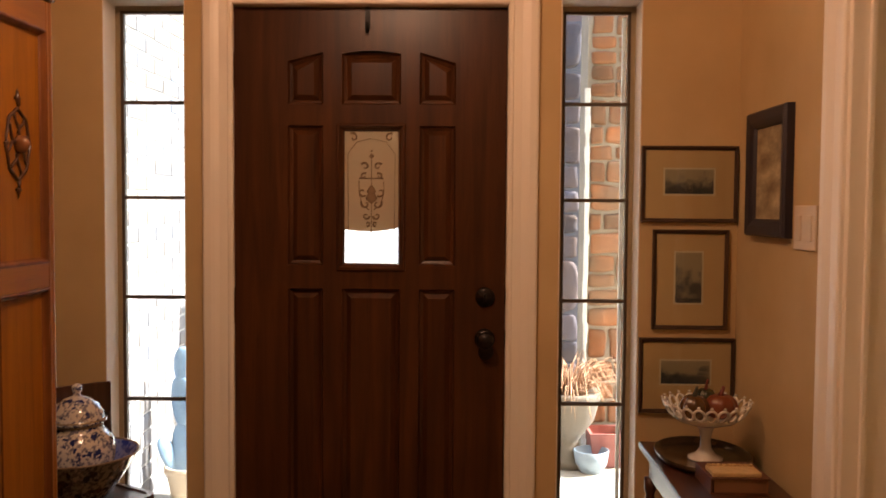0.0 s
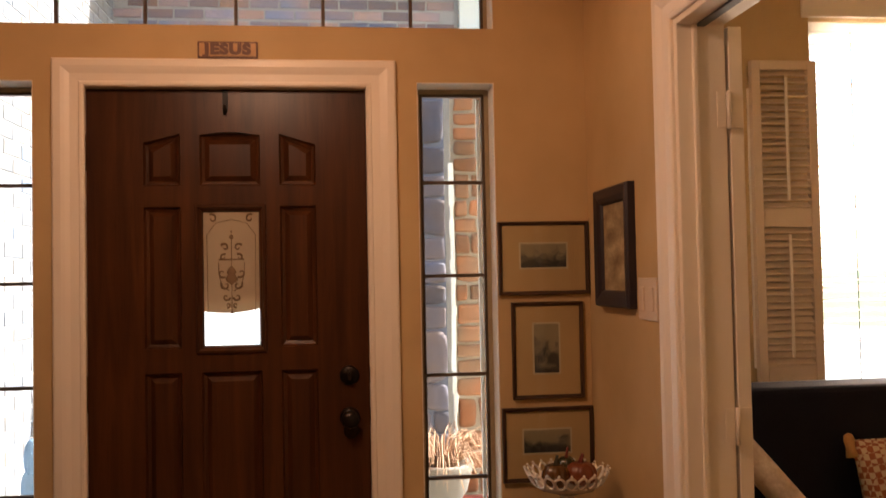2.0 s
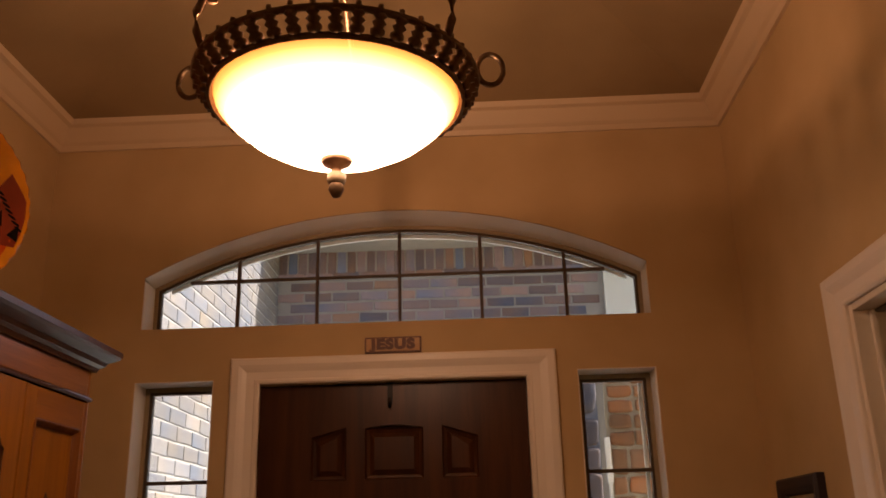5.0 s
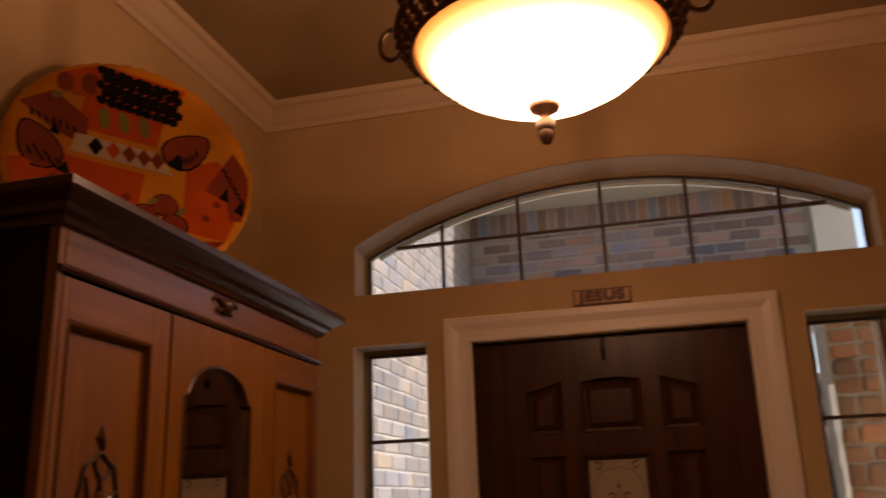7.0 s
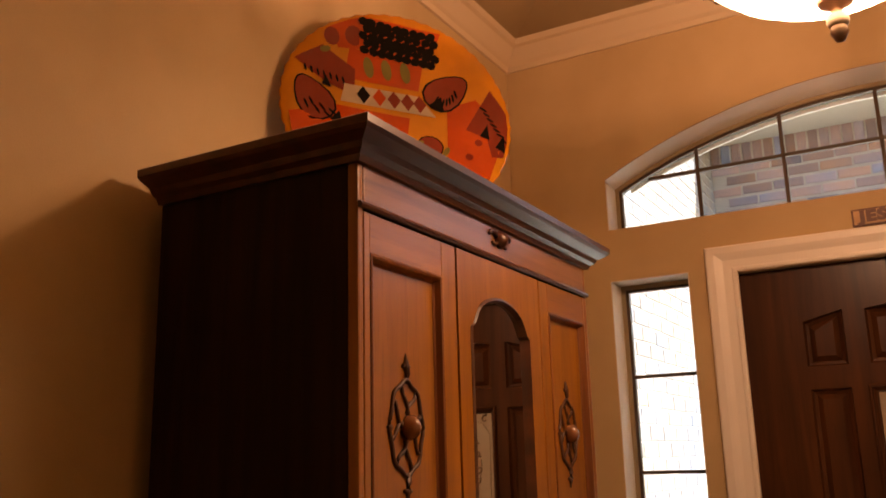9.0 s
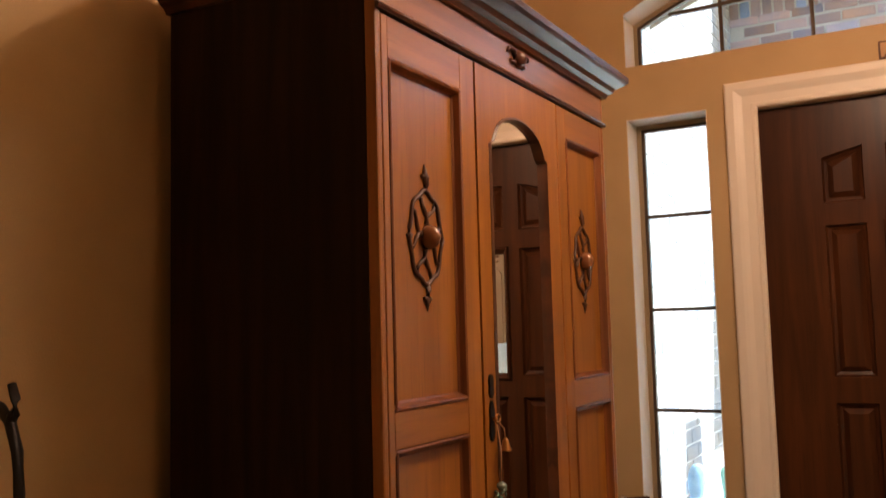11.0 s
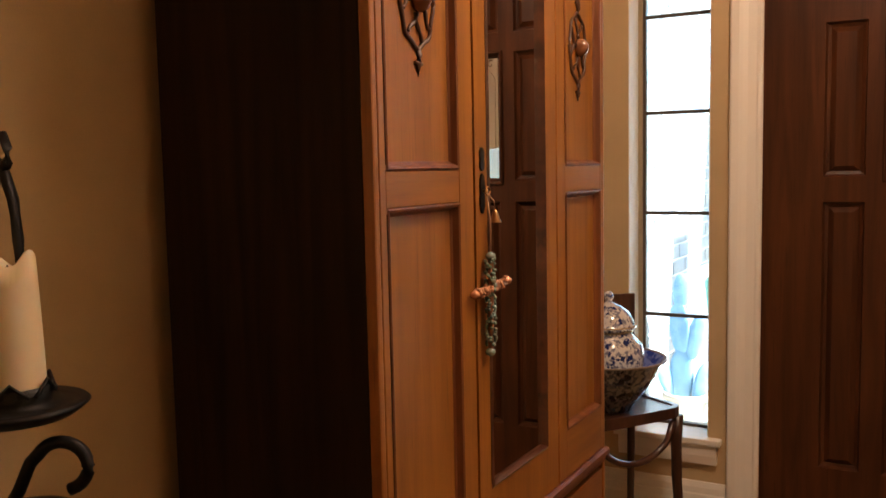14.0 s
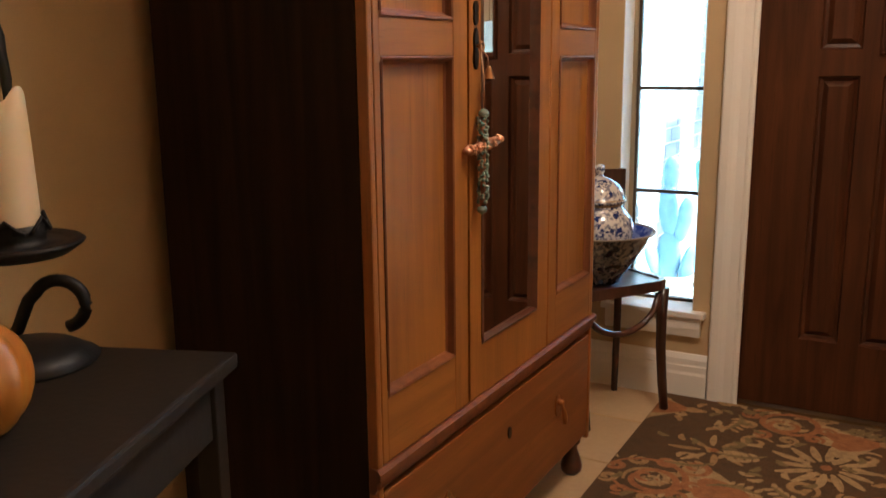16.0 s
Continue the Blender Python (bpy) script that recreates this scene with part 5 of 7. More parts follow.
def blue_white(name, base, blue, scale, thresh, soft=0.03):
    """White glaze with cobalt floral blotches."""
    m = bpy.data.materials.new(name)
    m.use_nodes = True
    N, L = m.node_tree.nodes, m.node_tree.links
    b = N["Principled BSDF"]
    b.inputs["Roughness"].default_value, b.inputs["Coat Weight"].default_value = 0.12, 0.6
    tc, vo, no, mi, rp, mx, n2 = (N.new("ShaderNode" + k) for k in ("TexCoord", "TexVoronoi", "TexNoise", "MixRGB", "ValToRGB", "MixRGB", "TexNoise"))
    no.inputs["Scale"].default_value, no.inputs["Detail"].default_value = scale * 1.2, 2
    L.new(tc.outputs["Object"], no.inputs["Vector"])
    mi.inputs[0].default_value = 0.05
    L.new(tc.outputs["Object"], mi.inputs[1]), L.new(no.outputs["Color"], mi.inputs[2])
    vo.inputs["Scale"].default_value = scale
    L.new(mi.outputs[0], vo.inputs["Vector"])
    e = rp.color_ramp.elements
    e[0].position, e[0].color, e[1].position, e[1].color = thresh - soft, (1, 1, 1, 1), thresh + soft, (0, 0, 0, 1)
    L.new(vo.outputs["Distance"], rp.inputs[0])
    n2.inputs["Scale"].default_value, n2.inputs["Detail"].default_value = scale * 2.3, 3
    L.new(tc.outputs["Object"], n2.inputs["Vector"])
    r2 = N.new("ShaderNodeValToRGB")
    r2.color_ramp.elements[0].position, r2.color_ramp.elements[1].position = 0.5, 0.56
    L.new(n2.outputs["Fac"], r2.inputs[0])
    ma = N.new("ShaderNodeMath")
    ma.operation = "MAXIMUM"
    L.new(rp.outputs[0], ma.inputs[0])
    mu = N.new("ShaderNodeMath")
    mu.operation = "MULTIPLY"
    mu.inputs[1].default_value = 0.7
    L.new(r2.outputs[0], mu.inputs[0]), L.new(mu.outputs[0], ma.inputs[1])
    mx.inputs[1].default_value, mx.inputs[2].default_value = (*base, 1), (*blue, 1)
    L.new(ma.outputs[0], mx.inputs[0]), L.new(mx.outputs[0], b.inputs["Base Color"])
    return m


BWJAR = blue_white("jar_glaze", (0.64, 0.60, 0.55), (0.020, 0.030, 0.13), 38, 0.34)
BWBOWL = blue_white("bowl_glaze", (0.20, 0.19, 0.17), (0.018, 0.020, 0.040), 34, 0.46)
BWIN = blue_white("bowl_inside", (0.18, 0.24, 0.55), (0.03, 0.06, 0.34), 30, 0.42)
BC = (-0.862, -0.285, 0.460)
bw = thing("porcelain_bowl", BC, "large blue patterned porcelain bowl on the chair", "bowl")
bm = bm_new()
add_lathe(bm, [(0.0, 0.0), (0.072, 0.0), (0.074, 0.010), (0.090, 0.030), (0.125, 0.076), (0.156, 0.122), (0.176, 0.160), (0.179, 0.163)], 48, BC, False)
part("outer", bm, BWBOWL, bw, smooth=True)
bm = bm_new()
add_lathe(bm, [(0.179, 0.163), (0.173, 0.162), (0.152, 0.124), (0.120, 0.080), (0.084, 0.036), (0.0, 0.026)], 48, BC, False)
part("inner", bm, BWIN, bw, "cobalt blue glazed inside", smooth=True)
bm = bm_new()
add_lathe(bm, [(0.175, 0.161), (0.180, 0.162), (0.180, 0.167), (0.175, 0.167), (0.175, 0.161)], 48, BC, False)
part("rim", bm, mat("rim_brown", (0.22, 0.16, 0.10), 0.3), bw, smooth=True)
JC = (-0.862, -0.287, 0.487)
jr = thing("ginger_jar", JC, "blue and white porcelain ginger jar with a domed lid", "jar")
bm = bm_new()
add_lathe(bm, [(0.0, 0.0), (0.066, 0.0), (0.070, 0.012), (0.090, 0.060), (0.108, 0.115), (0.112, 0.150), (0.104, 0.180), (0.084, 0.204), (0.074, 0.214), (0.074, 0.232), (0.0, 0.232)], 40, JC, False)
part("jar_body", bm, BWJAR, jr, smooth=True)
bm = bm_new()
add_lathe(bm, [(0.0, 0.233), (0.084, 0.233), (0.087, 0.238), (0.080, 0.244), (0.076, 0.262), (0.062, 0.286), (0.038, 0.304), (0.014, 0.312), (0.010, 0.320), (0.016, 0.330), (0.015, 0.342), (0.006, 0.350), (0.0, 0.351)], 36, JC, False)
lid = part("lid", bm, BWJAR, jr, "domed blue and white lid with a knob", smooth=True)
bm = bm_new()
for z, r in ((0.226, 0.0752), (0.241, 0.0835)):
    add_lathe(bm, [(r, z - 0.003), (r + 0.002, z), (r, z + 0.003)], 36, JC, False)
part("gilt_band", bm, mat("gilt", (0.35, 0.25, 0.14), 0.3, metal=0.4), jr, smooth=True)

# ---- console with candle stand and pumpkin ----
cons = thing("console_table", (-0.92, -2.35, 0), "matt black painted console table", "table")
CU, CV = Vector((0.344, -0.939, 0)), Vector((-0.939, -0.344, 0))
CC = Vector((-0.802, -2.036, 0))
CTOP = 0.752
BLACKP = mat("black_paint", (0.017, 0.0125, 0.0085), 0.55, vary=0.5, vscale=14, second=(0.010, 0.0075, 0.005), bump=0.12, bscale=90, spec=0.3)
CM = Matrix(((CU.x, CV.x, 0, CC.x), (CU.y, CV.y, 0, CC.y), (0, 0, 1, 0), (0, 0, 0, 1)))


def cbox(name, a0, a1, b0, b1, z0, z1, bevel=0.003):
    bm = bm_new()
    add_box(bm, a0, a1, b0, b1, z0, z1, bevel)
    bm.transform(CM)
    return part(name, bm, BLACKP, cons)


cbox("tabletop", 0, 0.86, 0, 0.34, CTOP - 0.024, CTOP, 0.006)
cbox("apron", 0.05, 0.81, 0.022, 0.036, CTOP - 0.115, CTOP - 0.024)
cbox("apron", 0.05, 0.81, 0.300, 0.314, CTOP - 0.115, CTOP - 0.024)
cbox("apron", 0.030, 0.044, 0.045, 0.295, CTOP - 0.115, CTOP - 0.024)
cbox("apron", 0.816, 0.830, 0.045, 0.295, CTOP - 0.115, CTOP - 0.024)
for a in (0.022, 0.808):
    for b in (0.015, 0.295):
        cbox("leg", a, a + 0.034, b, b + 0.034, 0.0, CTOP - 0.024)

cs = thing("candle_stand", (-1.07, -2.175, CTOP), "black wrought iron candle stand with scrolls", "candle holder")
PC = Vector((-1.097, -2.175, 0))
bm = bm_new()
add_lathe(bm, [(0.0, CTOP), (0.097, CTOP), (0.100, CTOP + 0.004), (0.070, CTOP + 0.022), (0.020, CTOP + 0.030), (0.0, CTOP + 0.031)], 32, (-1.037, -2.212, 0))
part("base", bm, BLACKMETAL, cs, smooth=True)
bm = bm_new()
add_lathe(bm, [(0.0, 0.926), (0.040, 0.918), (0.080, 0.926), (0.098, 0.938), (0.103, 0.943), (0.098, 0.947), (0.080, 0.944), (0.050, 0.944), (0.050, 0.952)] + [(0.053, 0.972), (0.051, 0.972), (0.047, 0.950), (0.0, 0.948)], 36, PC, False)
part("drip_pan", bm, BLACKMETAL, cs, "black dished drip pan with a crown cup", smooth=True).matrix_basis = Matrix.Translation((0, 0, -0.031))
for i in range(6):
    a = 2 * math.pi * (i + 0.35) / 6
    bm = bm_new()
    u, tg = Vector((math.cos(a), math.sin(a), 0)), Vector((-math.sin(a), math.cos(a), 0))
    base_, tip_ = PC + u * 0.0505 + Vector((0, 0, 0.930)), PC + u * 0.054 + Vector((0, 0, 0.951))
    add_tube(bm, [base_ - tg * 0.024, base_ - tg * 0.014 + (tip_ - base_) * 0.35, tip_, base_ + tg * 0.014 + (tip_ - base_) * 0.35, base_ + tg * 0.024], 0.003, 6)
    bm.faces.new([bm.verts.new(p_) for p_ in (base_ - tg * 0.024, tip_, base_ + tg * 0.024)])
    part("crown_petal", bm, BLACKMETAL, cs)
bm = bm_new()
X = Vector((0.86, 0.5, 0)).normalized()
hp = Vector((-1.140, -2.20, 0))
foot = [(0.040, CTOP + 0.02), (0.048, 0.784), (0.057, 0.804), (0.067, 0.826)] + [(0.112 + 0.038 * math.cos(t), 0.820 + 0.036 * math.sin(t)) for t in [radians(k) for k in range(150, -76, -15)]]
add_tube(bm, [hp + X * u_ + Vector((0, 0, z_)) for u_, z_ in foot], 0.0095, 12)
part("scroll_foot", bm, BLACKMETAL, cs, smooth=True)
bm = bm_new()
bb = Vector((-1.165, -2.130, 0))
add_tube(bm, [Vector((-1.100, -2.250, CTOP + 0.012)), Vector((-1.106, -2.245, 0.86)), Vector((-1.110, -2.230, 0.944))], 0.010, 8)
add_tube(bm, [bb + Vector((0.03, -0.02, 0.930)), bb + Vector((0.035, 0, 1.00)), bb + Vector((0.036, 0, 1.16)), bb + Vector((0.030, 0, 1.22)), bb + Vector((0.012, 0, 1.262)), bb + Vector((-0.012, 0, 1.283)), bb + Vector((-0.04, 0, 1.29))], 0.0085, 10)
add_tube(bm, [bb + Vector((0.010, 0, 1.262)), bb + Vector((0.022, 0, 1.275)), bb + Vector((0.024, 0, 1.295)), bb + Vector((0.014, 0, 1.318))], 0.008, 8, [1, 1, 0.9, 0.8])
part("hook_bar", bm, BLACKMETAL, cs, smooth=True).matrix_basis = Matrix.Translation((0, 0, -0.016))
cd = thing("candle", (PC.x, PC.y, 0.948), "half-burnt cream pillar candle with a melted edge", "candle")
bm = bm_new()
n = 36
prof = [(0.0448, 0.948), (0.0445, 1.00), (0.043, 1.06), (0.0415, 1.115), (0.040, 1.152)]
add_lathe(bm, prof, n, PC, False)
bm.verts.ensure_lookup_table()
top = [v for v in bm.verts if abs(v.co.z - 1.152) < 1e-5]
for v in top:
    a = math.atan2(v.co.y - PC.y, v.co.x - PC.x)
    v.co.z += 0.010 * math.sin(2 * a + 0.6) + 0.005 * math.sin(5 * a)
inner_r = [bm.verts.new((PC.x + (v.co.x - PC.x) * 0.84, PC.y + (v.co.y - PC.y) * 0.84, v.co.z - 0.002)) for v in top]
low = [bm.verts.new((PC.x + (v.co.x - PC.x) * 0.70, PC.y + (v.co.y - PC.y) * 0.70, 1.126)) for v in top]
for i in range(n):
    j = (i + 1) % n
    bm.faces.new((top[i], top[j], inner_r[j], inner_r[i])).smooth = True
    bm.faces.new((inner_r[i], inner_r[j], low[j], low[i])).smooth = True
bm.faces.new(low)
WAX = mat("candle_wax", (0.72, 0.58, 0.38), 0.45, vary=0.25, vscale=20, second=(0.62, 0.47, 0.28))
WAX.node_tree.nodes["Principled BSDF"].inputs["Subsurface Weight"].default_value = 0.35
WAX.node_tree.nodes["Principled BSDF"].inputs["Subsurface Radius"].default_value = (0.02, 0.01, 0.005)
part("wax", bm, WAX, cd)
bm = bm_new()
add_tube(bm, [(PC.x, PC.y, 1.122), (PC.x + 0.001, PC.y, 1.136), (PC.x + 0.005, PC.y, 1.144)], 0.0015, 6)
part("wick", bm, BLACKMETAL, cd)
cd.location.z -= 0.031
gourd("orange_pumpkin", (-0.856, -2.420, CTOP), 0.078, 0.142, (0.40, 0.14, 0.004), "small orange pumpkin on the black console", rough=0.4, stemcol=(0.20, 0.14, 0.06))

# ---- plate on the wardrobe ----
plate = thing("ceramic_plate", (-1.05, -1.15, 2.03), "large round orange ceramic plate painted with fruit", "plate")
PLC, PLR = Vector((-1.030, -1.175, 2.337)), 0.298
az, tilt = radians(-42), radians(12)
pn = Vector((math.cos(az) * math.cos(tilt), math.sin(az) * math.cos(tilt), math.sin(tilt)))
pu = Vector((-math.sin(az), math.cos(az), 0))
pv = pn.cross(pu)


def pl(u, v, w):
    """Point on the plate: u across, v up, w out of its face, in plate radii for u and v."""
    r = math.hypot(u, v)
    dish = 0.016 * min(1, (r / 0.95)) ** 4
    return PLC + pu * (u * PLR) + pv * (v * PLR) + pn * (w + dish)


bm = bm_new()
n = 96
rings = []
for r, w in ((0.0, 0.0), (0.3, 0.0), (0.5, 0.0), (0.65, 0.0), (0.8, 0.0), (0.9, 0.0), (1.0, 0.0), (1.015, -0.004), (1.0, -0.010), (0.8, -0.012), (0.5, -0.012), (0.0, -0.012)):
    ring = []
    for i in range(n):
        a = 2 * math.pi * i / n
        k = 1 + (0.014 * abs(math.sin(a * 24)) if r >= 1.0 else 0)
        ring.append(bm.verts.new(pl(r * k * math.cos(a), r * k * math.sin(a), w)))
    rings.append(ring)
for a, b in zip(rings, rings[1:]):
    for i in range(n):
        try:
            bm.faces.new((a[i], a[(i + 1) % n], b[(i + 1) % n], b[i])).smooth = True
        except ValueError:
            pass
bmesh.ops.remove_doubles(bm, verts=bm.verts, dist=1e-5)


def glaze(name, c, gloss=0.3):
    return mat(name, c, 0.09, vary=0.45, vscale=14, second=tuple(k * 0.55 for k in c), coat=gloss, spec=gloss)


G_YEL, G_ORG, G_RED, G_BLK, G_CRM, G_GRN = glaze("glaze_amber", (0.62, 0.225, 0.012)), glaze("glaze_orange", (0.52, 0.058, 0.005)), glaze("glaze_red", (0.22, 0.021, 0.008)), glaze("glaze_black", (0.004, 0.0022, 0.0024), 0.08), glaze("glaze_cream", (0.55, 0.42, 0.28)), glaze("glaze_olive", (0.20, 0.16, 0.03))
pdish = part("dish", bm, G_YEL, plate)


def patch(bm, poly, w=0.0012, sub=4):
    """A glazed patch: polygon in plate radii, laid just over the dish as a thin fan."""
    pts = []
    m = len(poly)
    for i in range(m):
        a, b = Vector(poly[i]), Vector(poly[(i + 1) % m])
        for k in range(sub):
            q = a.lerp(b, k / sub)
            if q.length > 0.985:
                q = q * (0.985 / q.length)
            pts.append(q)
    c = sum(pts, Vector((0, 0))) / len(pts)
    rings = [[bm.verts.new(pl(*(c + (p - c) * f), w)) for p in pts] for f in (1.0, 0.66, 0.33)]
    cv = bm.verts.new(pl(c.x, c.y, w))
    L_ = len(pts)
    for a, b in zip(rings, rings[1:]):
        for i in range(L_):
            bm.faces.new((a[i], a[(i + 1) % L_], b[(i + 1) % L_], b[i])).smooth = True
    for i in range(L_):
        bm.faces.new((rings[-1][i], rings[-1][(i + 1) % L_], cv)).smooth = True


def blob(cx, cz, rx, rz, rot=0.0, n=14, pear=0.0):
    out = []
    for i in range(n):
        a = 2 * math.pi * i / n
        x, z = rx * math.cos(a) * (1 + pear * math.sin(a)), rz * math.sin(a)
        out.append((cx + x * math.cos(rot) - z * math.sin(rot), cz + x * math.sin(rot) + z * math.cos(rot)))
    return out


def paint(name, mater, polys, w, label, sub=3):
    for p in polys:
        bm = bm_new()
        patch(bm, p, w, sub)
        part(name, bm, mater, pdish, label)


paint("orange_glaze", G_ORG, [[(-0.40, 0.62), (0.26, 0.52), (0.20, 0.24), (-0.46, 0.30)], [(-0.55, 0.02), (0.10, -0.05), (0.0, -0.62), (-0.92, -0.36), (-0.95, -0.12)], [(0.45, 0.10), (0.72, 0.20), (0.98, -0.1), (0.75, -0.62), (0.40, -0.55)], [(-0.62, 0.78), (-0.30, 0.95), (-0.25, 0.62), (-0.5, 0.6)]], 0.0012, "orange painted fields")
paint("red_glaze", G_RED, [blob(-0.74, 0.06, 0.15, 0.22, 0.5, pear=-0.3), blob(0.46, 0.26, 0.15, 0.23, -0.9, pear=-0.3), [(-0.90, 0.42), (-0.64, 0.60), (-0.36, 0.40), (-0.38, 0.12), (-0.64, 0.24)], [(0.60, -0.12), (0.86, 0.30), (0.99, 0.05), (0.96, -0.42), (0.80, -0.40), (0.78, -0.20)], blob(0.26, -0.32, 0.11, 0.10), blob(0.10, -0.44, 0.10, 0.10), blob(0.34, -0.50, 0.10, 0.10), blob(-0.56, 0.70, 0.07, 0.09), blob(-0.36, 0.74, 0.08, 0.10), [(0.30, -0.66), (0.75, -0.62), (0.55, -0.80), (0.2, -0.93)], blob(-0.60, -0.22, 0.04, 0.04), blob(-0.05, -0.30, 0.04, 0.04), blob(0.60, -0.40, 0.035, 0.035), blob(0.70, -0.25, 0.035, 0.035)], 0.0020, "dark red painted pears, apples and leaves")
paint("black_outline", G_BLK, [blob(-0.74, 0.06, 0.165, 0.235, 0.5, pear=-0.3), blob(0.46, 0.26, 0.165, 0.245, -0.9, pear=-0.3), blob(0.26, -0.32, 0.12, 0.11), blob(0.10, -0.44, 0.11, 0.11), blob(0.34, -0.50, 0.11, 0.11)], 0.0016, "black painted outlines")
paint("orange_glaze", G_ORG, [[(-0.28, 0.96), (0.44, 0.86), (0.32, 0.54), (-0.32, 0.62)]], 0.0024, "orange net between black cells")
random.seed(4)
cells_ = []
for r_ in range(5):
    for c_ in range(9):
        cells_.append(blob(-0.27 + c_ * 0.076 + 0.03 * (r_ % 2) + random.uniform(-.008, .008), 0.90 - r_ * 0.072 - c_ * 0.011, random.uniform(0.046, 0.053), random.uniform(0.041, 0.047), random.uniform(0, 3), 7))
bm = bm_new()
for c_ in cells_:
    patch(bm, c_, 0.0030, 1)
tagged(part("mottle", bm, G_BLK, pdish, "black cells with orange outlines"), kind="stuff")
paint("cream_glaze", G_CRM, [[(-0.46, 0.24), (0.20, 0.18), (0.34, -0.02), (-0.50, 0.06)]], 0.0026, "cream band")
diam = [[(x, 0.14 + 0.09 - 0.08 * (x + .3)), (x + 0.06, 0.14 - 0.08 * (x + .3)), (x, 0.05 - 0.08 * (x + .3)), (x - 0.06, 0.14 - 0.08 * (x + .3))] for x in (-0.30, -0.16, -0.03, 0.09, 0.20)]
paint("black_diamond", G_BLK, [diam[0], [(-0.66, 0.20), (-0.62, 0.30), (-0.58, 0.18)], [(-0.60, -0.14), (-0.52, -0.05), (-0.48, -0.20)], [(0.28, 0.10), (0.40, 0.20), (0.42, 0.04)], [(0.72, -0.18), (0.80, -0.06), (0.80, -0.22)], [(0.84, -0.30), (0.93, -0.18), (0.92, -0.36)]], 0.0034, "black diamond and leaf marks")
paint("red_diamond", G_RED, diam[2:], 0.0034, "red diamonds", 2)
stripes = []
for k in range(7):
    stripes.append(blob(-0.80 + 0.045 * k, -0.02 - 0.020 * k + 0.05 * (k % 2), 0.010, 0.050, 0.35 + 0.1 * k, 8))
    stripes.append(blob(0.36 + 0.030 * k, 0.17 + 0.006 * k * (k - 4), 0.010, 0.045, -0.5 + 0.12 * k, 8))
    stripes.append(blob(0.78 + 0.024 * k, 0.10 - 0.055 * k, 0.011, 0.040, 0.9, 8))
    stripes.append(blob(-0.80 + 0.055 * k, 0.34 - 0.012 * k, 0.010, 0.038, 0.2, 8))
paint("black_stripe", G_BLK, stripes, 0.0030, "black brush strokes on the fruit", 1)
paint("orange_diamond", G_ORG, [diam[1]], 0.0034, "orange diamond", 2)
paint("green_glaze", G_GRN, [blob(x, 0.42 - 0.05 * x, 0.045, 0.11, 0.1) for x in (-0.24, -0.08, 0.09)] + [blob(0.16, -0.30, 0.05, 0.025, 0.5), blob(0.40, -0.36, 0.05, 0.025, 1.0), blob(-0.62, 0.56, 0.05, 0.03, 0.4)], 0.0030, "olive green leaves")

# ---- hanging beaded cross ----
bc = thing("beaded_cross", (-0.724, -1.402, 1.19), "beaded turquoise and copper cross hung from the wardrobe key", "ornament")
random.seed(11)
CX = -0.719
bm = bm_new()
add_tube(bm, [(CX, -1.406, 0.880), (CX, -1.402, 0.98), (CX, -1.400, 1.058)], 0.0060, 8)
add_tube(bm, [(CX - 0.006, -1.452, 0.992), (CX, -1.40, 1.000), (CX + 0.004, -1.345, 1.006)], 0.0085, 8)
part("core", bm, mat("cross_copper", (0.34, 0.15, 0.07), 0.4, metal=0.4, vary=0.5, vscale=60), bc)
TURQ = mat("bead_turquoise", (0.10, 0.20, 0.17), 0.2, vary=0.8, vscale=120, second=(0.22, 0.19, 0.14), coat=0.5)
COPB = mat("bead_copper", (0.62, 0.30, 0.16), 0.25, metal=0.6, vary=0.5, vscale=90)
for nm, mm, spots in (("turquoise_beading", TURQ, [(0, z, random.uniform(0, 6.28)) for z in [0.885 + 0.00125 * i for i in range(140)]]), ("copper_beading", COPB, [(1, t, random.uniform(0, 6.28)) for t in [-1 + 2 * i / 60 for i in range(61)]])):
    bm = bm_new()
    for k, s, a in spots:
        r = random.uniform(0.003, 0.0052)
        if k == 0:
            p = Vector((CX + 0.009 * math.cos(a), -1.403 + 0.009 * math.sin(a), s))
        else:
            p = Vector((CX + 0.004 * s + 0.009 * math.cos(a), -1.400 + 0.054 * s, 0.999 + 0.007 * s + 0.009 * math.sin(a)))
        add_lathe(bm, [(0.0, -r), (r * 0.8, -r * 0.5), (r, 0), (r * 0.8, r * 0.5), (0, r)], 7, p, False)
    for e_ in ((CX - 0.006, -1.456, 0.992), (CX + 0.005, -1.338, 1.007)) if nm[0] == "c" else ((CX, -1.407, 0.872), (CX, -1.400, 1.062)):
        add_lathe(bm, [(0.0, -0.010), (0.009, -0.005), (0.011, 0), (0.009, 0.005), (0, 0.010)], 10, e_, False)
    tagged(part(nm, bm, mm, bc, smooth=True), kind="stuff")
bm = bm_new()
add_tube(bm, [(CX - 0.005, -1.404, 1.186), (CX, -1.398, 1.13), (CX, -1.400, 1.065)], 0.0014, 6)
add_tube(bm, [(CX - 0.005, -1.404, 1.188), (CX + 0.004, -1.390, 1.170), (CX + 0.004, -1.386, 1.150)], 0.0014, 6)
part("cord", bm, mat("cord_tan", (0.45, 0.28, 0.16), 0.8), bc)
bm = bm_new()
add_lathe(bm, [(0.012, 1.128), (0.009, 1.134), (0.006, 1.146), (0.003, 1.152), (0.0, 1.153)], 14, (CX + 0.004, -1.385, 0), False)
part("bell", bm, BRASS, bc, "small brass bell", smooth=True)
bm = bm_new()
add_tube(bm, [(WX + 0.002, -1.405, 1.190), (CX - 0.002, -1.404, 1.190)], 0.003, 8)
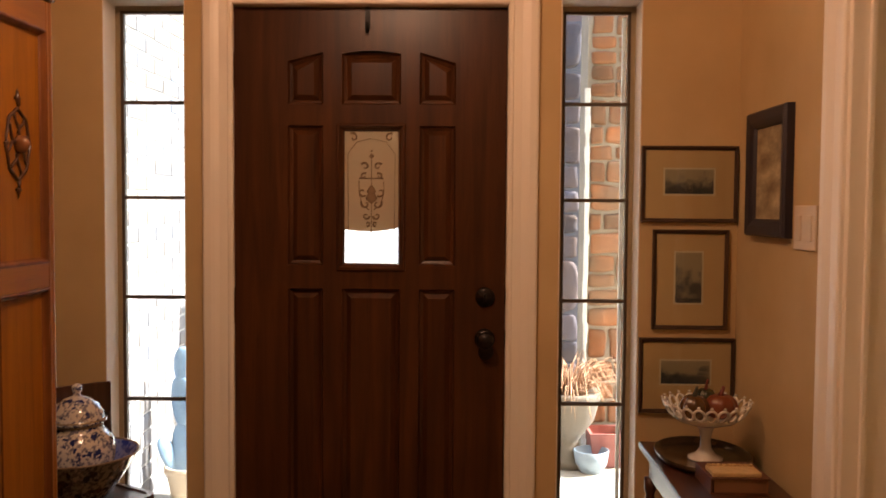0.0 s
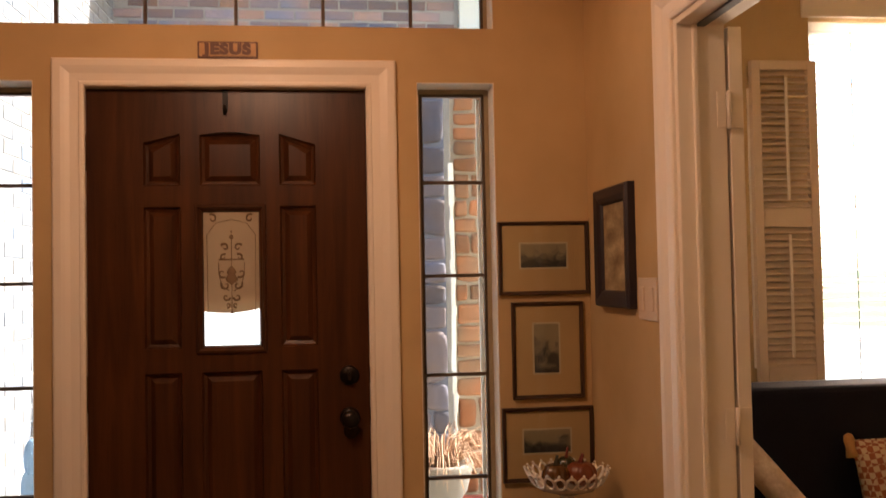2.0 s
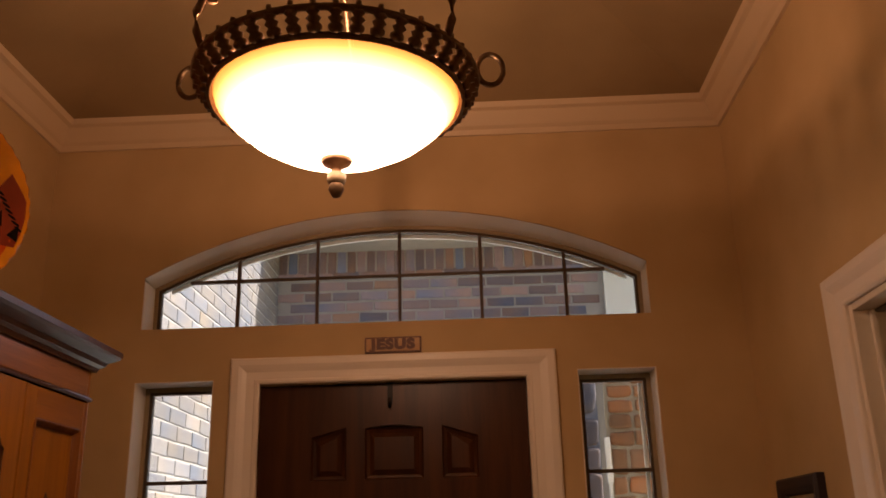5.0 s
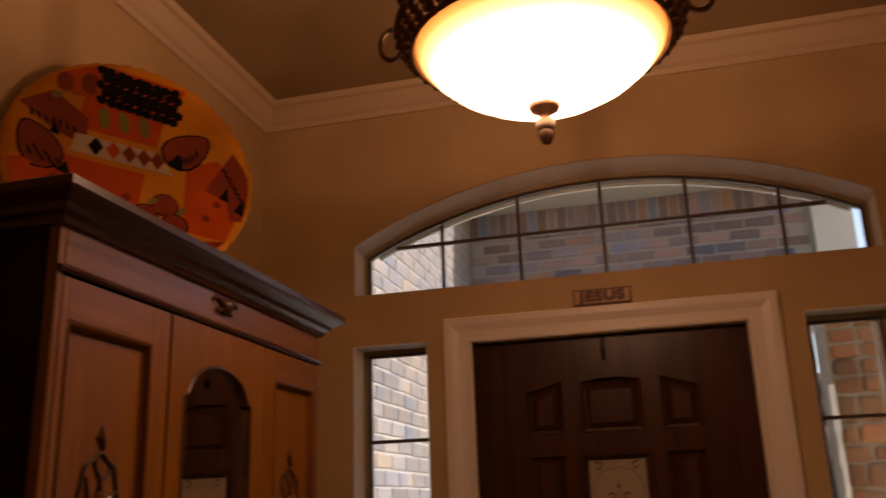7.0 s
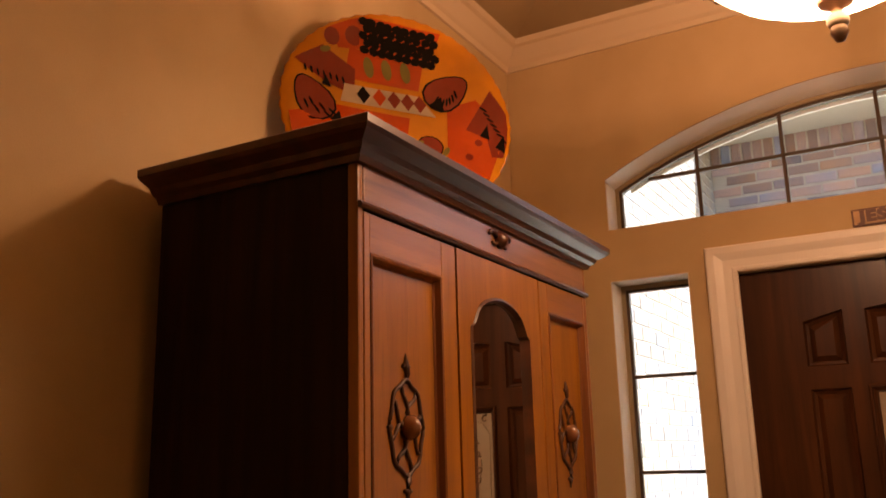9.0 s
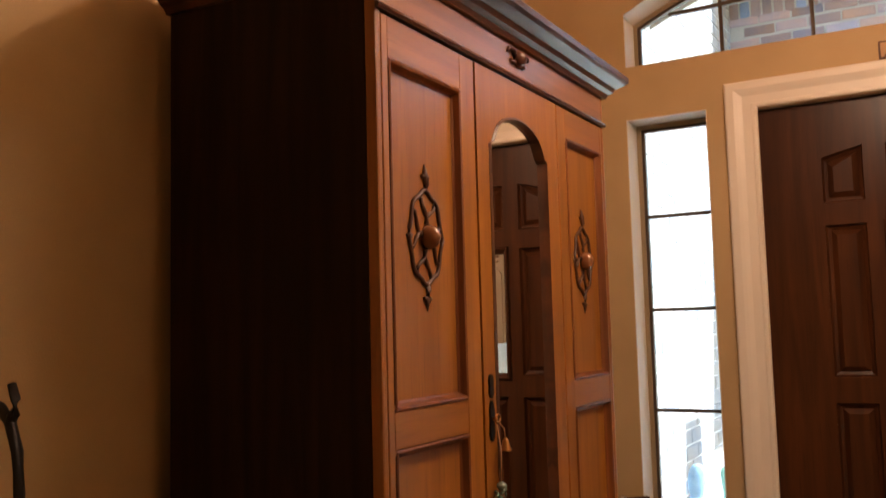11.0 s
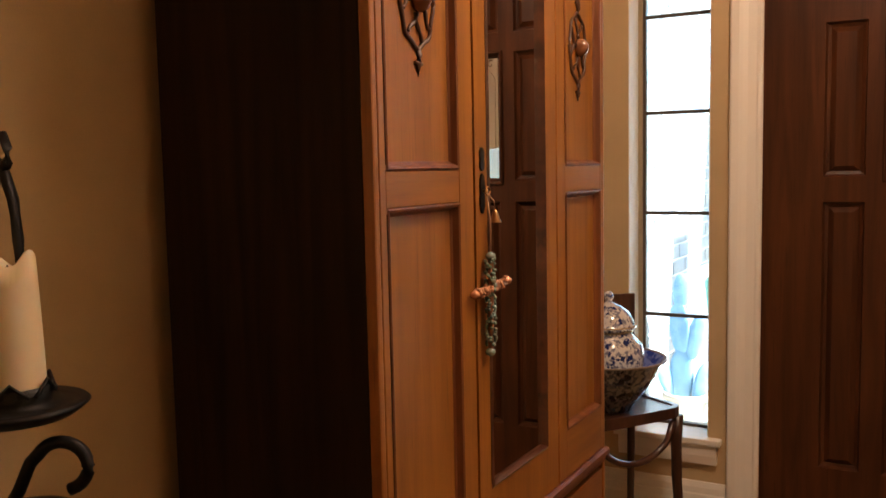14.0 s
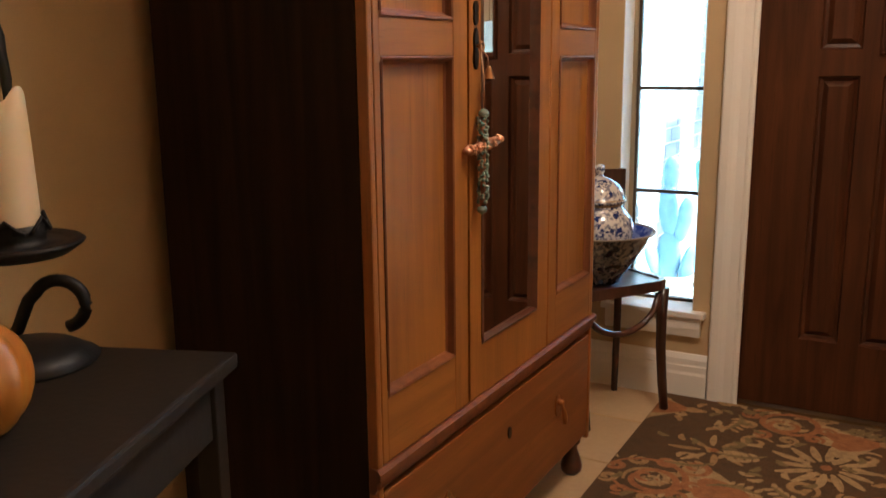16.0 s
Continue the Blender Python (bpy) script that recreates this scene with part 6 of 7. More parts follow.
add_tube(bm, [(CX - 0.002, -1.404 + 0.010 * math.cos(t), 1.190 + 0.008 * math.sin(t)) for t in [2 * math.pi * i / 12 for i in range(13)]], 0.0022, 6)
part("key", bm, BRASS, md, "small brass key")


# ---- porch and garden outside ----
BRICK = mat("brick_mixed", (0.42, 0.205, 0.105), 0.9, vary=1.0, vscale=1.6, second=(0.13, 0.16, 0.24), grain=0.3, gscale=60, bump=0.5, bscale=60, random_v=0.35)
PALE = mat("brick_pale", (0.30, 0.245, 0.195), 0.9, vary=1.0, vscale=2.0, second=(0.13, 0.155, 0.21), grain=0.25, gscale=60, bump=0.5, bscale=60, random_v=0.25)
STONE = mat("field_stone", (0.40, 0.145, 0.055), 0.9, vary=1.0, vscale=3.0, second=(0.22, 0.15, 0.10), grain=0.4, gscale=40, bump=0.6, bscale=30, random_v=0.35)
# joint of the second pier, tinted blue-grey to carry its shade
SHADEJOINT = mat("joint_shade_blue", (0.17, 0.17, 0.20), 0.95, vary=0.4, vscale=12, bump=0.4, bscale=80)
STONEJOINT = mat("stone_joint", (0.36, 0.32, 0.27), 0.95, vary=0.4, vscale=12, bump=0.4, bscale=80)
BEAMJOINT = mat("lintel_joint", (0.34, 0.30, 0.27), 0.95, vary=0.4, vscale=9, bump=0.4, bscale=80)
# stone with the bluish skylit shade of that pier put into its colour
SHADESTONE = mat("stone_shade_blue", (0.095, 0.105, 0.15), 0.9, vary=1.0, vscale=2.5, second=(0.18, 0.115, 0.085), grain=0.4, gscale=40, bump=0.6, bscale=30, random_v=0.3)
MORTAR = mat("mortar", (0.43, 0.42, 0.40), 0.95, vary=0.3, vscale=12, bump=0.4, bscale=80)
CONC = mat("porch_concrete", (0.46, 0.43, 0.38), 0.85, vary=0.3, vscale=3, second=(0.37, 0.34, 0.30), grain=0.2, gscale=80, bump=0.2, bscale=100)
LAWN = mat("lawn", (0.10, 0.15, 0.045), 0.95, vary=0.7, vscale=1.5, second=(0.18, 0.17, 0.07), grain=0.5, gscale=30, bump=0.6, bscale=40)
SOFFIT = mat("soffit_paint", (0.44, 0.43, 0.38), 0.7, vary=0.15, vscale=4)
FOLIAGE = mat("far_foliage", (0.09, 0.085, 0.035), 0.8, vary=0.8, vscale=0.8, second=(0.12, 0.07, 0.03))
g = part("ground", add_box(bm_new(), -260, 260, YW + 0.3, 420, -0.40, -0.20), LAWN)
tagged(g, "grassy front garden reaching into the distance", "ground", kind="structure")
PLX, PBY = -1.20, 3.42        # porch: left wall's face, lintel wall's face
tagged(box("pavement_porch", PLX, 3.2, YW, 4.0, -0.30, -0.03, CONC, bevel=0.01), "pale concrete porch slab", "pavement", kind="structure")
tagged(box("pavement_drive", -12, 14, 4.0, 64, -0.30, -0.19, CONC), "wide pale concrete drive in the sun", "pavement", kind="structure")
wpl = tagged(box("wall_porch_left", PLX - 0.165, PLX, YW, 7.0, -0.3, 4.2, MORTAR), "pale sunlit brick wall beside the porch", "wall", kind="structure")
wpb = tagged(box("wall_porch_beam", PLX, 1.26, PBY, PBY + 0.33, 2.62, 3.80, BEAMJOINT), "mixed brick lintel wall across the front of the porch", "wall", kind="structure")
tagged(box("ceiling_porch_eave", PLX, 2.4, 2.95, PBY + 0.4, 3.66, 3.80, SOFFIT), "painted eave board above the brick lintel", "eave", kind="structure")
tagged(box("trim_porch_post", 1.26, 1.52, PBY - 0.06, PBY + 0.3, 2.62, 3.66, mat("white_post", (0.62, 0.60, 0.54), 0.6, vary=0.1)), "white painted post top under the eave", "trim", kind="structure")
# added slab, never in view, sized to keep direct sun off the entrance windows
tagged(box("ceiling_sun_blocker", PLX - 0.16, 3.2, YW, 1.10, 3.90, 4.00, SOFFIT), "unseen slab added to keep the sun off the windows", "ceiling", kind="structure")
wpr = tagged(box("wall_pier", 1.012, 1.62, 2.115, 2.42, -0.2, 2.72, STONEJOINT), "rough field stone pier at the porch edge", "wall", kind="structure")
wpg = tagged(box("wall_pier_shaded", 0.55, 1.088, 2.98, 3.40, -0.2, 2.62, SHADEJOINT), "stone pier under the lintel, blue-grey shade put into its colour", "wall", kind="structure")
random.seed(7)
# ragged strip on the field stone pier's near corner, lit edge put into pale colour
rq = random.Random(12)
bm = bm_new()
z = -0.03
while z < 2.02:
    h = rq.uniform(0.05, 0.13)
    add_box(bm, 1.002 + rq.uniform(-0.006, 0.004), 1.026 + rq.uniform(-0.004, 0.008), 2.100, 2.122, z, z + h + 0.004, 0.004, 1)
    z += h
part("corner_mortar", bm, mat("bright_edge_pale", (0.82, 0.82, 0.82), 0.9, vary=0.2, vscale=20, bump=0.5, bscale=80), wpr, "ragged corner strip, the bright lit edge put into its colour")


def rough_block(sx, sy, sz, name, seed):
    """A pillowed block with uneven corners, face towards -y, for sharing."""
    rnd = random.Random(seed)
    bm = bm_new()
    k = min(sx, sz) * 0.10
    fr = [(-sx / 2, -sz / 2), (sx / 2, -sz / 2), (sx / 2, sz / 2), (-sx / 2, sz / 2)]
    j = [(rnd.uniform(-k, k) * 0.5, rnd.uniform(-k, k) * 0.5) for _ in fr]
    rows = []
    for inset, y in ((0, 0), (0, -sy * 0.6), (k * 0.9, -sy)):
        ring = []
        for (x, z), (a, b) in zip(fr, j):
            ring.append(bm.verts.new((x + a - math.copysign(inset, x), y, z + b - math.copysign(inset, z))))
        rows.append(ring)
    for a, b in zip(rows, rows[1:]):
        for i in range(4):
            bm.faces.new((a[i], a[(i + 1) % 4], b[(i + 1) % 4], b[i]))
    bm.faces.new(rows[-1])
    bmesh.ops.recalc_face_normals(bm, faces=bm.faces)
    me = bpy.data.meshes.new(name)
    bm.to_mesh(me)
    bm.free()
    return me


def lay(name, me, material, parent, m):
    if not me.materials:
        me.materials.append(material)
    ob = new(name, me)
    ob.parent = parent
    ob.matrix_parent_inverse = parent.matrix_basis.inverted()
    ob.matrix_basis = m
    return ob


def hedge(name, x0, x1, y0, y1, z0, z1, n, size, label):
    """Far trees: many small leaf clumps in an uneven mass with gaps."""
    rnd = random.Random(3)
    verts, faces = [], []
    crowns = [(rnd.uniform(x0, x1), rnd.uniform(y0, y1), rnd.uniform(0.55, 1.0)) for _ in range(26)]
    for _ in range(n):
        cx, cy, k = rnd.choice(crowns)
        a, r, h = rnd.uniform(0, 6.28), (z1 - z0) * 0.42 * math.sqrt(rnd.random()), rnd.uniform(0.0, 1.0)
        p = Vector((cx + r * math.cos(a), cy + r * 0.6 * math.sin(a), z0 + (z1 - z0) * k * h))
        s = size * rnd.uniform(0.5, 1.3)
        u, v = Vector((rnd.uniform(-1, 1), rnd.uniform(-1, 1), rnd.uniform(-1, 1))).normalized() * s, Vector((rnd.uniform(-1, 1), rnd.uniform(-1, 1), rnd.uniform(-1, 1))).normalized() * s
        b = len(verts)
        verts += [p - u, p + v, p + u, p - v * 0.6]
        faces.append((b, b + 1, b + 2, b + 3))
    me = bpy.data.meshes.new(name)
    me.from_pydata(verts, [], faces)
    me.materials.append(FOLIAGE)
    return tagged(new(name, me), label, "trees", kind="stuff")


hedge("far_trees", -30, 30, 66, 76, -0.2, 11.0, 9000, 0.75, "brown-green trees far across the drive")

# planters on the porch
TERRA = mat("urn_stone", (0.20, 0.17, 0.14), 0.9, vary=0.7, vscale=12, second=(0.16, 0.135, 0.105), bump=0.4, bscale=60)
DRY = mat("dry_plant", (0.48, 0.28, 0.17), 0.85, vary=0.5, vscale=20)
ur = thing("stone_urn", (0.90, 1.88, -0.03), "weathered stone urn with a dried drooping plant", "planter")
bm = bm_new()
add_lathe(bm, [(0.0, 0.0), (0.11, 0.0), (0.11, 0.05), (0.065, 0.09), (0.055, 0.14), (0.09, 0.19), (0.14, 0.26), (0.165, 0.36), (0.18, 0.40), (0.17, 0.42), (0.15, 0.40), (0.0, 0.38)], 28, (0.90, 1.88, -0.03), False)
part("urn", bm, TERRA, ur, smooth=True)
rnd = random.Random(5)
bm = bm_new()
for i in range(240):
    a, l = rnd.uniform(0, 6.28), rnd.uniform(0.14, 0.34)
    u = Vector((math.cos(a), math.sin(a), 0))
    up_, out = rnd.uniform(0.3, 1.0), rnd.uniform(0.25, 1.0)
    b0 = Vector((0.90, 1.88, 0.36)) + u * rnd.uniform(0, 0.09)
    add_tube(bm, [b0, b0 + u * l * out * 0.3 + Vector((0, 0, l * up_ * 0.6)), b0 + u * l * out * 0.7 + Vector((0, 0, l * up_ * 0.75)), b0 + u * l * out + Vector((0, 0, l * up_ * 0.75 - l * out * 0.55))], 0.0035, 4, [1, 0.9, 0.8, 0.4])
part("dried_stems", bm, DRY, ur, "dry tan drooping stems")
rp_ = thing("red_planter", (1.13, 1.90, -0.03), "dusty red square planter on the porch", "planter")
bm = bm_new()
v = [bm.verts.new((1.12 + sx * w, 1.92 + sy * w, z)) for z, w in ((-0.03, 0.085), (0.16, 0.11), (0.16, 0.095), (0.10, 0.09)) for sx, sy in ((-1, -1), (1, -1), (1, 1), (-1, 1))]
for r in range(3):
    for i in range(4):
        bm.faces.new((v[4 * r + i], v[4 * r + (i + 1) % 4], v[4 * r + 4 + (i + 1) % 4], v[4 * r + 4 + i]))
bm.faces.new(v[12:16])
bm.faces.new(v[0:4])
part("pot", bm, mat("red_clay", (0.34, 0.12, 0.10), 0.8, vary=0.4, vscale=14), rp_)
bp_ = thing("blue_pot", (1.02, 1.75, -0.03), "low pale blue glazed pot on the porch", "planter")
bm = bm_new()
add_lathe(bm, [(0.0, 0.0), (0.055, 0.0), (0.085, 0.05), (0.095, 0.12), (0.088, 0.12), (0.075, 0.06), (0.0, 0.04)], 24, (1.01, 1.76, -0.03), False)
part("pot", bm, mat("blue_glaze", (0.30, 0.38, 0.46), 0.3, vary=0.4, vscale=12), bp_, smooth=True)
# pad cactus and a leaning column cactus beside the left wall
SUCC = mat("blue_cactus", (0.26, 0.40, 0.56), 0.6, vary=0.8, vscale=18, second=(0.13, 0.24, 0.42), grain=0.3, gscale=70, bump=0.3, bscale=60)
GRNC = mat("green_cactus", (0.22, 0.42, 0.34), 0.6, vary=0.5, vscale=14, bump=0.2, bscale=60)
CLAY = mat("clay_pot", (0.52, 0.42, 0.32), 0.85, vary=0.4, vscale=12)
ag = thing("pad_cactus", (-1.00, 1.22, -0.03), "blue-grey pad cactus in a clay pot by the brick wall", "plant")
bm = bm_new()
add_lathe(bm, [(0.0, 0.0), (0.075, 0.0), (0.100, 0.14), (0.110, 0.14), (0.110, 0.17), (0.094, 0.17), (0.088, 0.13), (0.0, 0.13)], 24, (-1.00, 1.22, -0.03), False)
part("pot", bm, CLAY, ag, smooth=True)


def pad(c, w, h, az_, lean):
    """A flat fleshy cactus pad standing on its narrow end, dotted with small bumps."""
    bm = bm_new()
    m = Matrix.Translation(c) @ Matrix.Rotation(az_, 4, "Z") @ Matrix.Rotation(lean, 4, "Y")
    rows, nn = [], 14
    for j in range(11):
        p = math.pi * j / 10
        k = math.sin(p) ** 0.8 * (0.72 + 0.28 * (j / 10))
        rows.append([bm.verts.new(m @ Vector((w / 2 * k * math.cos(2 * math.pi * i / nn), 0.016 * k * math.sin(2 * math.pi * i / nn), h / 2 - h / 2 * math.cos(p)))) for i in range(nn)])
    for a_, b_ in zip(rows, rows[1:]):
        for i in range(nn):
            bm.faces.new((a_[i], a_[(i + 1) % nn], b_[(i + 1) % nn], b_[i])).smooth = True
    bmesh.ops.remove_doubles(bm, verts=bm.verts, dist=1e-5)
    for i in range(9):
        q = m @ Vector((w * 0.30 * math.cos(i * 2.4), -0.015, h * (0.2 + 0.07 * i)))
        add_lathe(bm, [(0.0, -0.003), (0.004, 0.0), (0.0, 0.003)], 5, q, False)
    return part("pad", bm, SUCC, ag)


for dx, z, w, h, az_, lean in ((-0.02, 0.085, 0.13, 0.26, 0.1, 0.0), (0.045, 0.10, 0.10, 0.20, 0.5, 0.35), (-0.025, 0.32, 0.12, 0.25, -0.2, -0.05), (0.025, 0.30, 0.095, 0.22, 0.3, 0.20), (-0.03, 0.54, 0.095, 0.17, 0.2, 0.08), (-0.06, 0.11, 0.09, 0.19, 0.8, -0.4)):
    pad(Vector((-1.00 + dx, 1.22, z)), w, h, az_, lean)
ca = thing("column_cactus", (-0.84, 1.30, -0.03), "slim green column cactus leaning in a clay pot", "plant")
bm = bm_new()
add_lathe(bm, [(0.0, 0.0), (0.055, 0.0), (0.075, 0.12), (0.066, 0.12), (0.0, 0.10)], 20, (-0.84, 1.30, -0.03), False)
part("pot", bm, CLAY, ca, smooth=True)
bm = bm_new()
add_tube(bm, [(-0.84, 1.30, 0.05), (-0.855, 1.30, 0.22), (-0.875, 1.30, 0.42), (-0.897, 1.30, 0.60), (-0.907, 1.30, 0.665), (-0.910, 1.30, 0.685), (-0.911, 1.30, 0.692)], 0.031, 14, [1.05, 1, 1, 0.95, 0.85, 0.55, 0.15])
part("stem", bm, GRNC, ca, smooth=True)


# ---- side room ----
lf = thing("door_2", (1.345, -0.84, 0), "white panelled door folded back into the side room", "door", "", "structure")
box("door_leaf", 1.352, 1.388, -0.845, -0.070, 0.012, 2.030, TRIM, lf, bevel=0.003)
for z in (1.815, 1.02, 0.22):
    bm = bm_new()
    add_box(bm, 1.314, 1.338, -0.8535, -0.8505, z - 0.045, z + 0.045, 0.001)
    add_box(bm, 1.352, 1.386, -0.8485, -0.8455, z - 0.045, z + 0.045, 0.001)
    add_lathe(bm, [(0.0, -0.048), (0.006, -0.047), (0.006, 0.047), (0, 0.048)], 12, (1.346, -0.853, z))
    part("hinge", bm, TRIM, lf, "painted butt hinge")
tagged(box("trim_side_casing", XR + WT, XR + WT + 0.012, OY1 + 0.004, OY1 + 0.080, 0, OZ + 0.07, TRIM, bevel=0.003), "white casing on the side room's face", "trim", kind="structure")

SHUT = mat("shutter_paint", (0.66, 0.54, 0.42), 0.5, vary=0.15, vscale=10, second=(0.58, 0.46, 0.34))
sh = thing("louvred_shutter", (2.06, SWY, 1.0), "cream louvred shutter folded beside the bright window", "shutter")
sx0, sx1, sz0, sz1 = 1.925, 2.186, 0.935, 2.205
yA, yB = SWY - 0.045, SWY - 0.018
bm = bm_new()
for a, b, c, d in ((sx0, sx0 + 0.035, sz0, sz1), (sx1 - 0.035, sx1, sz0, sz1), (sx0 + 0.035, sx1 - 0.035, sz0, 1.045), (sx0 + 0.035, sx1 - 0.035, 1.570, 1.640), (sx0 + 0.035, sx1 - 0.035, 2.170, sz1)):
    add_box(bm, a, b, yA, yB, c, d, 0.002, 1)
part("frame", bm, SHUT, sh)
for lo, hi in ((1.045, 1.570), (1.640, 2.170)):
    nn = int((hi - lo) / 0.0262)
    for i in range(nn):
        z = lo + (i + 0.5) * (hi - lo) / nn
        bm = bm_new()
        add_box(bm, sx0 + 0.036, sx1 - 0.036, -0.0165, 0.0165, -0.003, 0.003, 0.0015, 1)
        bm.transform(Matrix.Translation((0, (yA + yB) / 2, z)) @ Matrix.Rotation(radians(38), 4, "X"))
        part("slat", bm, SHUT, sh)
    box("tilt_rod", 2.052, 2.062, yA - 0.013, yA - 0.005, lo + 0.03, hi - 0.03, TRIM, sh, bevel=0.002)
box("wall_mount", sx0, sx0 + 0.03, yB, SWY, sz0 + 0.1, sz1 - 0.1, TRIM, sh)

w4 = thing("window_4", (2.9, SWY, SW[2]), "bright side room window with white slatted blinds", "window", "", "structure")
bm = bm_new()
outline_frame(bm, [(SW[0], SW[2]), (SW[1], SW[2]), (SW[1], SW[3]), (SW[0], SW[3])], 0.03, SWY + 0.05, SWY + 0.09)
part("window_frame", bm, TRIM, w4)
box("head_casing", SW[0] - 0.03, SW[1] + 0.03, SWY - 0.02, SWY, SW[3], SW[3] + 0.075, TRIM, w4, bevel=0.003)
box("window_sill", SW[0] - 0.03, SW[1] + 0.03, SWY - 0.04, SWY + 0.05, SW[2] - 0.025, SW[2], TRIM, w4, bevel=0.004)
box("meeting_rail", SW[0] + 0.03, SW[1] - 0.03, SWY + 0.05, SWY + 0.08, 1.318, 1.342, TRIM, w4)
p = box("pane", SW[0] + 0.03, SW[1] - 0.03, SWY + 0.082, SWY + 0.085, SW[2] + 0.03, SW[3] - 0.03, GLASS, w4)
p.visible_shadow = False
day.matrix_world = look(((SW[0] + SW[1]) / 2, SWY + 0.100, (SW[2] + SW[3]) / 2), ((SW[0] + SW[1]) / 2, SWY - 1.0, (SW[2] + SW[3]) / 2 - 0.001))
BLIND = bpy.data.materials.new("blind_white")
BLIND.use_nodes = True
N, L = BLIND.node_tree.nodes, BLIND.node_tree.links
d_, t_, x_ = N.new("ShaderNodeBsdfDiffuse"), N.new("ShaderNodeBsdfTranslucent"), N.new("ShaderNodeMixShader")
d_.inputs[0].default_value = t_.inputs[0].default_value = (0.86, 0.86, 0.84, 1)
x_.inputs[0].default_value = 0.6
L.new(d_.outputs[0], x_.inputs[1]), L.new(t_.outputs[0], x_.inputs[2]), L.new(x_.outputs[0], N["Material Output"].inputs[0])
bl = thing("window_blind", (2.9, SWY + 0.02, SW[2]), "white slatted blind over the side room window", "blind")
for i in range(35):
    z = 0.965 + i * 0.040
    bm = bm_new()
    add_box(bm, SW[0] + 0.012, SW[1] - 0.012, -0.021, 0.021, -0.0012, 0.0012)
    bm.transform(Matrix.Translation((0, SWY + 0.028, z)) @ Matrix.Rotation(radians(-10), 4, "X"))
    part("slat", bm, BLIND, bl)
for x in (2.36, 2.95, 3.5):
    box("ladder_cord", x - 0.002, x + 0.002, SWY + 0.004, SWY + 0.006, 0.96, 2.33, mat("cord_grey", (0.25, 0.25, 0.25), 0.8) if x < 2.5 else bpy.data.materials["cord_grey"], bl)
box("head_rail", SW[0] + 0.01, SW[1] - 0.01, SWY + 0.015, SWY + 0.046, 2.335, 2.370, BLIND, bl, bevel=0.002)

NAVY = mat("navy_velvet", (0.006, 0.006, 0.013), 0.8, vary=0.5, vscale=6, second=(0.010, 0.010, 0.02), bump=0.2, bscale=200, spec=0.2)
so = thing("sofa", (2.4, -0.65, 0), "dark navy high-backed sofa under the window", "sofa")
box("backrest", 1.46, 3.60, -0.46, -0.28, 0.16, 1.055, NAVY, so, bevel=0.03, seg=4)
box("seat", 1.60, 3.46, -1.02, -0.46, 0.22, 0.46, NAVY, so, bevel=0.04, seg=4)
box("arm", 1.46, 1.60, -1.02, -0.46, 0.16, 0.66, NAVY, so, bevel=0.04, seg=4)
box("arm", 3.46, 3.60, -1.02, -0.46, 0.16, 0.66, NAVY, so, bevel=0.04, seg=4)
for x in (1.52, 3.54):
    for y in (-0.96, -0.34):
        bm = bm_new()
        add_lathe(bm, [(0.0, 0.0), (0.02, 0.0), (0.03, 0.16), (0.03, 0.17), (0.0, 0.17)], 14, (x, y, 0))
        part("foot", bm, MAHO, so)


def cushion(name, c, w, h, d, rot, material, label, corners=None):
    """A stuffed square cushion with pinched corners."""
    t = thing(name, c, label, "cushion")
    bm = bm_new()
    n = 14
    sides = []
    for s in (1, -1):
        g_ = []
        for i in range(n + 1):
            row = []
            for j in range(n + 1):
                u, v = 2 * i / n - 1, 2 * j / n - 1
                k = (1 - u ** 4) * (1 - v ** 4)
                pin = 1 - 0.07 * (1 - abs(u * v))
                row.append(bm.verts.new((u * w / 2 * (pin if abs(u) == 1 else 1), s * d / 2 * k ** 0.6, v * h / 2 * (pin if abs(v) == 1 else 1))))
            g_.append(row)
        sides.append(g_)
    for g_ in sides:
        for i in range(n):
            for j in range(n):
                bm.faces.new((g_[i][j], g_[i + 1][j], g_[i + 1][j + 1], g_[i][j + 1])).smooth = True
    bmesh.ops.remove_doubles(bm, verts=bm.verts, dist=1e-5)
    m = Matrix.Translation(c) @ rot
    bm.transform(m)
    part("cover", bm, material, t)
    if corners:
        for k, (u, v) in enumerate(corners):
            bm = bm_new()
            q = Vector((u * w / 2, 0, v * h / 2))
            add_lathe(bm, [(0.0, 0.02), (0.012, 0.015), (0.016, 0.0), (0.013, -0.02), (0.018, -0.05), (0.0, -0.052)], 12, q, False)
            bm.transform(m)
            part("tassel", bm, mat("tassel_gold", (0.45, 0.24, 0.07), 0.7, vary=0.4, vscale=60) if k == 0 else bpy.data.materials["tassel_gold"], t, "golden corner tassel")
    return t


def gingham(name):
    """Red-brown and cream woven checks."""
    m = bpy.data.materials.new(name)
    m.use_nodes = True
    N, L = m.node_tree.nodes, m.node_tree.links
    tc, ck, mp = N.new("ShaderNodeTexCoord"), N.new("ShaderNodeTexChecker"), N.new("ShaderNodeMapping")
    mp.inputs["Rotation"].default_value = (0.0, 0.35, 0.55)
    L.new(tc.outputs["Object"], mp.inputs[0]), L.new(mp.outputs[0], ck.inputs["Vector"])
    ck.inputs["Color1"].default_value, ck.inputs["Color2"].default_value, ck.inputs["Scale"].default_value = (0.30, 0.09, 0.035, 1), (0.58, 0.46, 0.30, 1), 62
    L.new(ck.outputs[0], N["Principled BSDF"].inputs["Base Color"])
    N["Principled BSDF"].inputs["Roughness"].default_value = 0.85
    return m


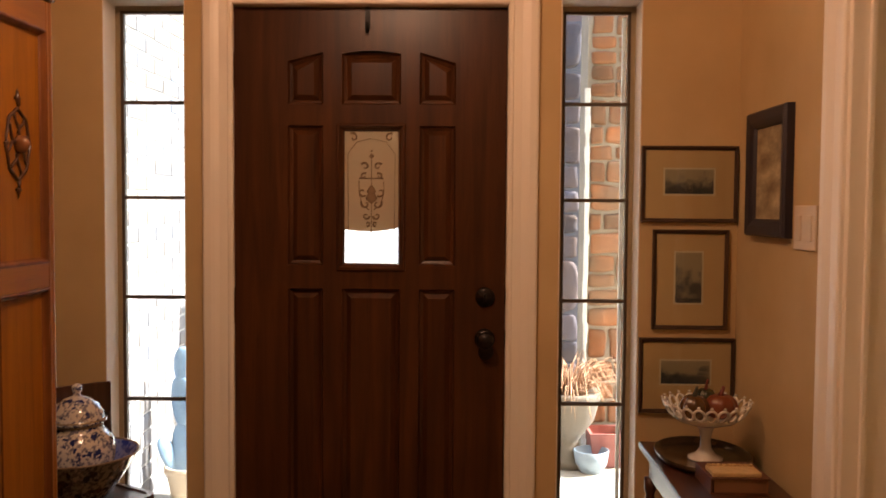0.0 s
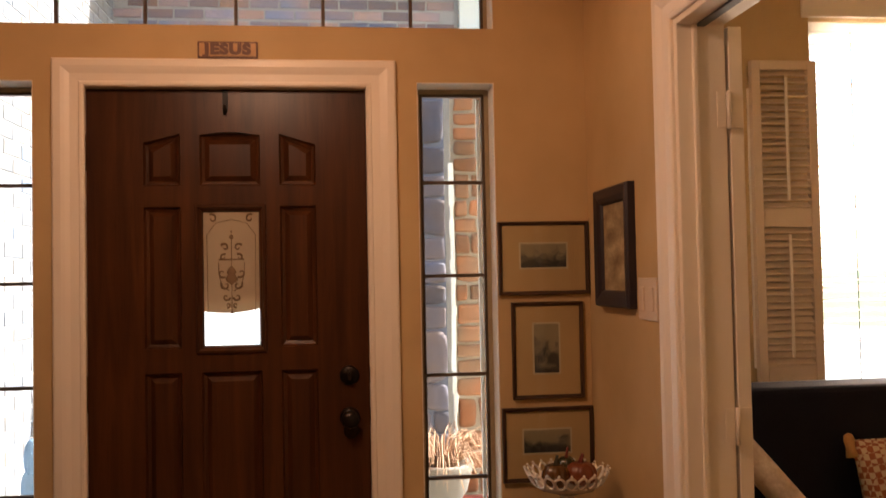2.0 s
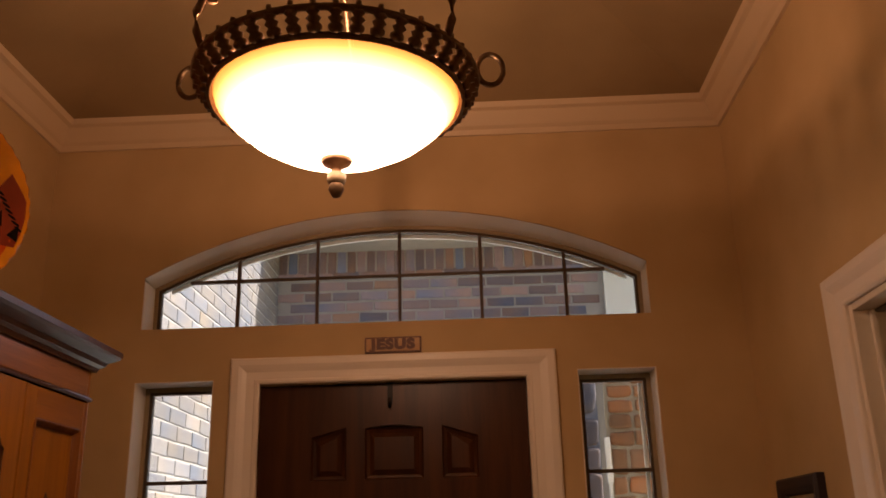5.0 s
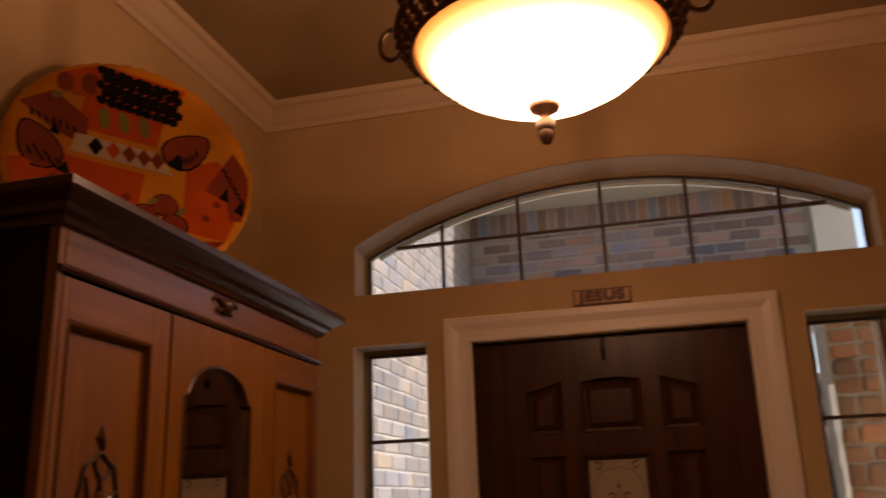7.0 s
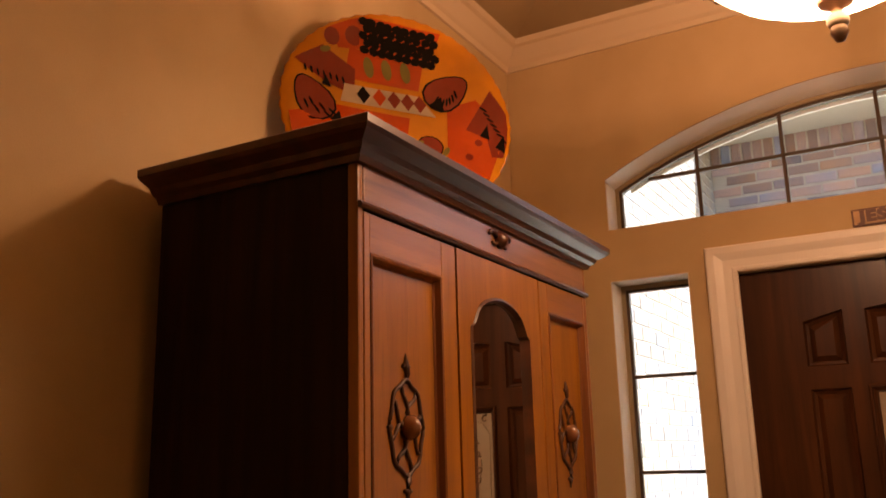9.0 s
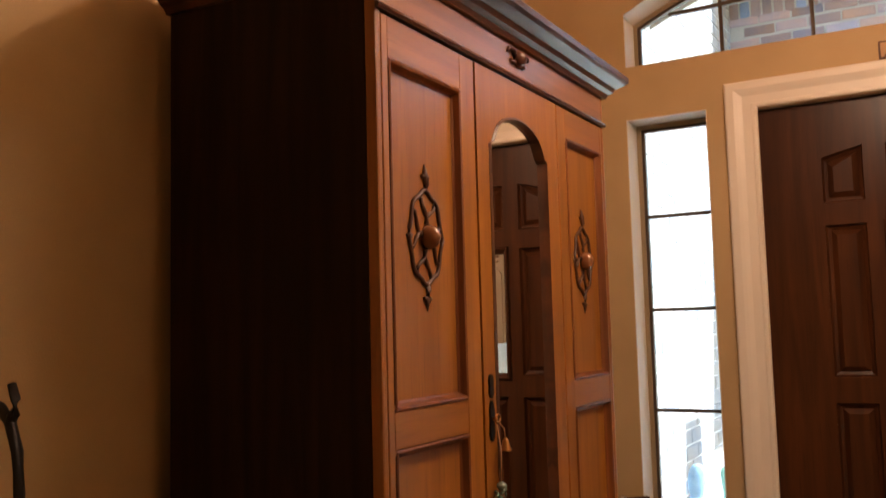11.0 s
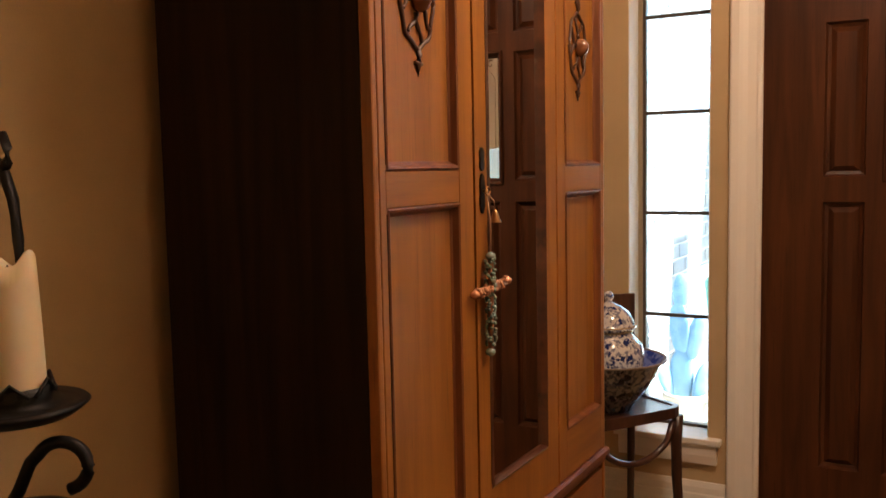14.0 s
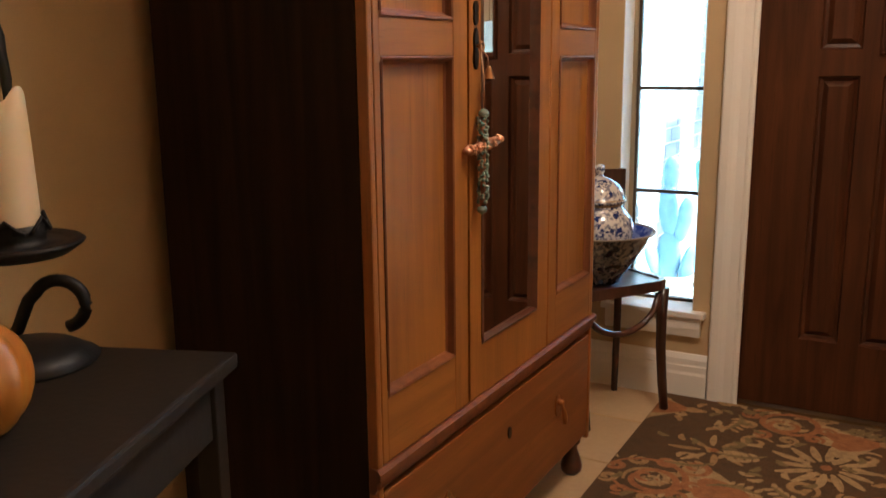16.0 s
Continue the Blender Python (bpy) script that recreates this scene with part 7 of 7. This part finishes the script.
cushion("cream_cushion", (1.590, -0.575, 0.785), 0.085, 0.46, 0.10, Matrix.Rotation(radians(-38), 4, "Y") @ Matrix.Rotation(radians(-14), 4, "X"), mat("cream_sequin", (0.80, 0.75, 0.68), 0.35, vary=0.8, vscale=12, second=(0.42, 0.24, 0.12), grain=0.3, gscale=90, bump=0.5, bscale=110), "cream cushion with copper sequins on the sofa")
cushion("checked_cushion", (2.06, -0.56, 0.745), 0.42, 0.36, 0.14, Matrix.Rotation(radians(-4), 4, "Y") @ Matrix.Rotation(radians(-12), 4, "X"), gingham("gingham"), "red and cream checked cushion with tassels on the sofa", [(-1, 1), (1, 1)])

# ---- rug ----
RX0, RX1, RY0, RY1 = -0.690, 0.74, -2.10, -0.012
rug = thing("entry_rug", (0.02, -1.05, 0), "dark brown rug with tan and rust floral scrolls", "rug")
RUGB = mat("rug_ground", (0.118, 0.056, 0.0145), 0.95, vary=0.5, vscale=30, second=(0.055, 0.036, 0.016), grain=0.5, gscale=300, bump=0.8, bscale=320)
box("rug_ground", RX0, RX1, RY0, RY1, -0.001, 0.008, RUGB, rug, bevel=0.003)
RC = [mat("rug_" + nme, c, 0.95, vary=0.85, vscale=55, grain=0.5, gscale=300, bump=0.8, bscale=320) for nme, c in (("tan", (0.46, 0.27, 0.10)), ("cream", (0.52, 0.335, 0.145)), ("rust", (0.42, 0.165, 0.048)), ("olive", (0.27, 0.18, 0.065)))]
ROT = [bm_new() for _ in RC]
rnd = random.Random(21)


def tuft(k, pts, w, taper=True):
    """A pile strip on the rug along points, in colour k, rounded at the ends."""
    h = 0.0088 + 0.0003 * k + rnd.uniform(0, 0.0003)
    L_, R_ = [], []
    m = len(pts)
    for i, p in enumerate(pts):
        a, b = Vector(pts[max(i - 1, 0)]), Vector(pts[min(i + 1, m - 1)])
        d = (b - a)
        d = d.normalized() if d.length > 1e-6 else Vector((1, 0))
        nrm = Vector((-d.y, d.x))
        t = i / (m - 1)
        ww = 1.4 * w * (math.sin(math.pi * (0.08 + 0.84 * t)) ** 0.7 if taper else 1.0)
        for side, s in ((L_, 1), (R_, -1)):
            q = Vector(p) + nrm * ww * s
            side.append((min(max(q.x, RX0 + 0.004), RX1 - 0.004), min(max(q.y, RY0 + 0.004), RY1 - 0.004)))
    bm = ROT[k]
    a = [bm.verts.new((x, y, h)) for x, y in L_]
    b = [bm.verts.new((x, y, h)) for x, y in R_]
    for i in range(m - 1):
        bm.faces.new((a[i], a[i + 1], b[i + 1], b[i]))


def rpt(c, ang, u, v):
    return (c[0] + u * math.cos(ang) - v * math.sin(ang), c[1] + u * math.sin(ang) + v * math.cos(ang))


def daisy(c, r, k, n=14):
    a0 = rnd.uniform(0, 6)
    for i in range(n):
        a = a0 + 2 * math.pi * i / n
        l = r * rnd.uniform(0.75, 1.05)
        tuft(k if i % 3 else 1, [rpt(c, a, l * t, 0.04 * l * math.sin(3 * t)) for t in (0.28, 0.5, 0.75, 1.0)], r * 0.062)
    tuft(2, [rpt(c, a0, -r * 0.1, 0), rpt(c, a0, 0, 0), rpt(c, a0, r * 0.1, 0)], r * 0.10)


def fan(c, r, ang):
    for i, off in enumerate((-0.62, -0.3, 0, 0.3, 0.62)):
        k = 2 if i in (1, 3) else 1
        pts = [rpt(c, ang + off * t, r * t * (1.0 if i % 2 == 0 else 0.8), 0) for t in (0.1, 0.35, 0.6, 0.85, 1.0)]
        tuft(k, pts, r * 0.15)
    tuft(0, [rpt(c, ang, -r * 0.25, 0), rpt(c, ang, 0, 0), rpt(c, ang, r * 0.2, 0)], r * 0.08)


def swirl(c, r, k, ang, turns=1.4, s=1):
    pts = []
    for i in range(26):
        t = i / 25
        a = ang + s * turns * 2 * math.pi * t
        pts.append((c[0] + r * (1 - 0.82 * t) * math.cos(a), c[1] + r * (1 - 0.82 * t) * math.sin(a)))
    tuft(k, pts, 0.0075)


def spray(c, r, ang, k):
    tuft(3, [rpt(c, ang, r * t, 0.12 * r * math.sin(4 * t)) for t in (0, 0.25, 0.5, 0.75, 1)], 0.006)
    for i in range(5):
        t = 0.2 + 0.17 * i
        for s in (-1, 1):
            b = rpt(c, ang, r * t, 0.12 * r * math.sin(4 * t))
            tuft(k, [rpt(b, ang + s * 0.9, r * 0.26 * q, 0) for q in (0.1, 0.4, 0.7, 1.0)], r * 0.045)


for gx in range(5):
    for gy in range(8):
        c = (RX0 + 0.13 + gx * 0.29 + (0.14 if gy % 2 else 0) + rnd.uniform(-0.02, 0.02), RY1 - 0.13 - gy * 0.265 + rnd.uniform(-0.02, 0.02))
        kind = (gx * 2 + gy * 3) % 4
        if kind == 0:
            fan(c, 0.20, rnd.choice((2.9, 0.3, 3.4)) + rnd.uniform(-0.3, 0.3))
        elif kind == 1:
            daisy(c, 0.155, 1)
        elif kind == 2:
            for q in range(4):
                swirl(c, 0.135 - 0.030 * q, (2, 2, 0, 1)[q], rnd.uniform(0, 6), 1.15, 1 if q % 2 else -1)
            for q in range(9):
                a = q * 0.7
                swirl((c[0] + 0.118 * math.cos(a), c[1] + 0.118 * math.sin(a)), 0.030, (2, 0)[q % 2], a, 1.3)
            daisy((c[0] + 0.02, c[1]), 0.045, 1, 7)
        else:
            daisy(c, 0.13, 0, 8)
            spray((c[0] + 0.02, c[1] - 0.09), 0.14, rnd.uniform(0, 6), 0)
        spray((c[0] + 0.15, c[1] + 0.03), 0.14, rnd.uniform(0, 6), rnd.choice((0, 3, 1)))
        swirl((c[0] + 0.10, c[1] + 0.12), 0.050, rnd.choice((0, 1, 2)), rnd.uniform(0, 6), 1.2)
        for _ in range(17):
            q = (c[0] + rnd.uniform(-0.15, 0.15), c[1] + rnd.uniform(-0.14, 0.14))
            a = rnd.uniform(0, 6)
            tuft(rnd.choice((0, 1, 3)), [rpt(q, a, 0.045 * t, 0.01 * math.sin(3 * t)) for t in (0, 0.33, 0.66, 1)], 0.008)
for bm, mm, nm in zip(ROT, RC, ("tan_pile", "cream_pile", "rust_pile", "olive_pile")):
    tagged(part(nm, bm, mm, rug), kind="stuff")

# ---- pieces: tiles, bricks, stones ----
TILE = mat("floor_tile", (0.56, 0.385, 0.205), 0.28, vary=0.5, vscale=5, second=(0.45, 0.29, 0.145), grain=0.15, gscale=60, bump=0.06, bscale=40, random_v=0.08)
bm = bm_new()
TS = 0.335
add_box(bm, -TS / 2 + 0.003, TS / 2 - 0.003, -TS / 2 + 0.003, TS / 2 - 0.003, -0.009, 0.0, 0.002, 1)
tme = bpy.data.meshes.new("tile")
bm.to_mesh(tme)
bm.free()
for i in range(8):
    for j in range(14):
        x, y = XL + TS * (i + 0.32), -TS * (j + 0.38)
        if x - TS / 2 > XR - 0.02 or y - TS / 2 < YB:
            continue
        lay("tile", tme, TILE, floor, Matrix.Translation((x, y, 0)))

BM = [rough_block(0.200, 0.007, 0.062, "brick", s) for s in range(4)]
SM = [rough_block(0.062, 0.007, 0.200, "soldier_brick", s) for s in range(3)]
for r in range(10):
    for c in range(12):
        x = PLX + 0.10 + c * 0.212 + (0.106 if r % 2 else 0)
        if x < 1.20:
            lay("brick", rnd.choice(BM), BRICK, wpb, pose(x, PBY, 3.470 - r * 0.082))
for c in range(33):
    lay("brick", rnd.choice(SM), BRICK, wpb, pose(PLX + 0.04 + c * 0.075, PBY, 3.585))
PM = [rough_block(0.225, 0.006, 0.072, "pale_brick", s + 10) for s in range(5)]
count = 0
rest_v, rest_f = [], []
for r in range(52):
    for c in range(28):
        y, z = 0.30 + c * 0.237 + (0.118 if r % 2 else 0), -0.06 + r * 0.0815
        m = pose(PLX, y, z, 0, 0, 90)
        if y < 1.65 and 4 <= r and count < 290:
            lay("brick", rnd.choice(PM), PALE, wpl, m)
            count += 1
        else:
            me = rnd.choice(PM)
            b = len(rest_v)
            rest_v += [m @ v.co for v in me.vertices]
            rest_f += [tuple(b + i for i in p.vertices) for p in me.polygons]
me = bpy.data.meshes.new("far_bricks")
me.from_pydata(rest_v, [], rest_f)
me.materials.append(PALE)
fb = new("far_bricks", me)
fb.parent = wpl
tagged(fb, kind="stuff")


def stone_mesh(poly, depth, r_):
    """A rounded field stone over a polygon of (u, v) about its middle, domed towards -y."""
    m = len(poly)
    ring = []
    for i in range(m):
        p, q, n_ = Vector(poly[i - 1]), Vector(poly[i]), Vector(poly[(i + 1) % m])
        ring += [q.lerp(p, 0.30), q.lerp((p + n_) / 2, 0.16), q.lerp(n_, 0.30)]
    verts, faces = [], []
    k = len(ring)
    for f, y in ((1.0, 0.0), (0.98, -0.45), (0.88, -0.85), (0.55, -1.0)):
        verts += [(p.x * f, y * depth * (1 + r_.uniform(-0.15, 0.15)), p.y * f) for p in ring]
    for j in range(3):
        for i in range(k):
            a, b = j * k + i, j * k + (i + 1) % k
            faces.append((a, b, b + k, a + k))
    faces.append(tuple(range(3 * k, 4 * k)))
    me = bpy.data.meshes.new("stone")
    me.from_pydata(verts, [], faces)
    me.polygons.foreach_set("use_smooth", [True] * len(faces))
    return me


def stone_face(parent, w, h, place, seed, material, size, joint):
    """Irregular field stones filling a face of width w and height h, split at random; place(u, v) gives the pose."""
    r_ = random.Random(seed)
    cells_ = [(0.0, 0.0, w, h)]
    stones = []
    while cells_:
        u0, v0, u1, v1 = cells_.pop()
        a_, b_ = u1 - u0, v1 - v0
        lim = size * r_.choice((0.75, 1.0, 1.0, 1.35))
        if a_ < lim * 1.25 and b_ < lim * 1.1:
            stones.append((u0, v0, u1, v1))
        elif a_ * 0.8 > b_:
            k = u0 + a_ * r_.uniform(0.36, 0.64)
            cells_ += [(u0, v0, k, v1), (k, v0, u1, v1)]
        else:
            k = v0 + b_ * r_.uniform(0.38, 0.62)
            cells_ += [(u0, v0, u1, k), (u0, k, u1, v1)]
    for u0, v0, u1, v1 in stones:
        a_, b_ = (u1 - u0) / 2 - joint, (v1 - v0) / 2 - joint
        if min(a_, b_) < 0.012:
            continue
        poly = []
        for cu_, cv_ in ((-1, -1), (0, -1), (1, -1), (1, 0), (1, 1), (0, 1), (-1, 1), (-1, 0)):
            j_ = 0.16 * min(a_, b_)
            poly.append((cu_ * a_ + r_.uniform(-j_, j_), cv_ * b_ + r_.uniform(-j_, j_)))
        lay("stone", stone_mesh(poly, r_.uniform(0.008, 0.022), r_), material, parent, place((u0 + u1) / 2, (v0 + v1) / 2))


stone_face(wpr, 0.58, 2.74, lambda u, v: pose(1.026 + u, 2.115, -0.03 + v), 8, STONE, 0.175, 0.008)
stone_face(wpg, 0.53, 2.64, lambda u, v: pose(0.556 + u, 2.98, -0.03 + v), 3, SHADESTONE, 0.26, 0.007)
